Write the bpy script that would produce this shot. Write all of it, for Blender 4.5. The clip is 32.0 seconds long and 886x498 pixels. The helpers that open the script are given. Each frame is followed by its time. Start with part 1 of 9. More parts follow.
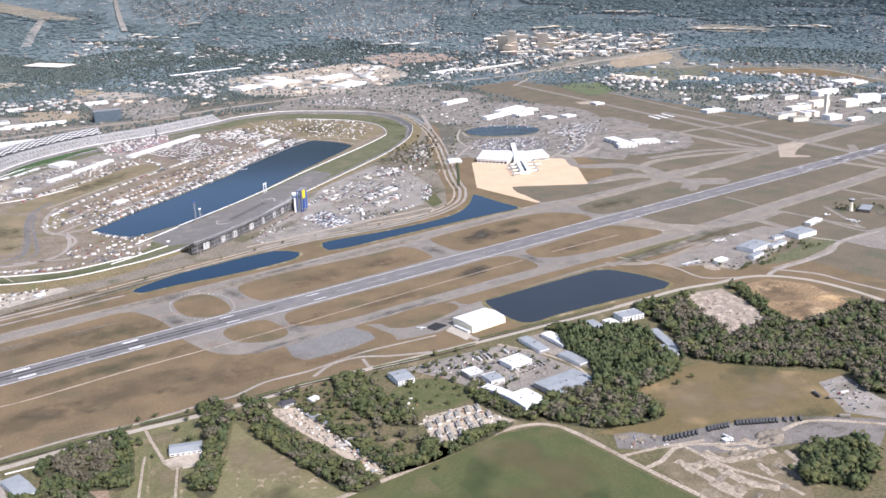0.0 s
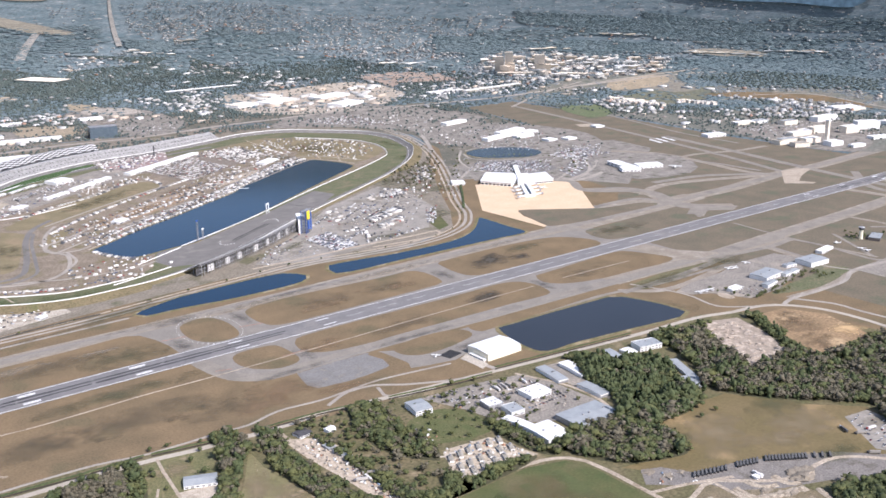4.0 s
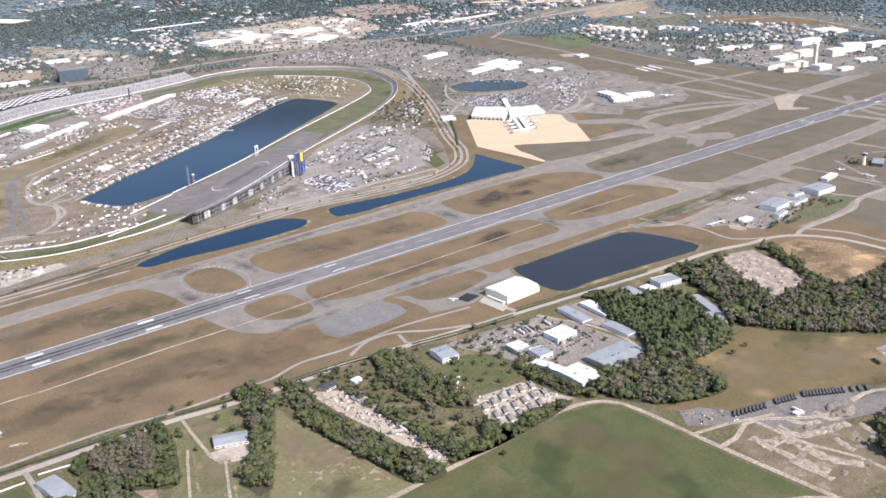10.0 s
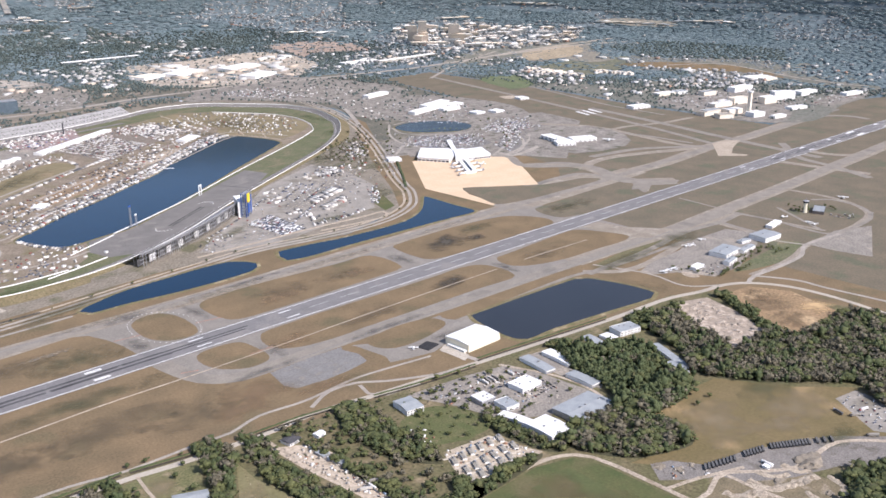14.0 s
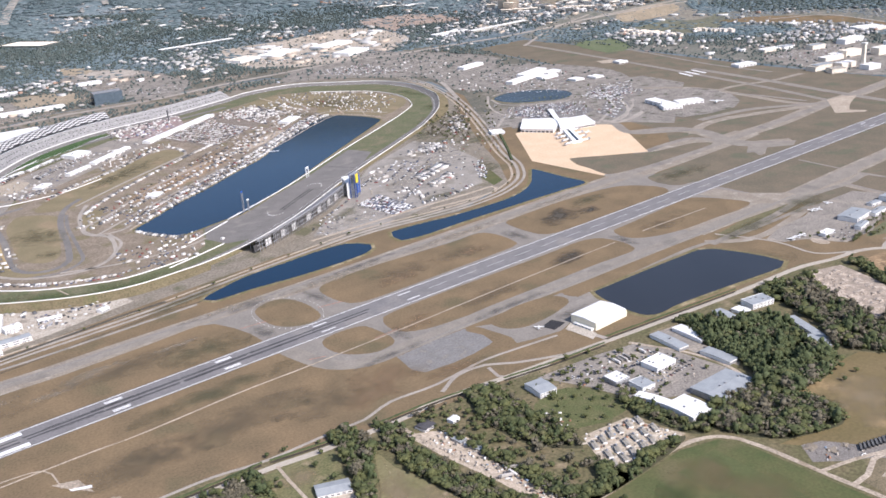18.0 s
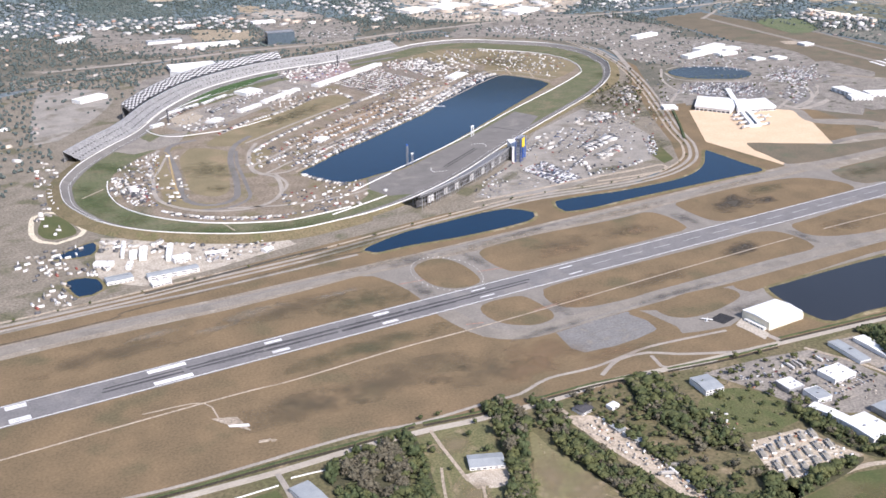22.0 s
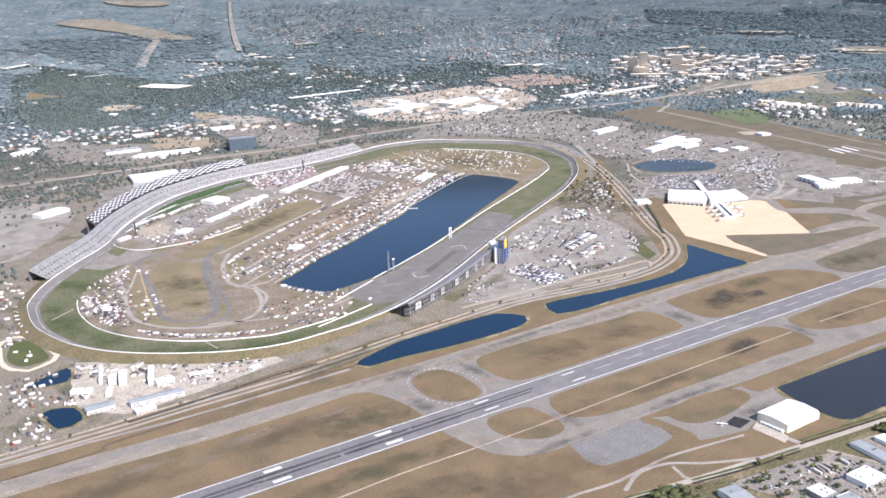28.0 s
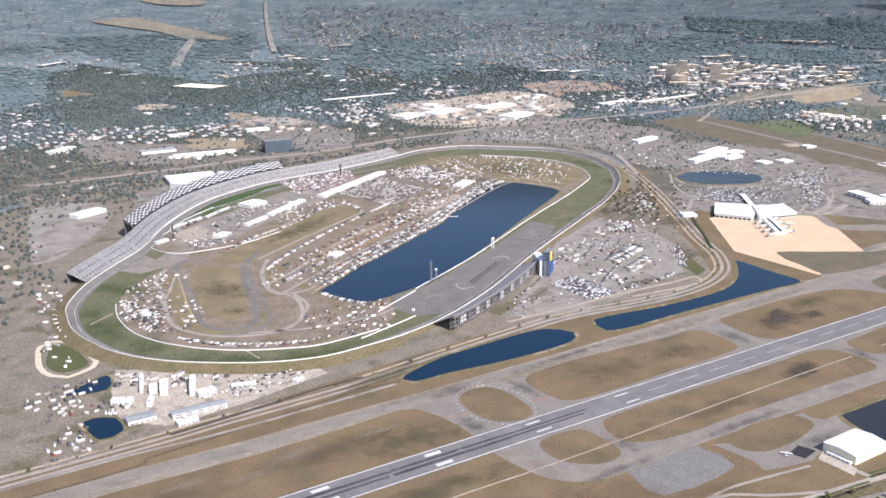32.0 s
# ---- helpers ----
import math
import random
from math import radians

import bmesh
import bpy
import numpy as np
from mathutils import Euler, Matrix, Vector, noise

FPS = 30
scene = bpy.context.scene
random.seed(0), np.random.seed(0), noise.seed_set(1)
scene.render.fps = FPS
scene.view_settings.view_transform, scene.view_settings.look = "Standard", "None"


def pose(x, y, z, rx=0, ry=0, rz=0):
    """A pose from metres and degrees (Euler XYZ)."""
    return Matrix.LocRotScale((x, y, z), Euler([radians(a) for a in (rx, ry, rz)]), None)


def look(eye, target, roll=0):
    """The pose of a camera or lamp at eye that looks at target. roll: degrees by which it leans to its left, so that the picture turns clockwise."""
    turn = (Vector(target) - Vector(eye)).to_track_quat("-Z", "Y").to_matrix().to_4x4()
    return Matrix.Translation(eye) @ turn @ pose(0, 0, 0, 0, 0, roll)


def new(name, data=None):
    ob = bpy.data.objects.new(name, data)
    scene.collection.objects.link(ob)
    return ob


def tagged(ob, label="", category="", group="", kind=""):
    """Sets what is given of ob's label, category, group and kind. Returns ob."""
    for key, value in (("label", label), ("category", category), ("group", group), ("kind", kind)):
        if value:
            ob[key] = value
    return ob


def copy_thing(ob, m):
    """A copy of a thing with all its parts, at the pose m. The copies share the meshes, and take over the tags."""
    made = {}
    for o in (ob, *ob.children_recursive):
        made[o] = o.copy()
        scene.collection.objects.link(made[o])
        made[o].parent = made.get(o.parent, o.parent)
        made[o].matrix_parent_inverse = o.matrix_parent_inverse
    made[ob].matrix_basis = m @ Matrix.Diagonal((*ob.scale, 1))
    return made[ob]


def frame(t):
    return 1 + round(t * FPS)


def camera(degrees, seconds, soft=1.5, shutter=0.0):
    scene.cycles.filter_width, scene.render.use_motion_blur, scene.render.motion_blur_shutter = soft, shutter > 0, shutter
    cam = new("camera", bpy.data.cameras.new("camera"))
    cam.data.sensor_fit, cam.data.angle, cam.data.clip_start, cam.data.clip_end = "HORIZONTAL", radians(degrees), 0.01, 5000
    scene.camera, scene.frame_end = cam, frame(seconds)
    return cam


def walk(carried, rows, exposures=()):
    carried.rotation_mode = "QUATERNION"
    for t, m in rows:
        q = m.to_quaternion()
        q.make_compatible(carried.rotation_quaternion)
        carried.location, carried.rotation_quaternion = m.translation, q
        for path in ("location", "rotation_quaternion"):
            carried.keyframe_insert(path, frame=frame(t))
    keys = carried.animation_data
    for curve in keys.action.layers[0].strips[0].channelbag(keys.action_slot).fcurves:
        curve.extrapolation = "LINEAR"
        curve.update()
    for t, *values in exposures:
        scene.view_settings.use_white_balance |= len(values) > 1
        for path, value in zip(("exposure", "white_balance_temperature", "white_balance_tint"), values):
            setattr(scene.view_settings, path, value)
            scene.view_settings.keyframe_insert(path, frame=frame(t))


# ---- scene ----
# ---- camera ----
cam = camera(48.6, 32.0, soft=1.6)
PATH = [
    (0, (173.3, -1327.7, 549.2), (754.9, -571.8, 248.9), -1.70),
    (0.5, (171.1, -1321.4, 549.9), (754.2, -566.4, 250.1), -1.51),
    (1, (168.8, -1315.1, 550.6), (752.2, -560.9, 249.2), -1.51),
    (1.5, (166.6, -1308.7, 551.2), (751.4, -556.6, 247.6), -1.38),
    (2, (164.3, -1302.4, 551.8), (750.8, -552.5, 245.7), -1.35),
    (2.5, (162.1, -1296.0, 552.4), (751.7, -549.0, 245.4), -1.35),
    (3, (159.8, -1289.6, 552.9), (754.5, -544.2, 251.8), -1.02),
    (3.5, (157.6, -1283.2, 553.3), (754.8, -535.4, 263.4), -0.91),
    (5.5, (148.6, -1257.3, 554.2), (745.5, -504.3, 277.1), -0.42),
    (6, (146.3, -1250.7, 554.1), (740.0, -497.4, 271.1), -0.54),
    (6.5, (144.1, -1244.1, 553.9), (735.9, -491.6, 265.2), -0.52),
    (7, (141.8, -1237.5, 553.8), (732.5, -487.8, 255.5), -0.48),
    (7.5, (139.6, -1230.8, 553.6), (730.5, -483.5, 249.7), -0.33),
    (8, (137.3, -1224.2, 553.4), (728.9, -477.4, 249.6), 0.12),
    (8.5, (135.0, -1217.5, 553.4), (728.0, -474.5, 243.2), 0.41),
    (9, (132.7, -1210.9, 553.4), (744.4, -474.6, 264.2), -1.07),
    (9.5, (130.3, -1204.3, 553.7), (742.4, -483.6, 228.0), -1.61),
    (10, (128.0, -1197.7, 554.1), (738.1, -486.1, 205.6), -1.91),
    (10.5, (125.6, -1191.1, 554.7), (731.8, -484.9, 188.9), -2.44),
    (11, (123.2, -1184.5, 555.6), (723.0, -479.2, 177.9), -2.85),
    (11.5, (120.7, -1178.0, 556.7), (720.8, -472.0, 180.7), -3.38),
    (12, (118.3, -1171.6, 558.1), (725.4, -469.2, 186.4), -3.72),
    (12.5, (115.9, -1165.1, 559.6), (750.2, -483.4, 194.9), -2.57),
    (13, (113.5, -1158.7, 561.2), (765.5, -486.6, 210.0), -1.08),
    (13.5, (111.2, -1152.2, 562.8), (784.1, -487.2, 238.8), -0.10),
    (15.5, (102.6, -1126.1, 568.7), (773.8, -452.0, 260.5), 0.46),
    (16, (100.7, -1119.5, 569.8), (759.7, -439.9, 247.4), -0.64),
    (16.5, (99.0, -1112.8, 570.6), (742.3, -429.2, 225.8), -1.41),
    (17, (97.4, -1106.1, 571.3), (733.4, -422.5, 213.2), -1.52),
    (17.5, (95.8, -1099.3, 571.7), (719.1, -400.7, 220.2), -2.92),
    (18, (94.3, -1092.5, 572.0), (695.4, -371.2, 227.8), -3.82),
    (18.5, (92.8, -1085.7, 572.1), (683.9, -354.9, 230.8), -3.76),
    (19, (91.3, -1078.9, 572.2), (672.0, -352.9, 204.0), -2.40),
    (19.5, (89.8, -1072.2, 572.2), (684.0, -353.6, 211.0), -0.84),
    (20, (88.1, -1065.4, 572.3), (680.8, -346.3, 209.5), -0.12),
    (20.5, (86.3, -1058.7, 572.3), (681.3, -340.3, 211.8), -0.16),
    (21, (84.4, -1052.0, 572.5), (650.2, -294.9, 246.0), -0.45),
    (21.5, (82.3, -1045.4, 572.7), (628.7, -278.5, 236.4), -0.18),
    (22, (79.9, -1038.9, 573.1), (560.9, -247.3, 196.2), -0.65),
    (22.5, (77.5, -1032.4, 573.5), (515.1, -233.7, 160.6), -0.60),
    (23, (74.9, -1025.9, 574.1), (531.4, -221.3, 194.4), 0.01),
    (23.5, (72.2, -1019.5, 574.7), (573.7, -237.6, 204.4), -0.31),
    (24, (69.5, -1013.1, 575.4), (583.6, -226.7, 232.7), 0.56),
    (24.5, (66.8, -1006.6, 576.1), (572.7, -221.8, 217.9), -0.09),
    (26.5, (56.9, -980.1, 579.0), (591.0, -201.4, 249.9), -2.30),
    (27, (54.9, -973.2, 579.7), (592.2, -185.0, 279.6), -2.22),
    (27.5, (53.0, -966.2, 580.3), (593.0, -176.8, 288.4), -1.99),
    (28, (51.4, -959.2, 580.9), (594.9, -171.0, 292.3), -1.80),
    (28.5, (49.9, -952.0, 581.5), (597.3, -165.3, 295.9), -1.99),
    (29, (48.5, -944.7, 582.0), (596.9, -158.7, 296.6), -2.23),
    (29.5, (47.3, -937.4, 582.5), (596.2, -152.4, 295.2), -2.68),
    (30, (46.2, -930.0, 582.9), (594.6, -145.0, 294.8), -2.80),
    (30.5, (45.1, -922.6, 583.4), (589.7, -136.3, 291.4), -2.76),
    (31, (44.2, -915.1, 583.8), (581.0, -122.7, 294.2), -2.33),
    (31.5, (43.2, -907.7, 584.2), (574.0, -109.3, 299.9), -1.79),
    (32, (42.3, -900.2, 584.7), (567.6, -98.6, 298.9), -0.93),
]
walk(cam, [(t, look(eye, target, roll)) for t, eye, target, roll in PATH], [(0.0, 0.52, 6150, 17), (8.0, 0.52, 6150, 17), (10.0, 0.5, 6250, 17), (13.0, 0.48, 6250, 17), (17.5, 0.43, 6200, 17), (20.0, 0.47, 6200, 17), (22.0, 0.52, 6200, 17), (23.0, 0.8, 6250, 17), (24.0, 0.5, 6250, 17), (25.5, 0.52, 6200, 17), (28.0, 0.62, 6150, 17), (30.0, 0.58, 6150, 17), (31.0, 0.48, 6200, 17), (32.0, 0.42, 6250, 17)])

# ---- light ----
SUN_AZ = (0.12, -0.993)          # horizontal way to the sun
SUN_EL = radians(43)
world = bpy.data.worlds.new("sky")
scene.world = world
world.use_nodes = True
wn = world.node_tree
sky = wn.nodes.new("ShaderNodeTexSky")
sky.sky_type = "NISHITA"
sky.sun_disc = False
sky.sun_elevation = SUN_EL
sky.sun_rotation = math.atan2(SUN_AZ[0], SUN_AZ[1])
sky.air_density, sky.dust_density = 1.0, 1.5
wn.links.new(sky.outputs[0], wn.nodes["Background"].inputs[0])
wn.nodes["Background"].inputs[1].default_value = 0.12
sun = new("sun", bpy.data.lights.new("sun", "SUN"))
sun.data.energy, sun.data.angle, sun.data.color = 4.2, radians(0.55), (1.0, 0.95, 0.88)
sun.matrix_world = look((0, 0, 3000), (-SUN_AZ[0] * 3000, -SUN_AZ[1] * 3000, 3000 - 3000 * math.tan(SUN_EL)))

# ---- materials ----
MATS = {}


def mat(name, a, b=None, size=20.0, fine=2.0, rough=0.9, metal=0.0, bump=0.0, spot=None, coords="pos", jitter=0.0, fine_amt=0.35, spot_size=60.0, spot_at=0.55, detail=4.0):
    """A two-scale mottled material: a and b mix in patches of size metres, a fine grain of fine metres on top, spot: a third colour in stains."""
    if name in MATS:
        return MATS[name]
    m = MATS[name] = bpy.data.materials.new(name)
    m.use_nodes = True
    nt = m.node_tree
    bs = nt.nodes["Principled BSDF"]
    bs.inputs["Roughness"].default_value, bs.inputs["Metallic"].default_value = rough, metal
    bs.inputs["Specular IOR Level"].default_value = 0.3
    b = b or tuple(c * 0.8 for c in a)
    if coords == "pos":
        vec = nt.nodes.new("ShaderNodeNewGeometry").outputs["Position"]
    elif coords == "wide":
        vm = nt.nodes.new("ShaderNodeVectorMath")
        vm.operation = "MULTIPLY"
        vm.inputs[1].default_value = (1.0, 1.0, 9.0)
        nt.links.new(nt.nodes.new("ShaderNodeNewGeometry").outputs["Position"], vm.inputs[0])
        vec = vm.outputs[0]
    elif coords == "uv":
        vec = nt.nodes.new("ShaderNodeTexCoord").outputs["UV"]
    else:
        vec = nt.nodes.new("ShaderNodeTexCoord").outputs["Object"]

    def grain(metres, det):
        n = nt.nodes.new("ShaderNodeTexNoise")
        n.inputs["Scale"].default_value, n.inputs["Detail"].default_value = 1.0 / metres, det
        nt.links.new(vec, n.inputs["Vector"])
        return n.outputs["Fac"]

    def ramp(src, lo, hi):
        r = nt.nodes.new("ShaderNodeMapRange")
        r.inputs[1].default_value, r.inputs[2].default_value = lo, hi
        nt.links.new(src, r.inputs[0])
        return r.outputs[0]

    def mix(fac, ca, cb, kind="MIX"):
        x = nt.nodes.new("ShaderNodeMix")
        x.data_type, x.blend_type = "RGBA", kind
        for sock, val in ((x.inputs[0], fac), (x.inputs[6], ca), (x.inputs[7], cb)):
            if hasattr(val, "links"):
                nt.links.new(val, sock)
            elif isinstance(val, tuple):
                sock.default_value = (*val, 1.0)
            else:
                sock.default_value = val
        return x.outputs[2]

    col = mix(ramp(grain(size, detail), 0.35, 0.65), a, b)
    if spot:
        col = mix(ramp(grain(spot_size, 3.0), spot_at, spot_at + 0.12), col, spot)
    fg = grain(fine, 3.0)
    col = mix(ramp(fg, 0.3, 0.7), mix(1.0, col, (1.0 - fine_amt,) * 3, "MULTIPLY"), mix(1.0, col, (1.0 + fine_amt,) * 3, "MULTIPLY"))
    if jitter:
        rnd = nt.nodes.new("ShaderNodeObjectInfo").outputs["Random"]
        hs = nt.nodes.new("ShaderNodeHueSaturation")
        nt.links.new(ramp_to(nt, rnd, 1.0 - jitter, 1.0 + jitter), hs.inputs["Value"])
        nt.links.new(col, hs.inputs["Color"])
        col = hs.outputs[0]
    nt.links.new(col, bs.inputs["Base Color"])
    if bump:
        bp = nt.nodes.new("ShaderNodeBump")
        bp.inputs["Strength"].default_value, bp.inputs["Distance"].default_value = 0.6, bump
        nt.links.new(fg, bp.inputs["Height"])
        nt.links.new(bp.outputs[0], bs.inputs["Normal"])
    return m


def ramp_to(nt, src, lo, hi):
    r = nt.nodes.new("ShaderNodeMapRange")
    r.inputs[3].default_value, r.inputs[4].default_value = lo, hi
    nt.links.new(src, r.inputs[0])
    return r.outputs[0]


def water(name, deep, rough=0.08):
    m = MATS[name] = mat(name + "_bed", deep, tuple(c * 0.85 for c in deep), size=90, fine=6, rough=rough, fine_amt=0.08)
    bs = m.node_tree.nodes["Principled BSDF"]
    bs.inputs["Specular IOR Level"].default_value = 0.32
    nz = m.node_tree.nodes.new("ShaderNodeTexNoise")
    nz.inputs["Scale"].default_value, nz.inputs["Detail"].default_value = 0.25, 4
    bp = m.node_tree.nodes.new("ShaderNodeBump")
    bp.inputs["Strength"].default_value, bp.inputs["Distance"].default_value = 0.35, 0.3
    m.node_tree.links.new(m.node_tree.nodes.new("ShaderNodeNewGeometry").outputs["Position"], nz.inputs["Vector"])
    m.node_tree.links.new(nz.outputs[0], bp.inputs["Height"])
    m.node_tree.links.new(bp.outputs[0], bs.inputs["Normal"])
    return m


DRY = mat("dry_grass", (0.202, 0.144, 0.082), (0.154, 0.114, 0.066), 55, 3, spot=(0.128, 0.106, 0.06), spot_size=90, spot_at=0.57, fine_amt=0.18, detail=8)
# Greyer copy of the dry grass for far fields; the grey is painted haze.
HAZEGRASS = mat("hazed_grass", (0.168, 0.137, 0.096), (0.132, 0.114, 0.08), 60, 4, spot=(0.116, 0.116, 0.076), spot_size=70, spot_at=0.55, fine_amt=0.16, detail=8)
GREEN = mat("green_grass", (0.072, 0.09, 0.033), (0.11, 0.108, 0.046), 42, 3, spot=(0.125, 0.112, 0.056), spot_size=70, spot_at=0.56, fine_amt=0.15)
TURF = mat("turf", (0.108, 0.12, 0.06), (0.145, 0.138, 0.082), 34, 4, spot=(0.175, 0.152, 0.095), spot_size=45, spot_at=0.56)
SAND = mat("sand", (0.42, 0.355, 0.28), (0.34, 0.285, 0.22), 25, 3, spot=(0.25, 0.2, 0.14), spot_size=40, spot_at=0.58)
ORANGE = mat("orange_sand", (0.31, 0.213, 0.122), (0.235, 0.165, 0.095), 30, 4, spot=(0.44, 0.32, 0.19), spot_size=50, spot_at=0.55)
ASPHALT = mat("runway_asphalt", (0.2, 0.192, 0.19), (0.168, 0.162, 0.16), 22, 3, spot=(0.225, 0.212, 0.2), spot_size=40, spot_at=0.55, fine_amt=0.16, detail=7)
TAXI = mat("taxiway_asphalt", (0.262, 0.234, 0.198), (0.218, 0.195, 0.165), 24, 3, spot=(0.185, 0.168, 0.146), spot_size=60, spot_at=0.56, fine_amt=0.15)
DARKPAVE = mat("dark_asphalt", (0.11, 0.108, 0.11), (0.085, 0.083, 0.085), 25, 3, fine_amt=0.15)
GREYPAVE = mat("grey_pavement", (0.27, 0.243, 0.21), (0.21, 0.19, 0.165), 25, 3, spot=(0.33, 0.29, 0.24), spot_size=50, spot_at=0.55)
CONCRETE = mat("pale_concrete", (0.66, 0.49, 0.335), (0.6, 0.45, 0.3), 45, 5, fine_amt=0.08)
LOT = mat("lot_gravel", (0.315, 0.288, 0.252), (0.245, 0.226, 0.2), 40, 4, spot=(0.19, 0.17, 0.135), spot_size=55, spot_at=0.54, fine_amt=0.16)
LOTMIX = mat("town_paving", (0.27, 0.245, 0.215), (0.19, 0.172, 0.148), 30, 4, spot=(0.1, 0.1, 0.07), spot_size=26, spot_at=0.56)
PALELOT = mat("pale_paving", (0.42, 0.375, 0.32), (0.33, 0.295, 0.25), 40, 5, spot=(0.22, 0.2, 0.16), spot_size=35, spot_at=0.58)
TRACK = mat("track_asphalt", (0.19, 0.178, 0.165), (0.155, 0.146, 0.136), 30, 3, spot=(0.22, 0.205, 0.185), spot_size=40, spot_at=0.57, fine_amt=0.16)
ROAD = mat("road_asphalt", (0.36, 0.325, 0.28), (0.29, 0.26, 0.225), 30, 3, fine_amt=0.15)
PAINT = mat("white_paint", (0.8, 0.8, 0.79), (0.7, 0.7, 0.69), 12, 2, fine_amt=0.08)
WALLWHITE = mat("white_wall_paint", (0.8, 0.79, 0.77), (0.72, 0.71, 0.69), 9, 2, fine_amt=0.06)
ROOFWHITE = mat("white_roof_metal", (0.82, 0.82, 0.8), (0.74, 0.74, 0.73), 14, 1.5, rough=0.5, fine_amt=0.06)
ROOFGREY = mat("grey_roof_metal", (0.33, 0.35, 0.36), (0.28, 0.3, 0.31), 10, 1.5, rough=0.5, fine_amt=0.08)
CREAM = mat("cream_metal_siding", (0.82, 0.76, 0.6), (0.77, 0.71, 0.55), 12, 1.5, rough=0.6, fine_amt=0.06)
STEEL = mat("galvanised_steel", (0.42, 0.42, 0.43), (0.35, 0.35, 0.36), 6, 1.0, rough=0.5, metal=0.5)
BLACK = mat("black_rubber", (0.025, 0.025, 0.027), (0.04, 0.04, 0.042), 5, 0.5)
LEAF = mat("leaf_green", (0.058, 0.072, 0.029), (0.098, 0.104, 0.04), 15, 1.6, rough=0.85, fine_amt=0.34, spot=(0.125, 0.118, 0.06), spot_size=18, spot_at=0.6, detail=2)
LEAFDARK = mat("pine_green", (0.052, 0.07, 0.03), (0.08, 0.096, 0.042), 15, 1.6, rough=0.85, fine_amt=0.32, detail=2)
LEAFGREY = mat("bare_twigs", (0.105, 0.096, 0.066), (0.138, 0.122, 0.086), 14, 1.5, rough=0.9, fine_amt=0.3)
BARK = mat("bark", (0.09, 0.065, 0.045), (0.06, 0.045, 0.03), 2, 0.3)
# Haze is painted into the far land's base colour: bluish and lightened.
FARLAND = mat("hazed_far_land", (0.092, 0.13, 0.147), (0.15, 0.182, 0.198), 130, 16, coords="wide", spot=(0.3, 0.295, 0.29), spot_size=60, spot_at=0.62, fine_amt=0.4, detail=9)
# Town tree green, shifted towards blue to imitate mid-distance haze.
WOODS = mat("hazed_town_woods", (0.062, 0.085, 0.08), (0.095, 0.112, 0.103), 40, 7, rough=0.9, fine_amt=0.4)
# Far woods and trees also carry haze blue in their base colours.
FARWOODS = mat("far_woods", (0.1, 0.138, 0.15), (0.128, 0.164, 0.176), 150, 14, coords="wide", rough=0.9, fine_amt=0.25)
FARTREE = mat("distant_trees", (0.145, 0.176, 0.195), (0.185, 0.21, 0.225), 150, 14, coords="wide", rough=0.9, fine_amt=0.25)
LAKE = water("lake_water", (0.001, 0.017, 0.043), 0.06)
PALEPOND = water("shallow_water", (0.055, 0.085, 0.12), 0.15)
PONDW = water("pond_water", (0.028, 0.03, 0.034), 0.2)

# ---- building helpers ----


def part(name, bm, material, parent=None, label=""):
    me = bpy.data.meshes.new(name)
    bm.to_mesh(me)
    bm.free()
    me.materials.append(material)
    ob = new(name, me)
    ob.parent = parent
    return tagged(ob, label)


def from_faces(name, verts, faces, material, parent=None, label="", smooth=False):
    me = bpy.data.meshes.new(name)
    me.from_pydata([tuple(v) for v in verts], [], [tuple(f) for f in faces])
    if smooth:
        me.polygons.foreach_set("use_smooth", [True] * len(me.polygons))
    me.materials.append(material)
    ob = new(name, me)
    ob.parent = parent
    return tagged(ob, label)


def spline(pts, step=12.0, closed=False):
    """A Catmull-Rom line through the points (of any number of values), about every step metres."""
    p = [Vector(q) for q in pts]
    n, out = len(p), []
    for i in range(n if closed else n - 1):
        a, b = p[i], p[(i + 1) % n]
        z = p[i - 1] if (closed or i) else a * 2 - b
        c = p[(i + 2) % n] if (closed or i + 2 < n) else b * 2 - a
        k = max(1, int((b - a).length / step))
        for j in range(k):
            t = j / k
            out.append(0.5 * (2 * a + (b - z) * t + (2 * z - 5 * a + 4 * b - c) * t * t + (3 * a - z - 3 * b + c) * t ** 3))
    if not closed:
        out.append(p[-1])
    return out


def sides(line, closed=False):
    """The unit normals (to the left) of a line in the plane."""
    n, out = len(line), []
    for i in range(n):
        a = line[i - 1] if (closed or i) else line[i]
        b = line[(i + 1) % n] if (closed or i + 1 < n) else line[i]
        d = Vector((b[0] - a[0], b[1] - a[1])).normalized()
        out.append(Vector((-d.y, d.x)))
    return out


def profile(name, line, rows, material, parent=None, closed=False, label=""):
    """Sweeps a section of (offset to the left, z) along a line. rows may be a function of the index."""
    nor, verts, faces = sides(line, closed), [], []
    sec = rows if callable(rows) else (lambda i: rows)
    k = len(sec(0))
    for i, (p, s) in enumerate(zip(line, nor)):
        verts += [(p[0] + s.x * o, p[1] + s.y * o, z) for o, z in sec(i)]
    n = len(line)
    for i in range(n if closed else n - 1):
        j = (i + 1) % n
        faces += [(i * k + q, j * k + q, j * k + q + 1, i * k + q + 1) for q in range(k - 1)]
    me_faces = [f[::-1] for f in faces]
    return from_faces(name, verts, me_faces, material, parent, label)


LAYER = [0]


def ribbon(name, pts, width, z, material, label="", closed=False, step=15.0, category="road", kind="structure"):
    LAYER[0] += 1
    z += 0.0025 * (LAYER[0] % 12)
    line = spline(pts, step, closed)
    h = width / 2
    ob = profile(name, line, [(h, 0.0), (h - 0.05, z), (-h + 0.05, z), (-h, 0.0)], material, None, closed)
    return tagged(ob, label, category, kind=kind)


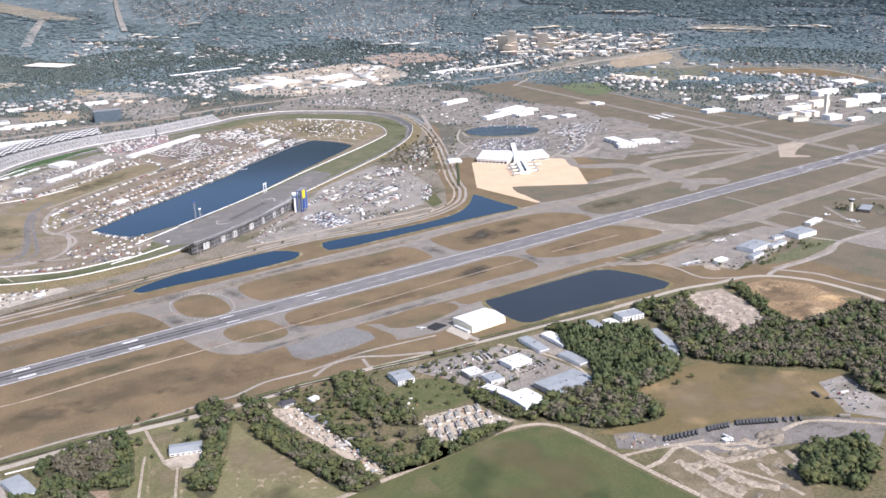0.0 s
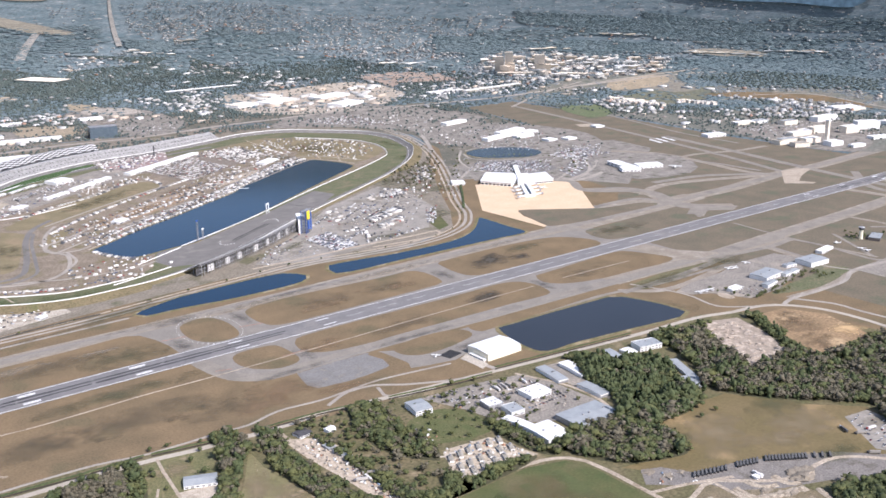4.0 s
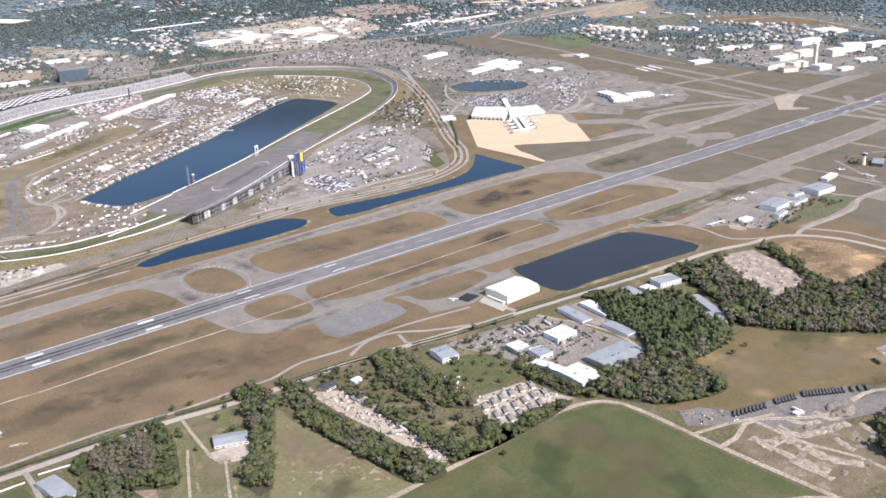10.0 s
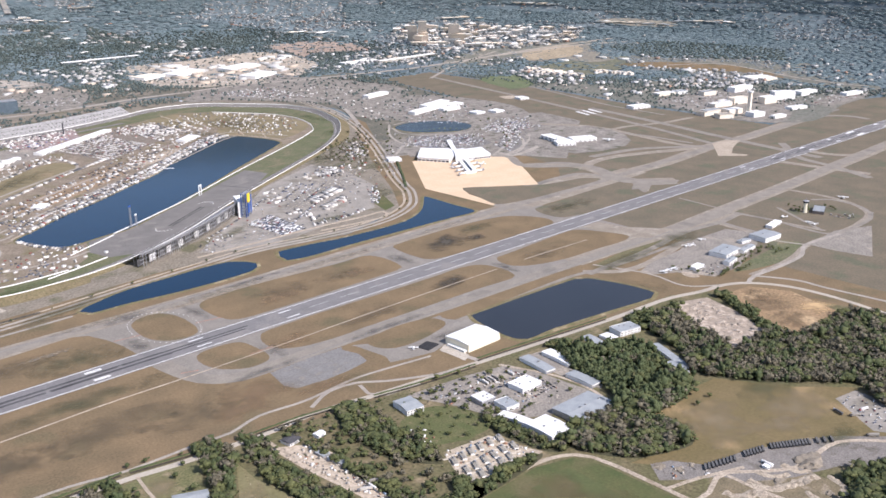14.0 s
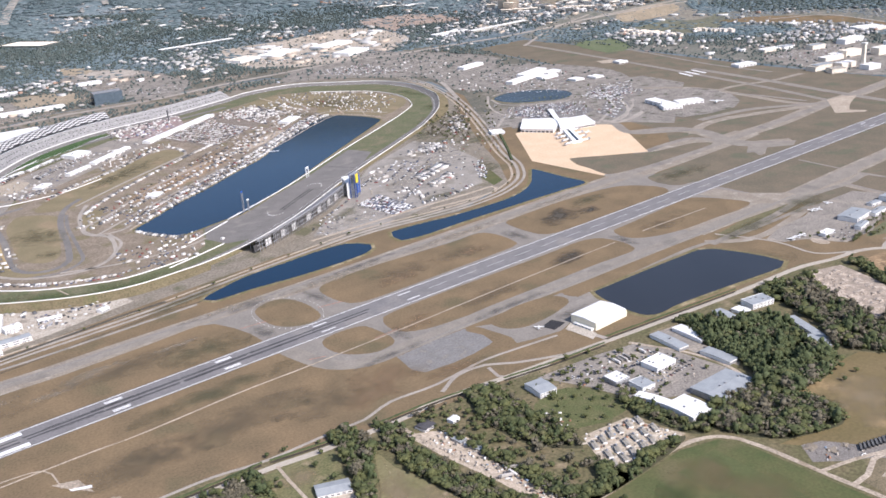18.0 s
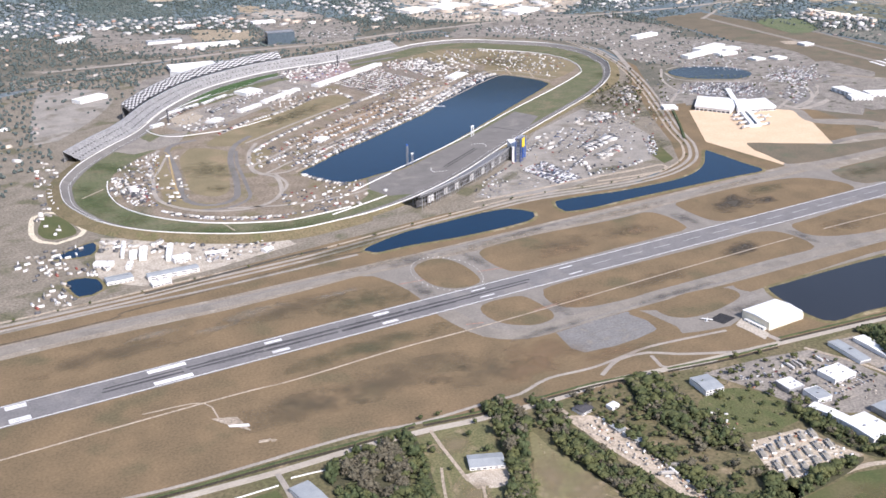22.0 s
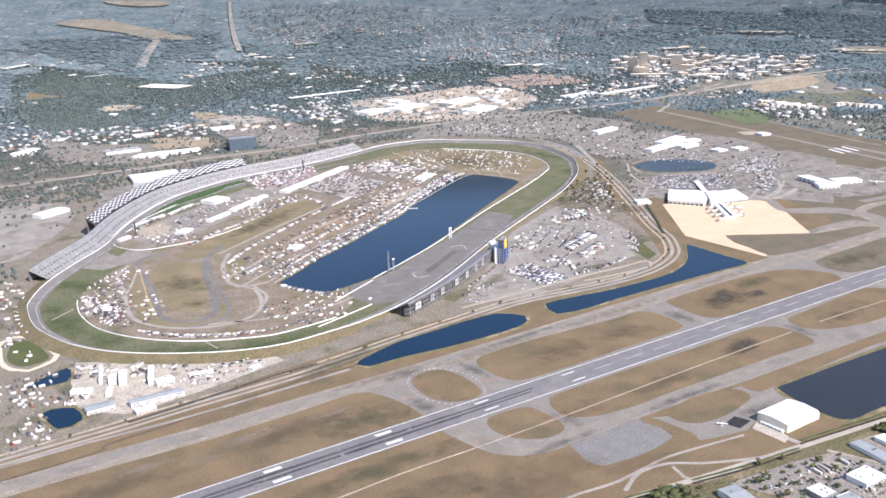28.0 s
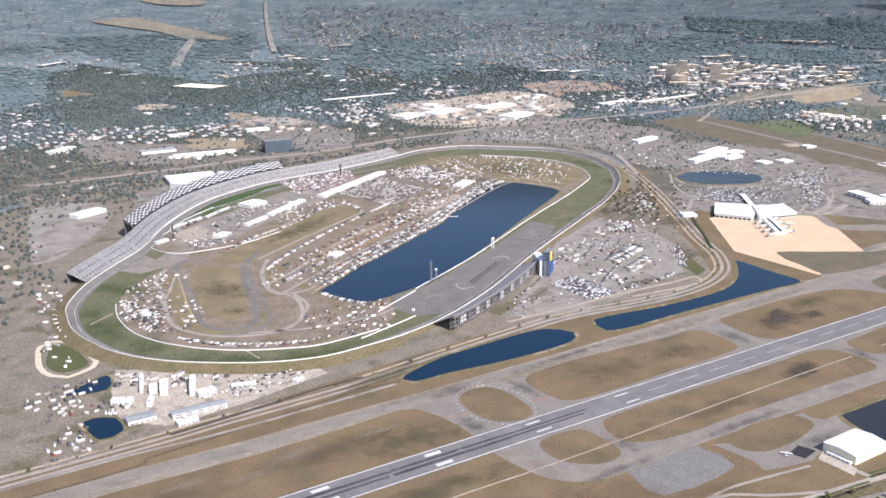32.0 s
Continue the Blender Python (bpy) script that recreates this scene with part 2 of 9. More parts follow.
def sheet(name, pts, z, material, label="", smooth=0.0, category="ground", kind="structure"):
    """A flat patch of ground with a low skirt."""
    line = spline([p[:2] for p in pts], smooth, True) if smooth else [Vector(p[:2]) for p in pts]
    bm = bmesh.new()
    top = [bm.verts.new((p.x, p.y, z)) for p in line]
    f = bm.faces.new(top)
    if f.normal.z < 0 or (f.normal_update() or f.normal.z < 0):
        f.normal_flip()
    low = [bm.verts.new((p.x, p.y, -0.05)) for p in line]
    for i in range(len(top)):
        j = (i + 1) % len(top)
        bm.faces.new((top[i], top[j], low[j], low[i]))
    bmesh.ops.recalc_face_normals(bm, faces=bm.faces)
    bmesh.ops.triangulate(bm, faces=[f])
    return tagged(part(name, bm, material), label, category, kind=kind)


def box(bm, x0, y0, z0, x1, y1, z1):
    v = [bm.verts.new(c) for c in ((x0, y0, z0), (x1, y0, z0), (x1, y1, z0), (x0, y1, z0), (x0, y0, z1), (x1, y0, z1), (x1, y1, z1), (x0, y1, z1))]
    for q in ((3, 2, 1, 0), (4, 5, 6, 7), (0, 1, 5, 4), (1, 2, 6, 5), (2, 3, 7, 6), (3, 0, 4, 7)):
        bm.faces.new([v[i] for i in q])
    return bm


def boxes(*dims):
    bm = bmesh.new()
    for d in dims:
        box(bm, *d)
    return bm


# ---- ground and distance ----
CENTRE, EYE_H, FLAT, SPAN = Vector((110.0, -1130.0)), 566.0, 3900.0, 760.0


def far(x, y, z=0.0):
    """Land beyond the flat disc is drawn up into a far backdrop that ends at the horizon."""
    off = Vector((x, y)) - CENTRE
    d = off.length
    if d <= FLAT:
        return Vector((x, y, z)), 1.0
    d2 = FLAT + SPAN * (1 - math.exp(-(d - FLAT) / SPAN))
    k = d2 / d
    if z > 0.05:
        k *= 1 - min(1.0, (d - FLAT) / 500) * (0.0012 + 0.0002 * z)
    p = CENTRE + off * k
    return Vector((p.x, p.y, EYE_H * (1 - k) + z * k)), k


def far_all(v):
    """far() for an array of points."""
    off = v[:, :2] - np.array(CENTRE)
    d = np.maximum(np.linalg.norm(off, axis=1), 1.0)
    k = np.where(d <= FLAT, 1.0, (FLAT + SPAN * (1 - np.exp(-np.maximum(d - FLAT, 0) / SPAN))) / d)
    k = k * (1 - np.clip((d - FLAT) / 500, 0, 1) * (0.0012 + 0.0002 * np.maximum(v[:, 2], 0)))
    return np.column_stack([np.array(CENTRE) + off * k[:, None], EYE_H * (1 - k) + v[:, 2] * k])


verts, faces = [(CENTRE.x, CENTRE.y, 0.0)], []
rings = [400, 900, 1500, 2200, 3000, 3600, *range(3900, 8000, 70), 8300, 8700, 9200, 10000, 12000, 15000, 22000, 60000]
SEG = 240
for r in rings:
    for s in range(SEG):
        a = 2 * math.pi * s / SEG
        verts.append(tuple(far(CENTRE.x + r * math.cos(a), CENTRE.y + r * math.sin(a))[0]))
for s in range(SEG):
    faces.append((0, 1 + s, 1 + (s + 1) % SEG))
for k in range(len(rings) - 1):
    for s in range(SEG):
        a, b = 1 + k * SEG + s, 1 + k * SEG + (s + 1) % SEG
        faces.append((a, a + SEG, b + SEG, b))
tagged(from_faces("ground", verts, faces, FARLAND), "wooded flat coastal land in a hazed colour, reaching the horizon", "ground", kind="structure")

# ---- airfield ----
sheet("canal_verge", [(-900, 180), (600, 180), (1000, 175), (1560, 115), (1700, 50), (1980, 300), (2350, 470), (2330, 600), (2000, 460), (1760, 625), (1560, 420), (1440, 292), (1250, 238), (900, 302), (200, 252), (-900, 262)], 0.045, DRY, "brown grass between taxiway and canals", category="grass")
sheet("airfield_ground", [(-900, -130), (200, -215), (460, -228), (680, -290), (1000, -335), (1400, -374), (1480, -420), (1600, -700), (2600, -900), (3600, -700), (3700, 60), (3400, 190), (2810, 175), (2800, 600), (2840, 1000), (2850, 1640), (2600, 1640), (2450, 900), (2330, 480), (1990, 430), (1960, 300), (1700, 60), (1560, 130), (1000, 190), (600, 195), (-900, 255)], 0.06, DRY, "dry brown mown airfield grass", category="grass")
# The greyed colour here imitates haze over the far part of the airfield.
sheet("far_airfield_grass", [(1660, -700), (2600, -890), (3590, -690), (3690, 60), (3400, 186), (2806, 172), (2796, 600), (2836, 1000), (2846, 1630), (2604, 1630), (2456, 900), (2336, 482), (1994, 428), (1964, 298), (1750, 110), (1660, 60)], 0.075, HAZEGRASS, "far airfield grass with haze grey in its colour", category="grass")
SHOULDER = mat("taxiway_shoulder", (0.285, 0.247, 0.2), (0.235, 0.2, 0.158), 28, 3, spot=(0.335, 0.3, 0.25), spot_size=22, spot_at=0.56, fine_amt=0.22, detail=7)
LINK = mat("connector_asphalt", (0.24, 0.218, 0.19), (0.208, 0.189, 0.165), 30, 3, spot=(0.26, 0.238, 0.208), spot_size=26, spot_at=0.57, fine_amt=0.14, detail=6)
sheet("connector_pavement", [(640, 150), (672, 130), (684, 96), (690, 60), (690, 30), (684, -30), (700, -105), (735, -138), (800, -150), (1100, -158), (1665, -178), (1665, 140)], 0.1, LINK, "grey patched asphalt joining runway and taxiways", category="taxiway")
sheet("taxiway_shoulder", [(-900, 205), (250, 193), (433, 180), (552, 178), (663, 174), (752, 172), (900, 170), (1043, 170), (1210, 168), (1393, 168), (1605, 168), (1660, 178), (1900, 178), (2060, 172), (2060, 108), (1950, 104), (1660, 104), (1600, 122), (1520, 122), (1383, 130), (1280, 128), (1187, 124), (1029, 130), (900, 130), (856, 130), (640, 142), (567, 138), (448, 137), (345, 144), (250, 150), (-900, 160)], 0.12, SHOULDER, "wide pale worn taxiway shoulder", category="taxiway")
ribbon("taxiway_north", [(-900, 184), (250, 174), (433, 161), (560, 158), (752, 156), (1043, 151), (1210, 147), (1393, 148), (1605, 145), (1850, 138), (2200, 140), (3200, 150)], 24, 0.15, TAXI, "pale worn asphalt taxiway", category="taxiway")
for line, wide in (([(2050, 140), (2181, 134), (2325, 143), (2452, 150), (2579, 141), (2782, 146), (2979, 152)], 46), ([(1420, -166), (1533, -172), (1685, -187), (1877, -186), (2135, -186), (2365, -182), (2649, -178), (2900, -172)], 44),
                   ([(1700, -197), (1798, -206), (1900, -221)], 20), ([(1979, 231), (2054, 263), (2146, 260), (2260, 218), (2372, 171), (2465, 155)], 26), ([(1900, 372), (1971, 319), (1996, 233), (1958, 145)], 30), ([(1763, 236), (1837, 213), (1922, 195), (1965, 146)], 28),
                   ([(2344, 662), (2416, 539), (2408, 372), (2388, 250), (2400, 156)], 24), ([(2352, 464), (2489, 462), (2620, 417), (2749, 402)], 18), ([(2392, -60), (2399, -130), (2409, -189), (2423, -275)], 24), ([(2552, -50), (2560, -123), (2611, -180)], 24),
                   ([(2148, -186), (2156, -280), (2140, -348), (2089, -407), (1995, -424), (1905, -420), (1803, -413), (1728, -426), (1660, -429), (1580, -420)], 13), ([(1393, -208), (1438, -250), (1488, -262), (1566, -256), (1674, -241)], 16), ([(1904, -221), (1906, -304), (1912, -398)], 9), ([(1812, -215), (1799, -301)], 12)):
    ribbon("taxiway_shoulder", line, wide, 0.125, SHOULDER, "wide pale worn taxiway shoulder", category="taxiway")
sheet("taxiway_shoulder", [(1601, -50), (1650, -50), (1660, -110), (1712, -178), (1700, -196), (1640, -190), (1606, -150)], 0.165, SHOULDER, "pale flared taxiway exit beside the runway", category="taxiway")
sheet("taxiway_shoulder", [(1986, 98), (2063, 38), (2045, 14), (1990, 52), (1920, 8), (1885, 44)], 0.166, SHOULDER, "pale paved bar beside the runway", category="taxiway")
ribbon("taxiway_south", [(697, -28), (702, -72), (712, -108), (735, -131), (765, -140), (809, -141), (906, -143), (1000, -147), (1116, -155), (1245, -161), (1349, -166), (1500, -175), (1700, -182), (1900, -185), (2200, -184), (2500, -176), (3200, -165)], 27, 0.15, TAXI, "pale worn asphalt taxiway", category="taxiway")
for run in ([(252, 180), (433, 167), (560, 163), (752, 161), (1043, 156), (1210, 152), (1393, 153), (1605, 150)], [(765, -146), (809, -147), (906, -149), (1000, -153), (1116, -161), (1245, -167), (1349, -172), (1500, -181), (1700, -188)]):
    ribbon("taxiway_wear", run, 3.5, 0.17, mat("worn_wheel_path", (0.205, 0.19, 0.172), (0.24, 0.222, 0.198), 24, 3, fine_amt=0.2), "darker wheel path along the taxiway", category="taxiway")
RED_LINE = mat("red_paving", (0.36, 0.19, 0.14), (0.27, 0.19, 0.15), 5, 1)
for line in ([(688, 85), (728, 79)], [(808, 62), (846, 54)], [(800, -88), (838, -88)], [(700, -74), (722, -82)]):
    ribbon("hold_line", line, 2.0, 0.26, RED_LINE, "faded red holding line across the taxiway", category="line")
sheet("holding_apron", [(784, -156), (846, -155), (902, -158), (906, -190), (899, -219), (860, -224), (822, -224), (781, -217), (774, -200)], 0.16, mat("old_apron", (0.212, 0.205, 0.196), (0.185, 0.178, 0.17), 18, 3, spot=(0.225, 0.205, 0.178), spot_size=16, spot_at=0.57, fine_amt=0.2, detail=7), "grey patched asphalt holding apron", category="apron")
for line in ([(786, -186), (842, -183), (903, -186)], [(781, -204), (838, -206), (900, -205)], [(822, -156), (818, -222)], [(866, -157), (862, -222)]):
    ribbon("apron_joint", line, 1.0, 0.19, mat("joint_weeds", (0.17, 0.158, 0.135), (0.195, 0.183, 0.165), 5, 1), "weedy joint in the old apron", category="line")
sheet("hangar_apron", [(917, -164), (937, -176), (938, -198), (954, -212), (982, -216), (1017, -215), (1061, -205), (1069, -194), (1063, -172), (1083, -174), (1086, -202), (1116, -204), (1108, -220), (1098, -247), (1050, -256), (1012, -254), (985, -262), (940, -252), (918, -244), (925, -227), (922, -194)], 0.13, LINK, "grey paved ramp before the hangar", category="apron")
sheet("asphalt_patch", [(976, -234), (1002, -228), (1008, -249), (981, -254)], 0.3, BLACK, "fresh black asphalt patch", category="pavement")
ISLAND = "brown grass island between paved taxiway arms"
for line, fine in (([(736, 124), (756, 136), (780, 138), (796, 124), (803, 90), (799, 48), (789, 29), (768, 24), (744, 33), (729, 56), (727, 88)], 8),
                   ([(849, 120), (878, 134), (940, 136), (1003, 132), (1125, 120), (1184, 119), (1199, 100), (1202, 66), (1192, 27), (1174, 21), (1045, 22), (932, 23), (862, 29), (846, 48), (842, 80)], 10),
                   ([(1255, 119), (1280, 126), (1340, 128), (1421, 127), (1515, 116), (1563, 95), (1595, 44), (1586, 9), (1550, 3), (1445, 4), (1302, 10), (1256, 22), (1247, 60)], 10),
                   ([(740, -48), (753, -36), (783, -34), (812, -42), (818, -68), (817, -104), (806, -121), (778, -124), (758, -114), (742, -95), (736, -71)], 8),
                   ([(846, -47), (866, -37), (966, -37), (1074, -42), (1194, -46), (1262, -47), (1298, -62), (1308, -100), (1302, -129), (1285, -144), (1206, -138), (1087, -133), (976, -128), (930, -128), (866, -118), (836, -96), (836, -66)], 10),
                   ([(943, -167), (966, -161), (1010, -158), (1060, -168), (1072, -188), (1064, -205), (1035, -214), (1000, -219), (962, -217), (941, -203), (936, -182)], 8),
                   ([(1082, -176), (1116, -176), (1218, -177), (1330, -184), (1352, -192), (1330, -199), (1250, -203), (1182, -202), (1118, -202), (1086, -200)], 8),
                   ([(899, -164), (917, -166), (922, -194), (925, -227), (918, -240), (909, -241), (893, -237), (886, -222), (902, -216), (906, -196)], 6),
                   ([(1344, -56), (1382, -54), (1470, -50), (1555, -48), (1585, -60), (1608, -110), (1616, -148), (1577, -158), (1506, -151), (1430, -146), (1364, -128), (1333, -104), (1331, -78)], 10),
                   ([(1630, 92), (1663, 99), (1839, 101), (1934, 94), (1951, 69), (1925, 45), (1904, 15), (1864, 6), (1803, 4), (1656, 8), (1622, 22), (1618, 60)], 10),
                   ([(1642, 312), (1670, 309), (1789, 216), (1905, 184), (1935, 150), (1891, 144), (1797, 147), (1690, 153), (1615, 168), (1604, 186), (1621, 251)], 10)):
    sheet("grass_island", line, 0.228, HAZEGRASS if line[0][0] > 1600 else DRY, ISLAND, fine, category="grass")
sheet("grass_island", [(-900, 158), (250, 148), (345, 142), (448, 135), (567, 136), (640, 140), (670, 128), (682, 96), (688, 60), (686, 34), (-900, 60)], 0.13, DRY, "long brown grass strip beside the runway", category="grass")
for line, wide in (([(1620, 214), (1601, 149), (1637, 109)], 26), 
                   ([(1390, -222), (1572, -222), (1706, -210), (1827, -225), (1908, -218)], 14), ([(1820, -229), (1814, -268), (1809, -313)], 10), ([(1899, -208), (1907, -296), (1897, -354), (1905, -418), (2032, -428), (2102, -408)], 10), ([(2099, -406), (2130, -369), (2139, -312), (2107, -277)], 10),
                   ([(2102, 301), (2259, 270), (2364, 201), (2439, 145)], 22), ([(1964, 146), (2014, 250), (1992, 319), (1918, 354)], 18), ([(1955, 140), (1944, 210), (1862, 225), (1782, 222)], 18), ([(2768, 1555), (2679, 1088), (2595, 687), (2527, 395), (2451, 132)], 20), ([(2660, 718), (2613, 452), (2562, 217), (2525, 14), (2506, -116)], 26), ([(2391, 454), (2419, 361), (2426, 205)], 14), ([(1999, -255), (1908, -394)], 8),
                   ([(2599, 36), (2470, -74), (2437, -176), (2386, -290)], 22), ([(2766, 138), (3017, 140), (3107, 76), (3103, 9)], 22), ([(1977, 92), (2010, 39), (2053, 14)], 8), ([(2973, 1585), (2823, 1006), (2746, 711), (2726, 486)], 12)):
    ribbon("taxiway_link", line, wide, 0.17, TAXI, "pale paved taxiway link", category="taxiway")
for line, wide in (([(1090, -207), (1180, -208), (1300, -207), (1370, -210), (1453, -228), (1560, -236), (1680, -240)], 9), ([(1653, -202), (1733, -196), (1897, -202), (1915, -191)], 12), ([(1919, -69), (1908, -170)], 6)):
    ribbon("taxiway_link", line, wide, 0.19, TAXI, "pale paved taxiway link", category="taxiway")
sheet("concrete_pad", [(2460, 165), (2520, 162), (2547, 131), (2451, 99), (2390, 68), (2406, 30), (2389, 28), (2339, 77)], 0.24, SAND, "pale concrete turning pad", category="apron")
sheet("concrete_pad", [(1949, 69), (1985, 44), (1940, 19), (1905, 43)], 0.24, TAXI, "small square paved pad", category="apron")
sheet("general_aviation_ramp", [(1464, -276), (1520, -264), (1610, -262), (1674, -247), (1786, -256), (1802, -306), (1746, -344), (1607, -384), (1530, -380), (1503, -323), (1470, -304)], 0.14, GREYPAVE, "grey parking ramp for small planes", category="apron")
sheet("old_ramp", [(1807, -415), (1922, -410), (2007, -448), (1820, -526), (1806, -463)], 0.13, GREYPAVE, "old grey concrete ramp", category="apron")
ribbon("service_strip", [(-300, -72), (320, -80), (453, -87), (588, -85), (691, -89), (825, -92), (950, -92), (1068, -92), (1218, -94), (1300, -96)], 2.4, 0.232, SAND, "narrow pale service strip in the grass", category="strip")
ribbon("service_strip", [(1372, -96), (1450, -100), (1540, -106)], 2.4, 0.232, SAND, "narrow pale service strip in the grass", category="strip")

STAINS = {}


def stain(x, y, rx, ry, turn, colour, strength=0.8, z=0.245, what="darker patch in the grass", cat="grass", lump=1.0):
    """A soft-edged, ragged patch of another colour on the ground."""
    key = (colour, strength, lump)
    if key not in STAINS:
        m = bpy.data.materials.new("ragged_patch")
        m.use_nodes = True
        nt = m.node_tree
        bs, out = nt.nodes["Principled BSDF"], nt.nodes["Material Output"]
        bs.inputs["Base Color"].default_value, bs.inputs["Roughness"].default_value = (*colour, 1), 0.95
        tc = nt.nodes.new("ShaderNodeTexCoord")
        ln = nt.nodes.new("ShaderNodeVectorMath")
        ln.operation = "LENGTH"
        nt.links.new(tc.outputs["Object"], ln.inputs[0])
        nz = nt.nodes.new("ShaderNodeTexNoise")
        nz.inputs["Scale"].default_value, nz.inputs["Detail"].default_value = 0.035 / lump, 6
        nt.links.new(nt.nodes.new("ShaderNodeNewGeometry").outputs["Position"], nz.inputs["Vector"])
        ad = nt.nodes.new("ShaderNodeMath")
        ad.operation = "MULTIPLY_ADD"
        nt.links.new(ln.outputs["Value"], ad.inputs[0])
        ad.inputs[1].default_value = -0.42
        nt.links.new(nz.outputs["Fac"], ad.inputs[2])
        mr = nt.nodes.new("ShaderNodeMapRange")
        mr.inputs[1].default_value, mr.inputs[2].default_value, mr.inputs[4].default_value = 0.08, 0.5, strength
        nt.links.new(ad.outputs[0], mr.inputs[0])
        tr, mx = nt.nodes.new("ShaderNodeBsdfTransparent"), nt.nodes.new("ShaderNodeMixShader")
        nt.links.new(mr.outputs[0], mx.inputs[0])
        nt.links.new(tr.outputs[0], mx.inputs[1])
        nt.links.new(bs.outputs[0], mx.inputs[2])
        nt.links.new(mx.outputs[0], out.inputs["Surface"])
        STAINS[key] = m
    ring = [(math.cos(2 * math.pi * k / 20), math.sin(2 * math.pi * k / 20), 0.0) for k in range(20)]
    ob = from_faces("ground_stain", ring, [tuple(range(20))], STAINS[key])
    STAINS["n"] = STAINS.get("n", 0) + 1
    ob.matrix_basis = pose(x, y, z + 0.0004 * STAINS["n"], 0, 0, turn) @ Matrix.Diagonal((rx, ry, 1, 1))
    return tagged(ob, what, cat, kind="structure")


DARKST, RUST, OLIVE, PALEST, TAR = (0.07, 0.06, 0.045), (0.23, 0.155, 0.09), (0.105, 0.1, 0.055), (0.29, 0.245, 0.185), (0.15, 0.138, 0.124)
for x, y, rx, ry, a in ((1345, 70, 62, 34, 15), (1198, -82, 48, 22, 5), (1405, 50, 30, 16, 0), (980, 80, 70, 30, 0), (1090, 70, 60, 24, 0), (1420, -100, 60, 25, 0), (1010, -100, 60, 22, 0), (560, -150, 150, 40, -6), (430, -150, 90, 35, -6), (660, -195, 80, 30, -10), (300, 90, 120, 30, 0), (520, 95, 110, 28, 0)):
    near_black = x in (1345, 1198, 1405)
    stain(x, y, rx, ry, a, DARKST if near_black else (0.115, 0.095, 0.062), 0.9 if near_black else 0.4, what="dark scorched patch in the dry grass" if near_black else "darker patch in the airfield grass")
for x, y, rx, ry, a in ((742, -190, 60, 34, -15), (815, -238, 55, 16, -12), (700, -215, 50, 26, 0), (960, 60, 50, 25, 0), (870, -90, 40, 22, 0), (1120, 60, 40, 18, 0)):
    stain(x, y, rx, ry, a, RUST, 0.6, what="rusty bare patch in the airfield grass")
for x, y, rx, ry, a in ((620, 60, 70, 40, 0), (560, -60, 130, 22, 0), (1500, -225, 110, 22, 0), (1660, -225, 80, 30, 0), (1380, -330, 60, 40, 0), (700, 250, 120, 18, 8), (1220, 205, 120, 14, 0), (1700, 60, 90, 30, 0), (1450, 95, 60, 22, 0)):
    stain(x, y, rx, ry, a, OLIVE, 0.55, what="greener patch of airfield grass")
for x, y, rx, ry, a in ((480, 110, 60, 14, 4), (420, 92, 40, 9, 0), (600, 105, 42, 9, 0), (350, 118, 45, 10, 3), (900, 145, 110, 16, 0), (1150, 142, 120, 14, 0), (720, 165, 90, 14, 0), (1420, 142, 100, 12, 0)):
    stain(x, y, rx, ry, a, PALEST, 0.55, what="pale sandy patch beside the taxiway", cat="ground", lump=0.5)
for x, y, rx, ry, a in ((745, 150, 40, 18, 0), (830, 100, 14, 34, 0), (705, 50, 16, 30, 0), (830, -100, 14, 30, 0), (780, -145, 60, 9, 0), (1000, -150, 90, 9, -3), (1220, 60, 16, 40, 0), (1318, -100, 14, 34, 0), (960, 155, 80, 8, 0), (1040, -235, 40, 14, 0)):
    stain(x, y, rx, ry, a, TAR, 0.55, what="darker asphalt stain on the pavement", cat="pavement", lump=0.6)

# the runway and its paint
WORN = mat("worn_paint", (0.55, 0.55, 0.54), (0.45, 0.45, 0.44), 10, 2, fine_amt=0.12)
rw = sheet("runway", [(-60, -24.6), (3260, -24.6), (3260, 24.6), (-60, 24.6)], 0.29, ASPHALT, "grey asphalt runway with white paint and tyre marks", category="runway")


def stripe(x0, y0, x1, y1, material=PAINT, z=0.35, name="stripe"):
    bm = bmesh.new()
    box(bm, x0, y0, z - 0.08, x1, y1, z)
    return part(name, bm, material, rw)


for sgn in (-1, 1):
    stripe(-50, sgn * 22.4 - 0.55, 3250, sgn * 22.4 + 0.55)
RUBBER = mat("tyre_rubber", (0.05, 0.048, 0.05), (0.085, 0.083, 0.085), 30, 4, fine_amt=0.3)
for y0, y1, x0, x1 in ((2.2, 5.4, 250, 850), (-5.4, -2.2, 250, 850), (5.6, 7.4, 380, 720), (-7.4, -5.6, 380, 720), (2.0, 5.0, 2380, 2900), (-5.0, -2.0, 2380, 2900)):
    for k in range(6):
        a = x0 + (x1 - x0) * k / 6
        stripe(a + random.uniform(0, 8), y0 + random.uniform(-0.5, 0.5), a + (x1 - x0) / 6 + random.uniform(-6, 6), y1 + random.uniform(-0.5, 0.5), RUBBER, 0.33, "tyre_mark")
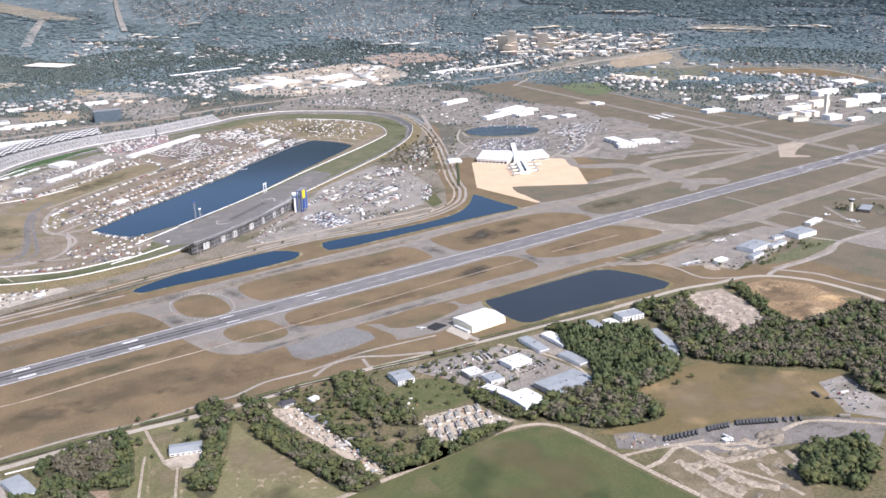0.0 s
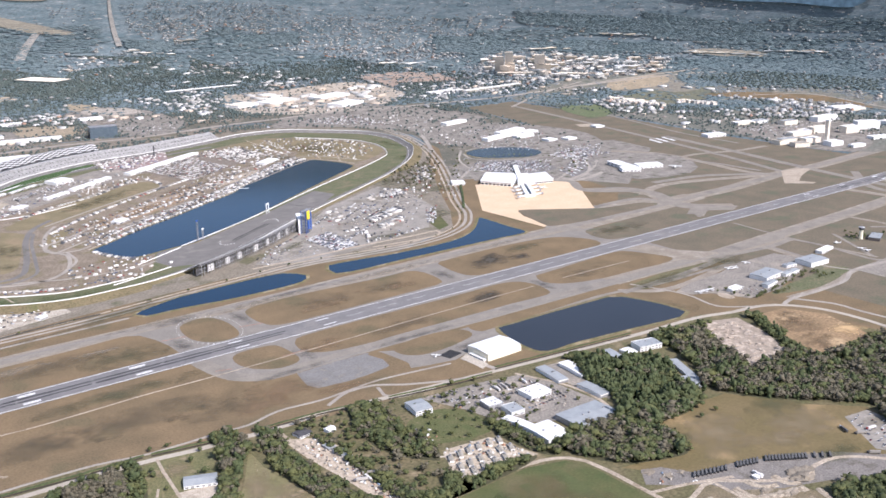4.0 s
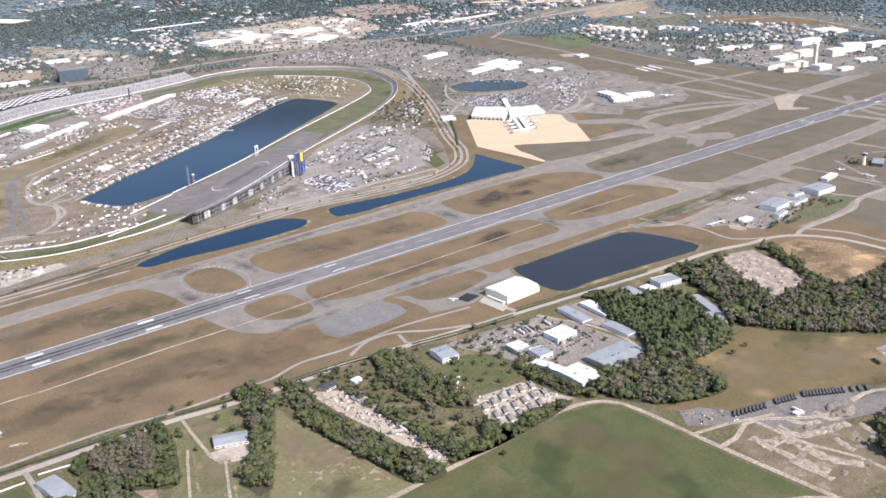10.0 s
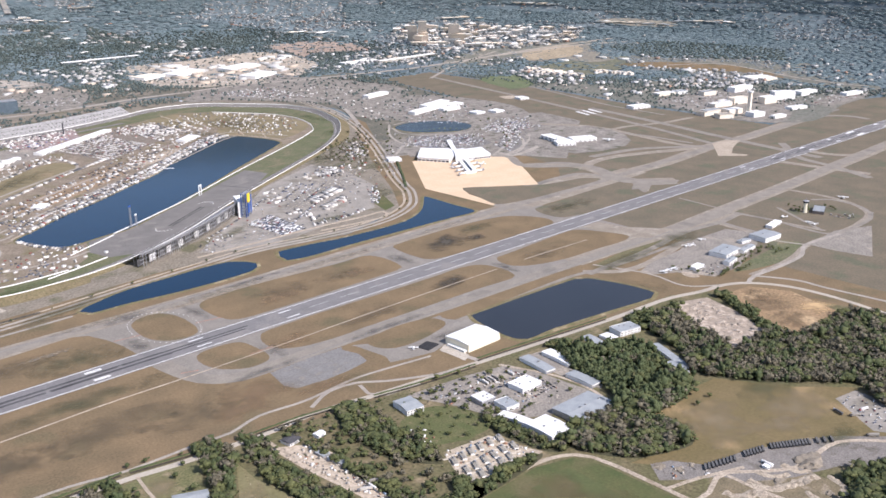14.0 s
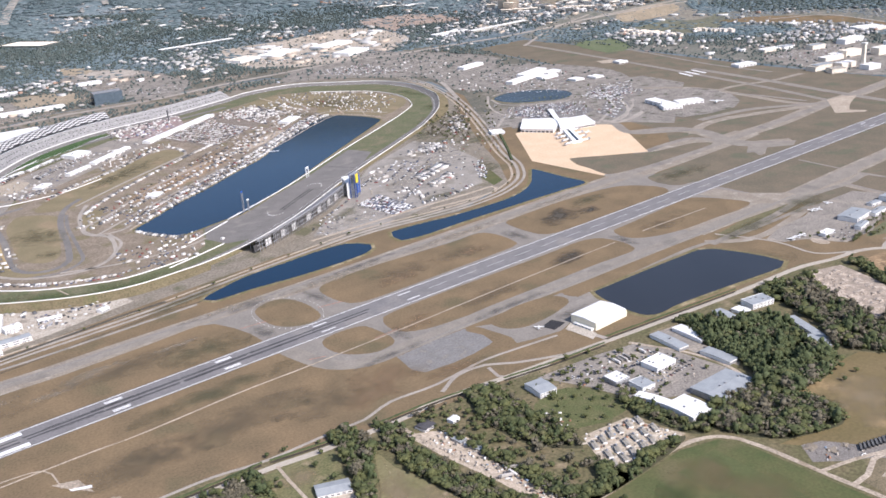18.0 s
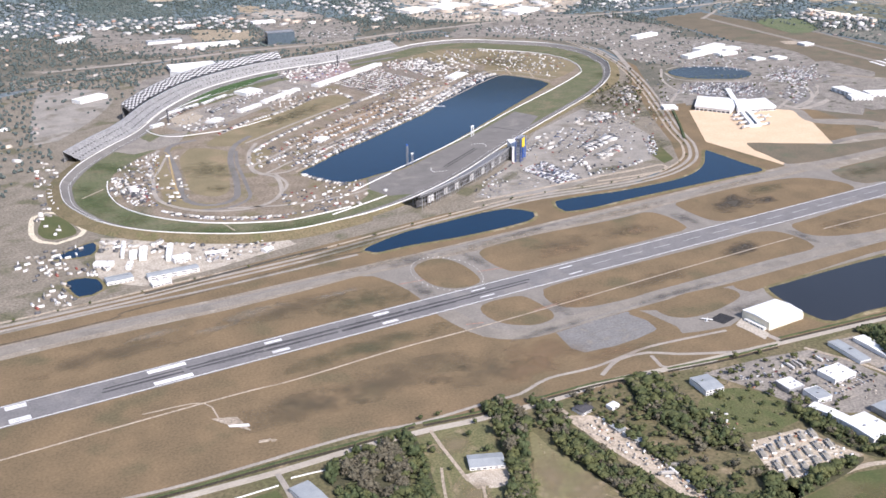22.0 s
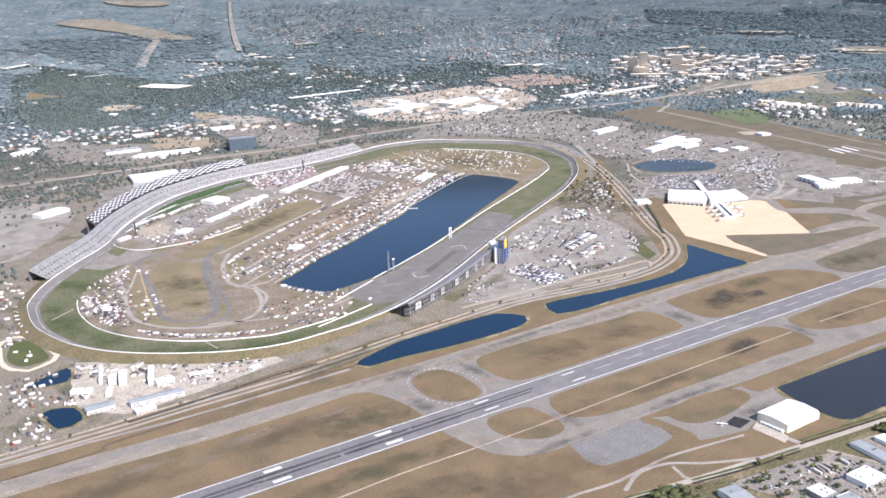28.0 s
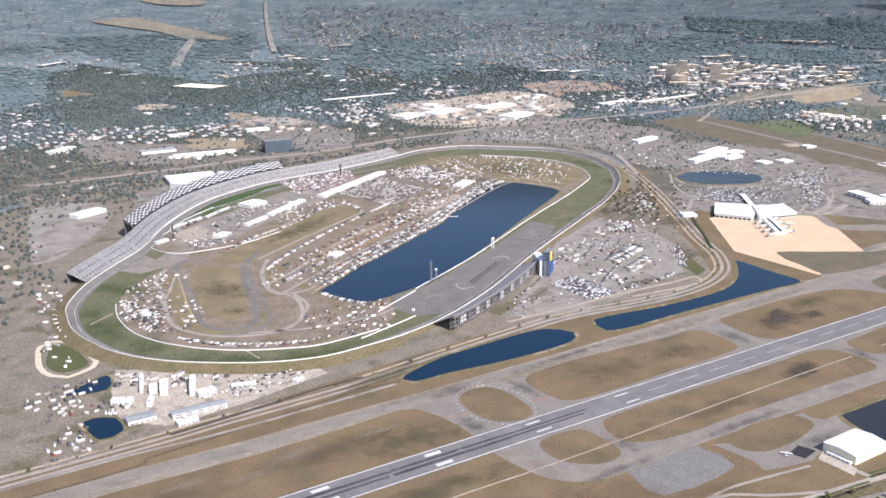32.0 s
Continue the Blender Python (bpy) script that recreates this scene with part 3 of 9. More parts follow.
for end in (0, 1):
    fx = (lambda x: x) if end == 0 else (lambda x: 3200 - x)
    for feet, n in ((500, 3), (1500, 2), (2000, 2), (2500, 1), (3000, 1)):
        for sgn in (-1, 1):
            for k in range(n):
                y = sgn * (11.9 + 3.3 * k)
                a, b = sorted((fx(feet * 0.3048), fx(feet * 0.3048 + 22.9)))
                stripe(a, y - 1.1, b, y + 1.1)
    for sgn in (-1, 1):
        a, b = sorted((fx(311), fx(357)))
        stripe(a, sgn * 15.5 - 4.0, b, sgn * 15.5 + 4.0)
    for k in range(12):
        y = (k - 5.5) * 3.5
        a, b = sorted((fx(6), fx(52)))
        stripe(a, y - 0.9, b, y + 0.9)
for k in range(14, 50):
    stripe(110 + 61 * k, -0.4, 110 + 61 * k + 36.6, 0.4, WORN)

rw.matrix_basis = Matrix.Translation((620, 0, 0)) @ Matrix.Rotation(radians(-1.3), 4, "Z") @ Matrix.Translation((-620, 0, 0))

# ---- water ----
def bank(pts, width, name, smooth=0.0):
    line = spline(pts, 14, True)
    return tagged(profile(name, line, [(width, 0.05), (width * 0.4, 0.55), (0, 0.5), (-1.5, 0.25)] if area(line) < 0 else [(-width, 0.05), (-width * 0.4, 0.55), (0, 0.5), (1.5, 0.25)], BANK, None, True), "sandy grassed bank round the water", "bank", kind="structure")


def area(line):
    return sum(a[0] * b[1] - b[0] * a[1] for a, b in zip(line, line[1:] + line[:1])) / 2


BANK = mat("bank_soil", (0.20, 0.16, 0.085), (0.13, 0.12, 0.055), 15, 3, spot=(0.33, 0.27, 0.17), spot_size=25, spot_at=0.56)
WATERS = (("lake", [(785, 648), (786, 617), (806, 568), (839, 541), (888, 550), (930, 558), (971, 564), (1097, 637), (1226, 717), (1413, 840), (1615, 970), (1651, 1006), (1647, 1066), (1611, 1153), (1568, 1159), (1479, 1112), (1339, 1010), (1280, 960), (1228, 916), (1118, 851), (1000, 781), (924, 741), (846, 688)], LAKE, "long deep blue infield lake", 5),
          ("canal_west", [(704, 226), (716, 236), (760, 251), (805, 262), (872, 265), (950, 268), (1000, 262), (1019, 243), (1028, 222), (1017, 203), (998, 193), (945, 189), (856, 193), (778, 204), (716, 207)], LAKE, "narrow dark blue drainage canal", 6),
          ("canal_east", [(1090, 246), (1076, 222), (1074, 196), (1121, 184), (1210, 184), (1297, 181), (1388, 177), (1464, 173), (1534, 172), (1538, 226), (1542, 299), (1540, 329), (1514, 306), (1467, 263), (1415, 234), (1361, 222), (1287, 223), (1211, 230), (1161, 240)], LAKE, "bent dark blue drainage canal", 6),
          ("pond", [(1098, -317), (1110, -217), (1152, -208), (1354, -220), (1374, -234), (1394, -299), (1395, -351), (1370, -361), (1258, -343), (1166, -329)], PONDW, "dark still retention pond", 7),
          ("basin", [(282, 454), (304, 468), (359, 492), (344, 439)], LAKE, "small blue settling basin", 4), ("basin", [(288, 354), (317, 353), (329, 341), (327, 298), (292, 289)], LAKE, "small blue settling basin", 4),
          ("terminal_pond", [(2000, 924), (2079, 947), (2158, 907), (2193, 844), (2176, 785), (2114, 760), (2050, 788), (1992, 846)], PALEPOND, "round pond beside the terminal car park", 6))
for name, line, material, label, wide in WATERS:
    sheet(name, line, 1.1 if name == "terminal_pond" else 0.3, material, label, 14, category="water")
    bank(line, wide, name.split("_")[0] + "_bank")

# ---- south side ground ----
LAWN = mat("worn_lawn", (0.13, 0.13, 0.06), (0.165, 0.15, 0.075), 18, 2.5, spot=(0.24, 0.195, 0.12), spot_size=22, spot_at=0.58)
sheet("south_ground", [(-900, -95), (200, -195), (460, -208), (680, -268), (1000, -312), (1400, -350), (1500, -400), (1620, -720), (2100, -1300), (1800, -2900), (-1500, -2900), (-2000, -1200), (-1700, -150)], 0.04, mat("scrub_ground", (0.15, 0.125, 0.07), (0.11, 0.105, 0.05), 40, 4, spot=(0.24, 0.19, 0.12), spot_size=50, spot_at=0.57), "rough grass and sandy scrub", category="ground")
sheet("green_field", [(560, -552), (740, -556), (848, -556), (893, -572), (905, -612), (903, -700), (905, -860), (890, -1150), (560, -1150)], 0.116, GREEN, "green mown sod field", category="field")
ribbon("field_track", [(470, -546), (640, -549), (750, -551), (851, -550), (900, -570), (912, -610), (911, -690), (912, -780), (915, -900), (925, -1150)], 6.5, 0.16, SAND, "pale sandy farm track", category="track")
sheet("small_field", [(624, -315), (619, -361), (630, -412), (641, -473), (647, -536), (608, -571), (516, -476), (590, -371)], 0.1, mat("pale_grass", (0.165, 0.155, 0.075), (0.2, 0.175, 0.095), 30, 4, spot=(0.25, 0.21, 0.13), spot_size=25, spot_at=0.6, fine_amt=0.15), "pale mown grass paddock", category="field")
sheet("lawn", [(508, -270), (550, -272), (594, -283), (571, -335), (525, -423), (508, -468), (449, -407), (480, -333)], 0.1, LAWN, "lawn round the farm house", category="lawn")
sheet("house_yard", [(516, -352), (532, -354), (563, -362), (556, -389), (535, -387), (517, -379)], 0.14, mat("yard_sand", (0.5, 0.44, 0.36), (0.4, 0.34, 0.27), 6, 1.5), "pale sandy yard before the house", category="yard")
sheet("brown_field", [(1027, -572), (1071, -575), (1136, -575), (1182, -580), (1232, -664), (1286, -721), (1280, -773), (1147, -851), (1145, -756), (1107, -727), (1035, -702), (968, -679), (929, -624), (986, -638), (1032, -639)], 0.08, mat("brown_grass", (0.175, 0.133, 0.066), (0.145, 0.115, 0.053), 40, 4, spot=(0.26, 0.19, 0.1), spot_size=70, spot_at=0.56, fine_amt=0.15), "brown mown hay field", category="field")
sheet("rubble_ground", [(1371, -395), (1435, -421), (1390, -559), (1360, -557), (1273, -553), (1290, -498)], 0.1, mat("rubble_sand", (0.36, 0.3, 0.24), (0.26, 0.215, 0.17), 9, 2, spot=(0.5, 0.42, 0.34), spot_size=14, spot_at=0.54), "pale churned rubble yard", category="yard")
sheet("orange_ground", [(1465, -433), (1527, -443), (1556, -502), (1526, -590), (1487, -599), (1393, -592), (1406, -560), (1433, -490)], 0.1, ORANGE, "bare orange sand clearing", category="yard")
stain(1520, -562, 36, 30, 0, (0.55, 0.38, 0.2), 0.9, 0.2, "bright sand patch", "ground", 0.7)
for x, y, rx, ry in ((1480, -500, 50, 40), (1440, -560, 40, 30), (1500, -470, 30, 24)):
    stain(x, y, rx, ry, 30, (0.17, 0.12, 0.07), 0.6, 0.2, "darker scrub patch in the sand", "ground", 0.7)
sheet("gravel_yard", [(942, -641), (964, -652), (983, -684), (1040, -700), (1101, -730), (1149, -761), (1211, -826), (1140, -853), (1085, -790), (1029, -766), (981, -733), (975, -709), (948, -691), (921, -666)], 0.12, mat("yard_gravel", (0.225, 0.205, 0.185), (0.175, 0.16, 0.145), 14, 2, spot=(0.14, 0.125, 0.105), spot_size=18, spot_at=0.55), "grey gravel truck yard", category="yard")
sheet("diggings", [(923, -717), (977, -708), (1014, -721), (1046, -764), (1052, -811), (995, -865), (912, -847), (915, -769)], 0.11, mat("dug_soil", (0.205, 0.165, 0.105), (0.15, 0.125, 0.078), 16, 2, spot=(0.3, 0.25, 0.185), spot_size=24, spot_at=0.56), "churned sandy digging ground", category="yard")
for line, wide, material, label in (([(-300, -190), (120, -222), (267, -238), (366, -249), (451, -254), (534, -264), (571, -272), (676, -285), (751, -286), (854, -305), (998, -328), (1088, -342), (1255, -366), (1380, -379), (1452, -401), (1504, -411), (1545, -439), (1573, -493), (1578, -566), (1565, -659)], 9.5, mat("frontage_paving", (0.43, 0.385, 0.32), (0.36, 0.32, 0.265), 30, 3, fine_amt=0.12), "pale two-lane frontage road"),
                                    ([(-300, -160), (120, -196), (267, -218), (351, -224), (400, -226), (472, -232), (530, -246), (621, -251), (657, -255), (705, -244), (768, -252), (845, -248), (890, -253), (971, -268)], 4.5, ROAD, "sandy perimeter track"),
                                    ([(762, -272), (804, -253), (846, -259), (875, -282), (936, -314), (987, -328)], 5.5, ROAD, "sandy loop track"), ([(844, -267), (836, -293), (848, -311), (903, -317)], 5, ROAD, "short access road"),
                                    ([(676, -285), (675, -331), (677, -370), (682, -451), (697, -498), (685, -544)], 5, SAND, "sandy lane through a junk yard"), ([(363, -251), (361, -282), (357, -311), (362, -353), (372, -385)], 6, ROAD, "pale driveway to a shed"), ([(532, -265), (526, -297), (523, -320), (517, -363)], 4, SAND, "sandy driveway"), ([(506, -330), (496, -349), (462, -420)], 3, SAND, "worn grass track"), ([(524, -378), (490, -449)], 3, SAND, "worn grass track"),
                                    ([(909, -715), (937, -716), (967, -707), (986, -710), (1048, -757), (1136, -767), (1198, -832)], 6, SAND, "haul road to the truck yard"), ([(981, -713), (979, -740), (981, -778), (993, -820), (992, -855)], 5, SAND, "haul road through the diggings"), ([(910, -680), (955, -694), (1009, -717)], 5, SAND, "haul road"),
                                    ([(1580, -424), (1610, -485), (1610, -533), (1616, -604), (1622, -675)], 7, ROAD, "airport access road"), ([(1912, -426), (1803, -411), (1735, -433), (1652, -433), (1578, -426), (1542, -435)], 8, ROAD, "airport access road"), ([(1435, -198), (1464, -294), (1456, -367), (1504, -411)], 5, ROAD, "airport perimeter road"), ([(1780, -334), (1792, -384), (1803, -411)], 6, ROAD, "short airport road"),
                                    ([(995, -266), (1005, -309), (1007, -328)], 8, ROAD, "hangar access road"), ([(1016, -353), (1043, -428), (1044, -483), (1028, -530)], 5, SAND, "grassy easement track")):
    ribbon("lane", line, wide, 0.2, material, label, category="road")


def hedge(line, high, wide, label):
    return tagged(profile("hedge", spline(line, 4), lambda i: [(wide, 0), (wide * random.uniform(0.5, 1), high * random.uniform(0.6, 1.1)), (-wide * random.uniform(0.5, 1), high * random.uniform(0.6, 1.1)), (-wide, 0)], LEAFDARK), label, "hedge")


for line in ([(120, -206), (267, -226), (349, -232), (382, -235), (455, -243), (524, -246)], [(532, -249), (606, -265)], [(664, -273), (745, -282), (810, -296)], [(837, -302), (911, -318), (994, -330)], [(1010, -319), (1089, -331), (1255, -356)]):
    hedge(line, 1.6, 1.3, "dark clipped ditch hedge along the airport fence")

for line in ([(120, -209), (267, -229), (348, -236), (381, -239), (453, -248), (521, -250)], [(530, -253), (603, -269)], [(661, -278), (741, -287), (806, -300)], [(833, -307), (907, -323), (989, -335)], [(1004, -324), (1083, -336), (1247, -361)]):
    ribbon("roadside_ditch", line, 4.0, 0.24, mat("ditch_mud", (0.04, 0.034, 0.024), (0.06, 0.05, 0.035), 8, 2), "dark overgrown ditch along the airport fence", category="ditch")
sheet("bright_lawn", [(849, -367), (872, -376), (892, -402), (889, -461), (842, -463), (799, -442), (782, -402), (816, -375)], 0.15, mat("lush_lawn", (0.085, 0.1, 0.038), (0.118, 0.118, 0.052), 14, 2, spot=(0.16, 0.14, 0.075), spot_size=16, spot_at=0.58), "bright green lawn between trees and trailers", category="lawn")
sheet("olive_patch", [(1438, -202), (1593, -185), (1658, -204), (1533, -237), (1417, -234)], 0.096, mat("olive_grass", (0.125, 0.118, 0.06), (0.15, 0.13, 0.07), 30, 3), "greener patch of airfield grass", category="grass")
sheet("olive_patch", [(1616, 70), (1746, 68), (1860, 46), (1830, 12), (1679, 4), (1592, 22)], 0.096, mat("olive_grass", (0.125, 0.118, 0.06)), "greener patch of airfield grass", category="grass")
sheet("taxi_pad", [(1946, 125), (1980, 143), (1998, 85), (2051, 14), (2017, -1), (1970, 34), (1909, 8), (1894, 37), (1943, 63)], 0.2, TAXI, "pale paved taxiway connector", category="taxiway")
for k in range(40):
    px, py = Vector((766, 81)), 2 * math.pi * k / 40
    marker = part("taxiway_marker", boxes((-0.4, -0.4, 0, 0.4, 0.4, 0.8)), PAINT)
    marker.matrix_basis = pose(px.x + 47 * math.cos(py), px.y + 66 * math.sin(py), 0.15)
    tagged(marker, "small white marker block beside a taxiway", "marker", "taxiway markers")
WORN = mat("worn_soil", (0.2, 0.17, 0.09), (0.15, 0.14, 0.07), 9, 2, spot=(0.36, 0.29, 0.2), spot_size=9, spot_at=0.53)
sheet("worn_patch", [(599, -425), (625, -428), (637, -462), (643, -512), (626, -524), (606, -504), (594, -472), (568, -481), (576, -448)], 0.13, WORN, "scuffed pale patch in the lawn", category="ground")
for line in ([(622, -333), (590, -401), (557, -457), (546, -489)], [(508, -337), (491, -379), (473, -416)], [(528, -379), (512, -414), (500, -444)]):
    ribbon("worn_track", line, 3, 0.14, WORN, "faint worn track in the lawn", category="track")
for x, y, rx, ry, a in ((660, -640, 60, 40, 20), (760, -700, 80, 50, 10), (840, -660, 40, 60, 0), (700, -800, 70, 60, 30), (820, -600, 60, 30, 0)):
    stain(x, y, rx, ry, a, (0.155, 0.128, 0.062), 0.5, 0.17, "yellowed patch of the sod field", lump=1.5)
for x, y, rx, ry, a in ((760, -620, 70, 25, 40), (690, -720, 60, 25, 60), (800, -760, 70, 30, 50)):
    stain(x, y, rx, ry, a, (0.06, 0.085, 0.028), 0.55, 0.17, "lush green patch of the sod field", lump=1.2)
for x, y, rx, ry, a in ((610, -440, 34, 50, 10), (590, -400, 18, 50, -28), (1080, -640, 70, 40, 30), (1180, -690, 60, 40, 0), (1120, -700, 60, 20, -30), (540, -300, 26, 20, 0), (505, -390, 22, 40, -25), (300, -330, 60, 40, 0)):
    stain(x, y, rx, ry, a, (0.26, 0.205, 0.125), 0.6, 0.19, "scuffed pale patch in the grass", lump=0.8)
for x, y, rx, ry, a in ((1020, -610, 40, 30, 0), (1200, -640, 50, 30, 0), (580, -500, 30, 26, 0), (1150, -760, 40, 20, 0)):
    stain(x, y, rx, ry, a, (0.11, 0.105, 0.05), 0.6, 0.19, "greener patch in the brown field", lump=0.8)
for k in range(6):
    ribbon("mowing_streak", [(600 + 45 * k, -1140), (615 + 45 * k, -850), (640 + 45 * k, -580)], 10 + 5 * (k % 3), 0.13 + 0.004 * k, mat("mown_streak", (0.08, 0.098, 0.038), (0.1, 0.104, 0.044), 40, 5, fine_amt=0.12), "slightly brighter mown strip of the field", category="grass")

# ---- plants ----
def blob(seed, n_leaf, size, squash, lumps, detail=2):
    """A crown: noise-pushed lumps with loose leaf tufts round them. Returns vertices and triangles."""
    rng = np.random.default_rng(seed)
    vs, fs = [], []
    for k in range(lumps):
        bm = bmesh.new()
        bmesh.ops.create_icosphere(bm, subdivisions=detail if k == 0 else max(1, detail - 1), radius=1.0)
        r = size * (0.62 if k == 0 else rng.uniform(0.3, 0.48))
        o = np.zeros(3) if k == 0 else rng.normal(size=3) * size * 0.42 * np.array([1, 1, squash])
        for v in bm.verts:
            q = 1 + 0.38 * noise.noise(v.co * 2.3 + Vector((seed * 7.1 + k, 3.3 * k, 0)))
            v.co = Vector(o) + v.co * r * q * 1.0
            v.co.z *= squash
        base = len(vs)
        bm.verts.index_update()
        vs += [tuple(v.co) for v in bm.verts]
        fs += [tuple(base + v.index for v in f.verts) for f in bm.faces]
        bm.free()
    for _ in range(n_leaf):
        d = rng.normal(size=3)
        d /= np.linalg.norm(d)
        c = d * size * rng.uniform(0.5, 0.86) * np.array([1, 1, squash])
        s = size * rng.uniform(0.1, 0.2)
        base = len(vs)
        vs += [tuple(c + rng.normal(size=3) * s) for _ in range(3)]
        fs.append((base, base + 1, base + 2))
    return np.array(vs), np.array(fs)


CROWNS = {"oak": [blob(s, 60, 1.0, 0.78, 6) for s in range(4)], "pine": [blob(10 + s, 50, 1.0, 1.35, 5) for s in range(3)], "bare": [blob(20 + s, 110, 1.0, 0.95, 3, 1) for s in range(3)]}
SMALL = [blob(40 + s, 6, 1.0, 0.8, 2, 1) for s in range(4)]


def mesh_arrays(name, v, f, material, smooth=False):
    me = bpy.data.meshes.new(name)
    me.vertices.add(len(v))
    me.vertices.foreach_set("co", np.ascontiguousarray(v, dtype=np.float32).ravel())
    me.loops.add(f.size)
    me.loops.foreach_set("vertex_index", np.ascontiguousarray(f, dtype=np.int32).ravel())
    me.polygons.add(len(f))
    me.polygons.foreach_set("loop_start", np.arange(0, f.size, f.shape[1], dtype=np.int32))
    if smooth:
        me.polygons.foreach_set("use_smooth", np.ones(len(f), dtype=bool))
    me.update(calc_edges=True)
    me.materials.append(material)
    return me


def scatter(name, shapes, places, material, label, category, kind="stuff", bend=False):
    """One joined mesh of many small shapes. places: rows of x, y, z, scale x, scale y, scale z, turn."""
    vs, fs, n = [], [], 0
    for k, (x, y, z, sx, sy, sz, a) in enumerate(places):
        v, f = shapes[k % len(shapes)]
        c, s = math.cos(a), math.sin(a)
        w = np.stack([x + c * v[:, 0] * sx - s * v[:, 1] * sy, y + s * v[:, 0] * sx + c * v[:, 1] * sy, z + v[:, 2] * sz], 1)
        vs.append(w)
        fs.append(f + n)
        n += len(v)
    if not vs:
        return None
    v = np.concatenate(vs)
    return tagged(new(name, mesh_arrays(name, far_all(v) if bend else v, np.concatenate(fs), material, len(shapes[0][0]) > 30)), label, category, kind=kind)


def inside(p, poly):
    x, y, hit = p[0], p[1], False
    for (ax, ay), (bx, by) in zip(poly, poly[1:] + poly[:1]):
        if (ay > y) != (by > y) and x < (bx - ax) * (y - ay) / (by - ay) + ax:
            hit = not hit
    return hit


def fill(poly, gap, rng):
    """Loose points inside a polygon, about gap metres apart."""
    xs, ys = [p[0] for p in poly], [p[1] for p in poly]
    out, y = [], min(ys)
    while y < max(ys):
        x = min(xs)
        while x < max(xs):
            q = (x + rng.uniform(-0.45, 0.45) * gap, y + rng.uniform(-0.45, 0.45) * gap)
            if inside(q, poly):
                out.append(q)
            x += gap
        y += gap
    return out


TREES, MORE_TREES = {}, {"oak": [], "pine": [], "bare": []}


def tree(kind, x, y, high, group=""):
    """A single tree: a tapered trunk with limbs and a loose crown."""
    pick = random.randrange(len(CROWNS[kind]))
    key = (kind, pick)
    TREES["count"] = TREES.get("count", 0) + 1
    if TREES["count"] > 298:
        MORE_TREES[kind].append((x, y, high * 0.55, high * 0.42, high * 0.42, high * 0.42, random.uniform(0, 6)))
        return None
    if key not in TREES:
        root = new("tree")
        v, f = CROWNS[kind][pick]
        crown_mat = {"oak": LEAF, "pine": LEAFDARK, "bare": LEAFGREY}[kind]
        rise = {"oak": 0.6, "pine": 0.58, "bare": 0.6}[kind]
        wide = {"oak": 0.46, "pine": 0.27, "bare": 0.4}[kind]
        cr = new("crown", mesh_arrays("crown", v * np.array([wide, wide, 0.47 if kind != "pine" else 0.33]) + np.array([0, 0, rise]), f, crown_mat, True))
        cr.parent = root
        bm = bmesh.new()
        bmesh.ops.create_cone(bm, segments=6, radius1=0.035, radius2=0.014, depth=rise, matrix=Matrix.Translation((0, 0, rise / 2)))
        for k in range(4):
            m = Matrix.Rotation(k * 1.6 + pick, 4, "Z") @ Matrix.Translation((0, 0, rise * (0.5 + 0.1 * k))) @ Matrix.Rotation(0.8, 4, "X") @ Matrix.Translation((0, 0, 0.12))
            bmesh.ops.create_cone(bm, segments=4, radius1=0.014, radius2=0.005, depth=0.25, matrix=m)
        part("trunk", bm, BARK, root)
        what = {"oak": ("round-crowned green broadleaf tree on rough grass", "tree"), "pine": ("tall dark green pine tree", "tree"), "bare": ("leafless grey-brown winter tree", "tree")}[kind]
        TREES[key] = tagged(root, what[0], what[1], group or "trees of the south side")
        root.matrix_basis = pose(x, y, 0) @ Matrix.Diagonal((high, high, high, 1))
        return root
    src = TREES[key]
    ob = copy_thing(src, Matrix.Identity(4))
    s = high
    ob.matrix_basis = pose(x, y, 0, 0, 0, random.uniform(0, 360)) @ Matrix.Diagonal((s * random.uniform(0.9, 1.15), s * random.uniform(0.9, 1.15), s, 1))
    return ob


RNG = random.Random(5)
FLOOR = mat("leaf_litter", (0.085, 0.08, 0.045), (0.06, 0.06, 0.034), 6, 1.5)
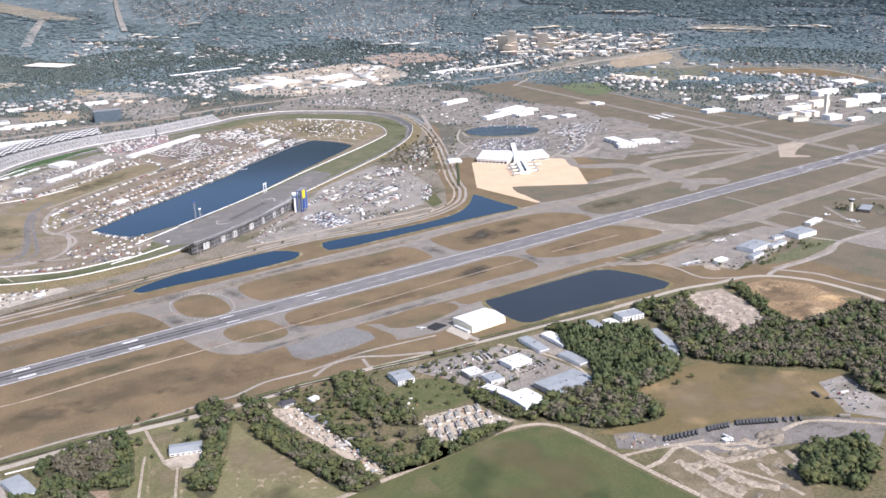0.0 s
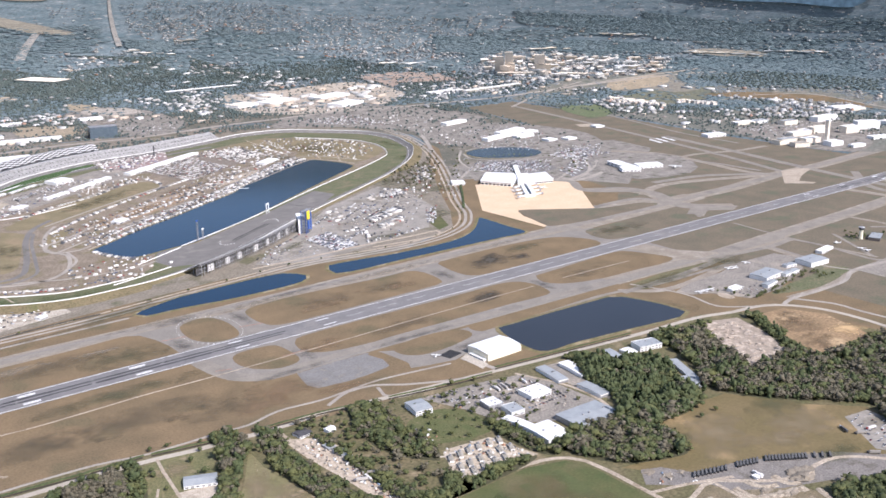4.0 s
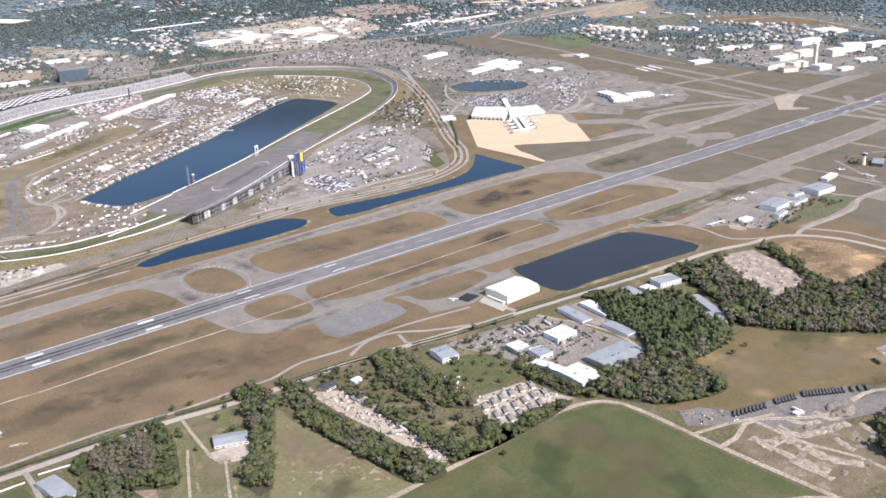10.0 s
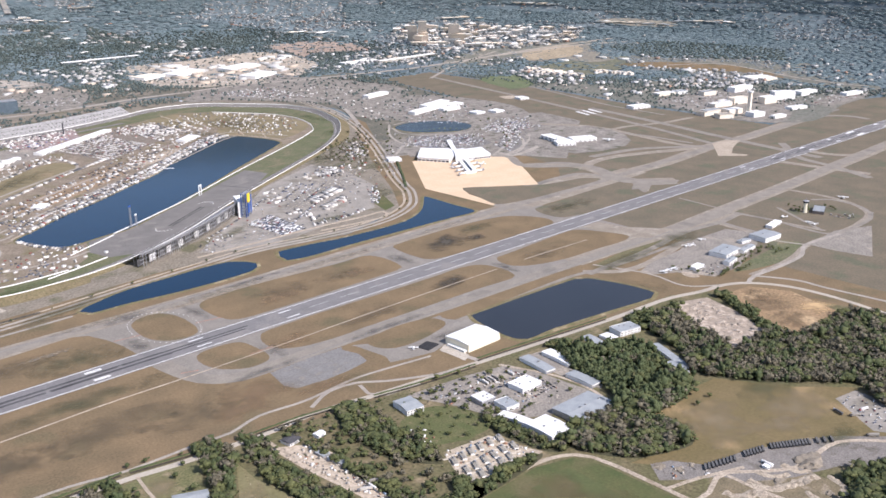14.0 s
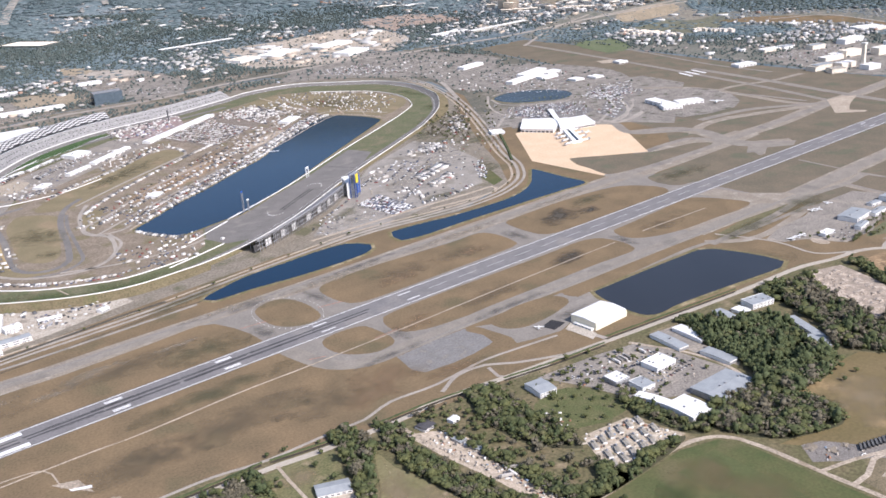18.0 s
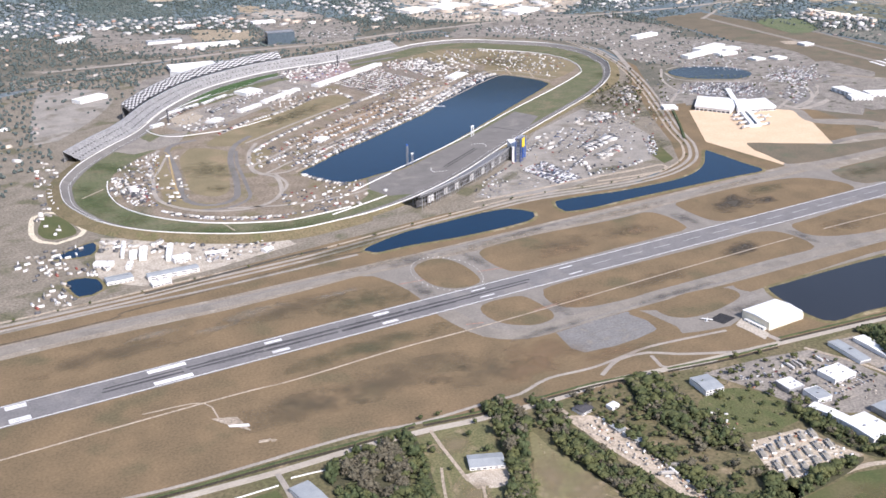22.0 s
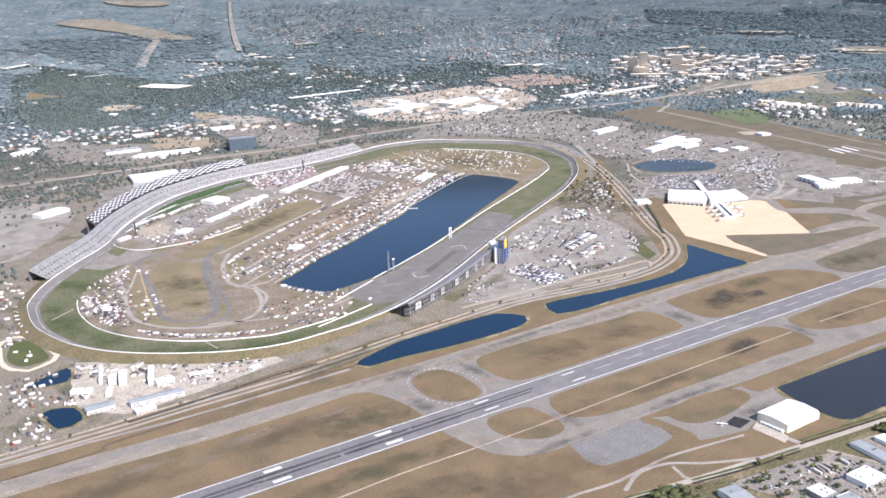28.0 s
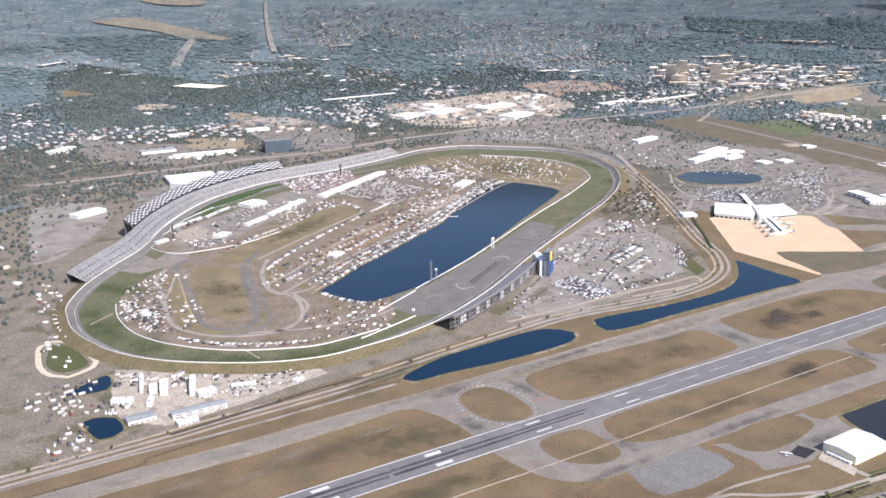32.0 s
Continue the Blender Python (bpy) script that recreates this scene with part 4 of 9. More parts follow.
# belts of trees: outline, spacing, height, shares of oak, pine and bare, and how many stand as single trees
BELTS = (([(420, -272), (480, -266), (488, -292), (464, -340), (434, -345), (415, -310)], 6.0, 9, (0.04, 0.0, 0.96), 16), ([(395, -292), (415, -265), (437, -259), (506, -253), (503, -302), (469, -382), (440, -368), (402, -342), (396, -310), (412, -310), (432, -348), (466, -344), (490, -292), (480, -263), (420, -270), (412, -305)], 6.2, 10, (0.6, 0.4, 0.0), 18), ([(605, -253), (633, -256), (632, -304), (597, -346), (533, -455), (515, -437), (572, -353), (594, -296)], 6.5, 12, (0.66, 0.22, 0.12), 25),
         ([(656, -268), (674, -299), (660, -352), (663, -428), (676, -503), (677, -553), (639, -545), (631, -467), (626, -377), (638, -329)], 6.5, 10, (0.68, 0.14, 0.18), 25), ([(776, -298), (813, -308), (803, -382), (798, -454), (782, -479), (769, -466), (747, -425), (749, -362)], 6.8, 10, (0.7, 0.12, 0.18), 20),
         ([(701, -340), (711, -388), (715, -460), (721, -507), (722, -539), (742, -552), (769, -492), (782, -530), (766, -554), (696, -541), (696, -481), (700, -420)], 7, 9, (0.7, 0.1, 0.2), 20), ([(692, -545), (757, -554), (851, -551), (877, -542), (859, -536), (772, -532), (722, -531)], 6.5, 9, (0.8, 0.2, 0), 15),
         ([(915, -415), (915, -444), (903, -507), (901, -543), (926, -547), (895, -556), (879, -528), (877, -460)], 6.5, 9, (0.8, 0.05, 0.15), 20), ([(1110, -379), (1129, -419), (1182, -419), (1196, -471), (1165, -518), (1165, -561), (1104, -583), (1053, -579), (1017, -579), (1034, -536), (1062, -497), (1069, -455), (1079, -419)], 6.2, 15, (0.22, 0.7, 0.08), 20),
         ([(911, -535), (962, -529), (1030, -537), (1013, -582), (1035, -591), (1032, -635), (1011, -651), (966, -636), (937, -618), (913, -574)], 6.5, 13, (0.42, 0.18, 0.4), 20), ([(1330, -406), (1357, -408), (1296, -504), (1273, -561), (1385, -553), (1392, -601), (1508, -598), (1561, -644), (1284, -799), (1260, -774), (1297, -716), (1223, -638), (1192, -591), (1183, -571), (1180, -548), (1220, -510), (1262, -422)], 7, 13, (0.28, 0.22, 0.5), 0),
         ([(1453, -425), (1471, -430), (1401, -549), (1376, -553)], 6, 10, (0.7, 0.3, 0), 0), ([(1061, -804), (1088, -808), (1136, -831), (1122, -860), (1045, -889), (1028, -857), (1011, -842)], 6.5, 13, (0.7, 0.3, 0), 0), ([(1269, -381), (1324, -390), (1309, -424), (1258, -434), (1250, -410)], 6.5, 10, (0.7, 0.3, 0), 0),
         ([(1140, -411), (1139, -382), (1131, -358), (1107, -362), (1105, -388)], 6, 10, (0.7, 0.3, 0), 5), ([(693, -284), (745, -293), (758, -352), (747, -443), (761, -500), (745, -532), (712, -498), (704, -416), (697, -345)], 11, 8, (0.75, 0.0, 0.25), 0), ([(300, -420), (360, -330), (420, -330), (430, -420), (380, -480)], 7, 10, (0.5, 0.2, 0.3), 0))
for outline, gap, high, shares, singles in BELTS:
    spots = fill(outline, gap * (0.8 if gap < 10 else 1), RNG)
    RNG.shuffle(spots)
    bulk = {"oak": [], "pine": [], "bare": []}
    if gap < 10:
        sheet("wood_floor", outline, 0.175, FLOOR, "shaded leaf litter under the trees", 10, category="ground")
    for k, (x, y) in enumerate(spots):
        kind = RNG.choices(("oak", "pine", "bare"), shares)[0]
        if noise.noise(Vector((x / 16, y / 16, 1.7))) < -0.36:
            continue
        h = high * RNG.uniform(0.5, 1.0) * (1.45 if RNG.random() < 0.22 else 1.0) * (1 + 0.35 * noise.noise(Vector((x / 22, y / 22, 5.2))))
        if k < singles:
            tree(kind, x, y, h)
        else:
            w = h * {"oak": 0.52, "pine": 0.36, "bare": 0.46}[kind] * RNG.uniform(0.95, 1.5)
            bulk[kind].append((x, y, h * 0.5, w, w * RNG.uniform(0.8, 1.1), h * 0.46, RNG.uniform(0, 6.28)))
    for kind, rows in bulk.items():
        scatter("woodland", CROWNS[kind], rows, {"oak": LEAF, "pine": LEAFDARK, "bare": LEAFGREY}[kind], {"oak": "dense green broadleaf thicket", "pine": "dense dark green pine wood", "bare": "leafless grey-brown winter wood"}[kind], "woodland")
for x, y in [(553, -245), (559, -298), (560, -332), (512, -303), (512, -339), (533, -242), (589, -260), (579, -280), (617, -280), (627, -360), (637, -354), (830, -321), (841, -355), (892, -409), (843, -379), (924, -327), (982, -363), (982, -388), (946, -444), (934, -464), (893, -388), (906, -355), (1100, -605), (1130, -604), (723, -300), (710, -311), (759, -308), (740, -352), (903, -459), (1096, -406), (1018, -520), (971, -575), (964, -370), (956, -336), (890, -351), (739, -571), (699, -357), (704, -416)]:
    tree("oak", x, y, RNG.uniform(6, 10))
for x, y in ((846, -392), (858, -400), (830, -400), (868, -420), (850, -430), (832, -440), (820, -425), (872, -448), (812, -410), (846, -455), (880, -430), (838, -384)):
    tree("oak", x, y, RNG.uniform(4.5, 8.5))
works = [(x, y, 3.2, 2.6, 2.6, 2.6, RNG.uniform(0, 6)) for x, y in fill([(891, -340), (967, -347), (1028, -373), (1022, -455), (992, -470), (923, -473), (906, -424), (873, -388)], 17, RNG) if RNG.random() < 0.6]
scatter("yard_trees", CROWNS["oak"], works, LEAF, "small green trees between parked cars", "trees")
shrub_rows = [(x, y, 0.7, *(RNG.uniform(1.0, 2.6),) * 2, RNG.uniform(0.8, 1.8), RNG.uniform(0, 6)) for x, y in fill([(693, -284), (800, -301), (895, -325), (959, -364), (932, -429), (786, -475), (778, -534), (699, -530), (685, -438), (680, -346)], 9, RNG) if RNG.random() < 0.35]
scatter("bushes", SMALL, shrub_rows, LEAF, "scattered low green bushes", "bush")

# ---- vehicles and buildings: builders ----
def varied(name, cols, per_island=False, rough=0.45):
    """A paint that picks one of several colours for each object, or for each loose piece of a joined mesh."""
    m = bpy.data.materials.new(name)
    m.use_nodes = True
    nt = m.node_tree
    bs = nt.nodes["Principled BSDF"]
    bs.inputs["Roughness"].default_value = rough
    src = nt.nodes.new("ShaderNodeNewGeometry").outputs["Random Per Island"] if per_island else nt.nodes.new("ShaderNodeObjectInfo").outputs["Random"]
    cr = nt.nodes.new("ShaderNodeValToRGB")
    cr.color_ramp.interpolation = "CONSTANT"
    el = cr.color_ramp.elements
    tot, at = sum(w for w, _ in cols), 0.0
    for k, (w, c) in enumerate(cols):
        e = el[k] if k < 2 else el.new(at / tot)
        e.position, e.color = at / tot, (*c, 1)
        at += w
    nt.links.new(src, cr.inputs[0])
    nt.links.new(cr.outputs[0], bs.inputs["Base Color"])
    return m


CARCOLS = ((3.2, (0.7, 0.7, 0.69)), (2, (0.38, 0.38, 0.39)), (2.6, (0.12, 0.12, 0.13)), (2.2, (0.03, 0.03, 0.035)), (0.7, (0.2, 0.035, 0.03)), (0.9, (0.045, 0.07, 0.14)), (0.7, (0.3, 0.26, 0.2)))
RVCOLS = ((4, (0.64, 0.62, 0.59)), (2.6, (0.46, 0.43, 0.39)), (2.4, (0.27, 0.25, 0.22)), (2.6, (0.085, 0.085, 0.09)), (0.2, (0.25, 0.07, 0.05)))
ROOFCOLS = ((0.9, (0.6, 0.58, 0.55)), (3, (0.42, 0.39, 0.36)), (2, (0.26, 0.22, 0.2)), (2, (0.55, 0.47, 0.38)), (0.7, (0.36, 0.2, 0.15)), (1.5, (0.36, 0.38, 0.41)))
CAR, CARS = varied("car_paint", CARCOLS), varied("car_paint_lot", CARCOLS, True)
RVP, RVS = varied("camper_paint", RVCOLS), varied("camper_paint_lot", RVCOLS, True)
ROOFS = varied("roof_tones", ROOFCOLS, True, 0.8)
GLASS = mat("dark_glass", (0.03, 0.035, 0.045), (0.04, 0.045, 0.055), 3, 0.5, rough=0.15)
TENT = varied("canopy_cloth", ((6, (0.72, 0.71, 0.69)), (1, (0.1, 0.16, 0.42)), (0.7, (0.45, 0.07, 0.06)), (0.3, (0.5, 0.42, 0.15))), rough=0.8)


def bevel_box(x0, y0, z0, x1, y1, z1, r=0.2):
    bm = boxes((x0, y0, z0, x1, y1, z1))
    bmesh.ops.bevel(bm, geom=list(bm.edges), offset=r, segments=1, affect="EDGES")
    return bm


def build_car():
    root = new("car")
    part("body", bevel_box(-2.3, -0.92, 0.25, 2.3, 0.92, 0.95, 0.18), CAR, root)
    bm = boxes((-1.5, -0.8, 0.95, 1.0, 0.8, 1.5))
    for v in bm.verts:
        if v.co.z > 1.4:
            v.co.x, v.co.y = v.co.x * 0.72 - 0.1, v.co.y * 0.84
    part("cabin_glass", bm, GLASS, root, "dark tinted cabin glass")
    part("roof", boxes((-1.2, -0.66, 1.5, 0.62, 0.66, 1.54)), CAR, root)
    return tagged(root, "parked car standing in an event car park", "car", "parked cars")


def build_rv():
    root = new("motorhome")
    body = part("body", bevel_box(-4.8, -1.25, 0.5, 4.8, 1.25, 3.3, 0.25), RVP, root)
    part("windscreen", boxes((4.72, -1.0, 1.6, 4.83, 1.0, 2.7)), GLASS, body, "dark windscreen")
    part("air_conditioner", boxes((-1.2, -0.45, 3.3, 0.0, 0.45, 3.65)), WALLWHITE, root)
    part("awning", boxes((-3.0, -3.4, 2.55, 2.0, -1.25, 2.65)), TENT, root, "fold-out cloth awning")
    return tagged(root, "white motorhome camped on the infield grass", "motorhome", "camping motorhomes")


def build_trailer():
    root = new("semi_trailer")
    part("box_body", bevel_box(-8, -1.3, 1.2, 6, 1.3, 4.1, 0.12), RVP, root)
    part("cab", bevel_box(6.4, -1.2, 0.6, 9.4, 1.2, 3.4, 0.3), CAR, root)
    for x in (-6.5, -5.2, 7.2):
        part("wheel_pair", boxes((x - 0.5, -1.25, 0, x + 0.5, 1.25, 1.0)), BLACK, root, "black tyres")
    return tagged(root, "race team hauler with long box trailer", "truck", "parked haulers")


def build_canopy():
    root = new("canopy_tent")
    bm = bmesh.new()
    bmesh.ops.create_cone(bm, segments=4, radius1=4.2, radius2=0.3, depth=1.4, cap_ends=True, matrix=Matrix.Translation((0, 0, 3.3)) @ Matrix.Rotation(math.pi / 4, 4, "Z"))
    part("roof", bm, TENT, root)
    for x in (-2.7, 2.7):
        for y in (-2.7, 2.7):
            part("post", boxes((x - 0.06, y - 0.06, 0, x + 0.06, y + 0.06, 2.7)), STEEL, root)
    return tagged(root, "peaked cloth canopy tent on thin posts", "tent", "event tents")


KINDS = {"car": [build_car, 290], "motorhome": [build_rv, 300], "hauler": [build_trailer, 70], "tent": [build_canopy, 60]}
SOURCE, USED, CROWD = {}, {}, {"car": [], "motorhome": [], "hauler": [], "tent": []}


SIZES = random.Random(21)


def put_vehicle(kind, x, y, turn, z=0.3):
    build, most = KINDS[kind]
    s = SIZES.uniform(0.66, 1.02) if kind in ("motorhome", "tent") else SIZES.uniform(0.9, 1.05)
    if USED.get(kind, 0) >= most:
        CROWD[kind].append((x, y, z, s, s ** 0.5, s ** 0.5, math.radians(turn)))
        return
    USED[kind] = USED.get(kind, 0) + 1
    m = pose(x, y, z, 0, 0, turn) @ Matrix.Diagonal((s, s ** 0.5, s ** 0.5, 1))
    if kind not in SOURCE:
        SOURCE[kind] = build()
        SOURCE[kind].matrix_basis = m
    else:
        copy_thing(SOURCE[kind], m)


def row(kind, line, gap, lean=90.0, miss=0.1, wobble=0.6, rng=random.Random(11)):
    """Vehicles side by side along a line, turned by lean to it."""
    pts = spline(line, 3.0)
    acc, last = 0.0, pts[0]
    for p in pts[1:]:
        d = (p - last).length
        acc += d
        if acc >= gap:
            acc = 0.0
            if rng.random() > miss:
                a = math.degrees(math.atan2(p[1] - last[1], p[0] - last[0]))
                put_vehicle(kind, p[0] + rng.uniform(-wobble, wobble), p[1] + rng.uniform(-wobble, wobble), a + lean + rng.uniform(-6, 6))
        last = p


def lot(kind, corners, rows, gap, lean=90.0, miss=0.15):
    """Rows of vehicles between two sides of a four-cornered lot."""
    a, b, c, d = [Vector(p) for p in corners]
    for k in range(rows):
        t = (k + 0.5) / rows
        row(kind, [a.lerp(d, t), b.lerp(c, t)], gap, lean, miss)


def spread(kind, outline, gap, miss=0.3, rng=random.Random(12)):
    base = rng.uniform(0, 180)
    for x, y in fill(outline, gap, rng):
        if rng.random() > miss:
            put_vehicle(kind, x, y, base + rng.choice((0, 90, 180, 20)) + rng.uniform(-10, 10))


def building(name, plan, high, walls, roof, label, pitch=0.0, windows=0, doors=1, units=0, category="building", group="", z0=0.0, band=None, sink=0.0):
    """A building on a turned rectangle (x, y, width, depth, turn): walls, a roof with overhang, window bands, doors and roof units."""
    x, y, w, d, a = plan
    root = new(name)
    root.matrix_basis = pose(x, y, z0, 0, 0, a)
    hw, hd = w / 2, d / 2
    wall = part("wall", boxes((-hw, -hd, -sink, hw, hd, high)), walls, root)
    bm = bmesh.new()
    if pitch:
        e = 0.5
        v = [bm.verts.new(c) for c in ((-hw - e, -hd - e, high), (hw + e, -hd - e, high), (hw + e, hd + e, high), (-hw - e, hd + e, high), (-hw - e, 0, high + pitch), (hw + e, 0, high + pitch))]
        for q in ((0, 1, 5, 4), (2, 3, 4, 5), (0, 4, 3), (1, 2, 5), (3, 2, 1, 0)):
            bm.faces.new([v[i] for i in q])
        top_part = part("roof", bm, roof, root)
        part("ridge_cap", boxes((-hw - e, -0.25, high + pitch - 0.05, hw + e, 0.25, high + pitch + 0.1)), roof, top_part)
    else:
        box(bm, -hw - 0.3, -hd - 0.3, high, hw + 0.3, hd + 0.3, high + 0.5)
        top_part = part("roof", bm, roof, root)
        rim = [(-hw - 0.3, -hd - 0.3, hw + 0.3, -hd), (-hw - 0.3, hd, hw + 0.3, hd + 0.3), (-hw - 0.3, -hd, -hw, hd), (hw, -hd, hw + 0.3, hd)]
        part("parapet", boxes(*((q[0], q[1], high + 0.5, q[2], q[3], high + 1.0) for q in rim)), walls, top_part)
    rng = random.Random(int(abs(x * 7 + y * 13)))
    for k in range(units):
        ux, uy = rng.uniform(-hw * 0.8, hw * 0.8), rng.uniform(-hd * 0.7, hd * 0.7)
        if pitch:
            uy = 0.0
        top = high + 0.5 + pitch * (1 - abs(uy) / hd if pitch else 0)
        part("roof_unit", boxes((ux - 1.2, uy - 0.9, top - 0.3, ux + 1.2, uy + 0.9, top + 1.2)), STEEL, top_part)
    storeys = max(1, int(high / 3.2))
    for s in range(storeys if windows else 0):
        for k in range(windows):
            wx = -hw + (k + 0.5) * w / windows
            for side in (-1, 1):
                part("window", boxes((wx - w / windows * 0.3, side * hd - 0.06, s * 3.2 + 1.0, wx + w / windows * 0.3, side * hd + 0.06, s * 3.2 + 2.3)), GLASS, wall)
    for k in range(doors):
        dx = -hw + (k + 0.5) * w / doors
        part("door", boxes((dx - 1.6, -hd - 0.08, 0, dx + 1.6, -hd + 0.05, min(3.0, high * 0.8))), STEEL, wall)
    if band:
        part("fascia", boxes((-hw - 0.35, -hd - 0.35, high - 1.2, hw + 0.35, hd + 0.35, high - 0.1)), band, root)
    return tagged(root, label, category, group)


# ---- south side buildings ----
ROOFTAN = mat("tan_roof", (0.36, 0.33, 0.28), (0.28, 0.26, 0.22), 6, 1)
hg = tagged(new("hangar"), "large white metal hangar with a cream front beside the pond", "hangar")
HX0, HX1, HY0, HY1 = 1015, 1077, -298, -253
part("wall", boxes((HX0, HY0, 0, HX1, HY1, 11.5)), CREAM, hg)
bm = bmesh.new()
v = [bm.verts.new(c) for c in ((HX0 - 0.6, HY0 - 0.6, 11.5), (HX1 + 0.6, HY0 - 0.6, 11.5), (HX1 + 0.6, HY1 + 0.6, 11.5), (HX0 - 0.6, HY1 + 0.6, 11.5), (HX0 - 0.6, (HY0 + HY1) / 2, 14), (HX1 + 0.6, (HY0 + HY1) / 2, 14))]
for q in ((0, 1, 5, 4), (2, 3, 4, 5), (0, 4, 3), (1, 2, 5), (3, 2, 1, 0)):
    bm.faces.new([v[i] for i in q])
part("roof", bm, ROOFWHITE, hg)
part("side_annex", boxes((HX0 - 5, HY0 + 4, 0, HX0, HY1 - 8, 3.4)), WALLWHITE, hg, "low white lean-to office wing")
for k in range(8):
    part("hangar_door", boxes((HX0 + 4 + k * 7.6, HY0 - 0.25, 0, HX0 + 11.2 + k * 7.6, HY0 - 0.03, 9)), CREAM, hg, "cream sliding door leaf")
for k in range(5):
    part("window", boxes((HX0 - 5.1, HY0 + 6 + k * 6, 1.2, HX0 - 4.98, HY0 + 9 + k * 6, 2.4)), GLASS, hg)
sheet("hangar_forecourt", [(993, -263), (1018, -252), (1010, -304), (993, -312)], 0.3, mat("white_concrete", (0.48, 0.43, 0.36), (0.4, 0.36, 0.3), 8, 2), "pale concrete forecourt", category="pavement")
WH = WALLWHITE
building("farm_house", (548, -347, 36.0, 21.7, -24), 4, WH, ROOFGREY, "white farm building with grey metal roof", 2.0, 6, 2)
building("shed", (374, -310, 20.5, 50.0, 6), 5, WH, ROOFGREY, "long grey-roofed metal shed", 1.5, 0, 2)
building("warehouse", (991, -515, 68.0, 47.0, -3), 7, STEEL, ROOFGREY, "big grey metal-roofed warehouse", 1.2, 0, 4, 3, "warehouse")
building("workshop", (922, -514, 34.0, 42.0, -4), 7, WH, ROOFWHITE, "bright white-roofed workshop hall", 1.0, 0, 3, 2, "workshop")
building("workshop_wing", (911, -472, 13.0, 40.0, 10), 6, WH, ROOFWHITE, "narrow white-roofed workshop wing", 0.8, 0, 2, 0, "workshop")
building("store", (923, -409, 22.0, 22.0, -6), 6, STEEL, ROOFWHITE, "roadside store with white flat roof", 0, 3, 2, 3, "store")
building("store", (932, -440, 20.0, 24.0, -8), 6, WH, ROOFGREY, "store with grey flat roof", 0, 3, 2, 2, "store")
building("depot", (990, -420, 35.0, 26.0, -2), 6, WH, ROOFWHITE, "white flat-roofed bus depot", 0, 5, 3, 4, "depot")
building("shop_row", (1049, -392, 16.0, 54.0, -9), 5, WH, ROOFGREY, "row of small units with pale roof", 0.6, 0, 6, 2, "shops")
building("shop_row", (1086, -400, 17.0, 52.0, -8), 5, WH, ROOFWHITE, "row of small units with white roof", 0.8, 0, 6, 0, "shops")
building("shop_row", (1056, -463, 17.0, 45.0, -3), 5, WH, ROOFGREY, "row of storage units with grey roof", 0.8, 0, 6, 0, "shops")
building("office", (1229, -408, 38.0, 24.0, -14), 7, WH, ROOFGREY, "white-fronted office with grey roof", 0, 6, 2, 4, "office")
building("low_shed", (1167, -396, 14.7, 30.5, -13), 4, WH, ROOFGREY, "low grey-roofed storage shed", 0.8, 0, 3)
building("low_shed", (1192, -406, 16.3, 21.0, -7), 4, WH, ROOFWHITE, "low white-roofed storage shed", 0.8, 0, 3)
building("storage_row", (1198, -504, 12.0, 84.0, -26), 3.5, WH, ROOFGREY, "long row of self-storage units", 0.7, 0, 14, 0, "storage units")
building("storage_row", (1174, -530, 12.0, 36.0, -24), 3.5, WH, ROOFGREY, "long row of self-storage units", 0.7, 0, 14, 0, "storage units")
building("two_storey_house", (844, -358, 24.0, 32.0, -10), 7, WH, ROOFGREY, "two-storey white house with pale blue-grey roof", 1.6, 6, 2, 0, "house")
building("house", (694, -321, 18.2, 15.9, 8), 3.5, WH, mat("dark_shingles", (0.09, 0.085, 0.09), (0.06, 0.06, 0.065), 3, 0.6), "small house with dark shingle roof", 1.5, 4, 1, 0, "house")
building("shed", (725, -334, 11.6, 9.2, 9), 4, WH, ROOFWHITE, "small bright white shed", 1.0, 0, 1)
building("carport", (701, -370, 10.1, 14.5, 3), 3, STEEL, ROOFGREY, "grey open carport shed", 0.6, 0, 1)
building("carport", (705, -394, 11.8, 19.1, 11), 3, STEEL, ROOFGREY, "rusty grey yard shed", 0.6, 0, 1)
# mobile homes in two lanes
sheet("trailer_park", [(799, -462), (864, -472), (873, -520), (880, -540), (793, -537), (766, -538), (782, -497)], 0.12, mat("park_sand", (0.47, 0.4, 0.31), (0.36, 0.3, 0.23), 8, 2, spot=(0.2, 0.17, 0.1), spot_size=12, spot_at=0.56), "sandy mobile home park ground", category="ground")
first = None
for x, y in [(793, -486), (808, -485), (822, -484), (837, -484), (852, -485), (866, -488), (790, -508), (804, -508), (820, -507), (835, -507), (851, -506), (865, -510), (780, -524), (796, -524), (811, -524), (829, -523), (844, -523)]:
    if first is None:
        first = building("mobile_home", (x, y, 14, 5, 62), 2.8, WH, ROOFTAN, "pale mobile home with low grey roof", 0.7, 4, 1, 1, "mobile home", "mobile homes")
    else:
        copy_thing(first, pose(x, y, 0, 0, 0, 62 + random.uniform(-4, 4)))
for k in range(11):
    for x0, y0, n in ((790, -474, 0), (786, -497, 1), (783, -516, 2)):
        slab = part("parking_slab", boxes((-1.6, -3.6, 0, 1.6, 3.6, 0.12)), mat("pale_slab", (0.56, 0.5, 0.41), (0.48, 0.42, 0.34), 4, 1))
        slab.matrix_basis = pose(x0 + 7.4 * k + 2 * n, y0 - 0.4 * k, 0.12, 0, 0, 62)
        tagged(slab, "pale concrete parking slab beside mobile homes", "parking slab", "mobile home slabs")
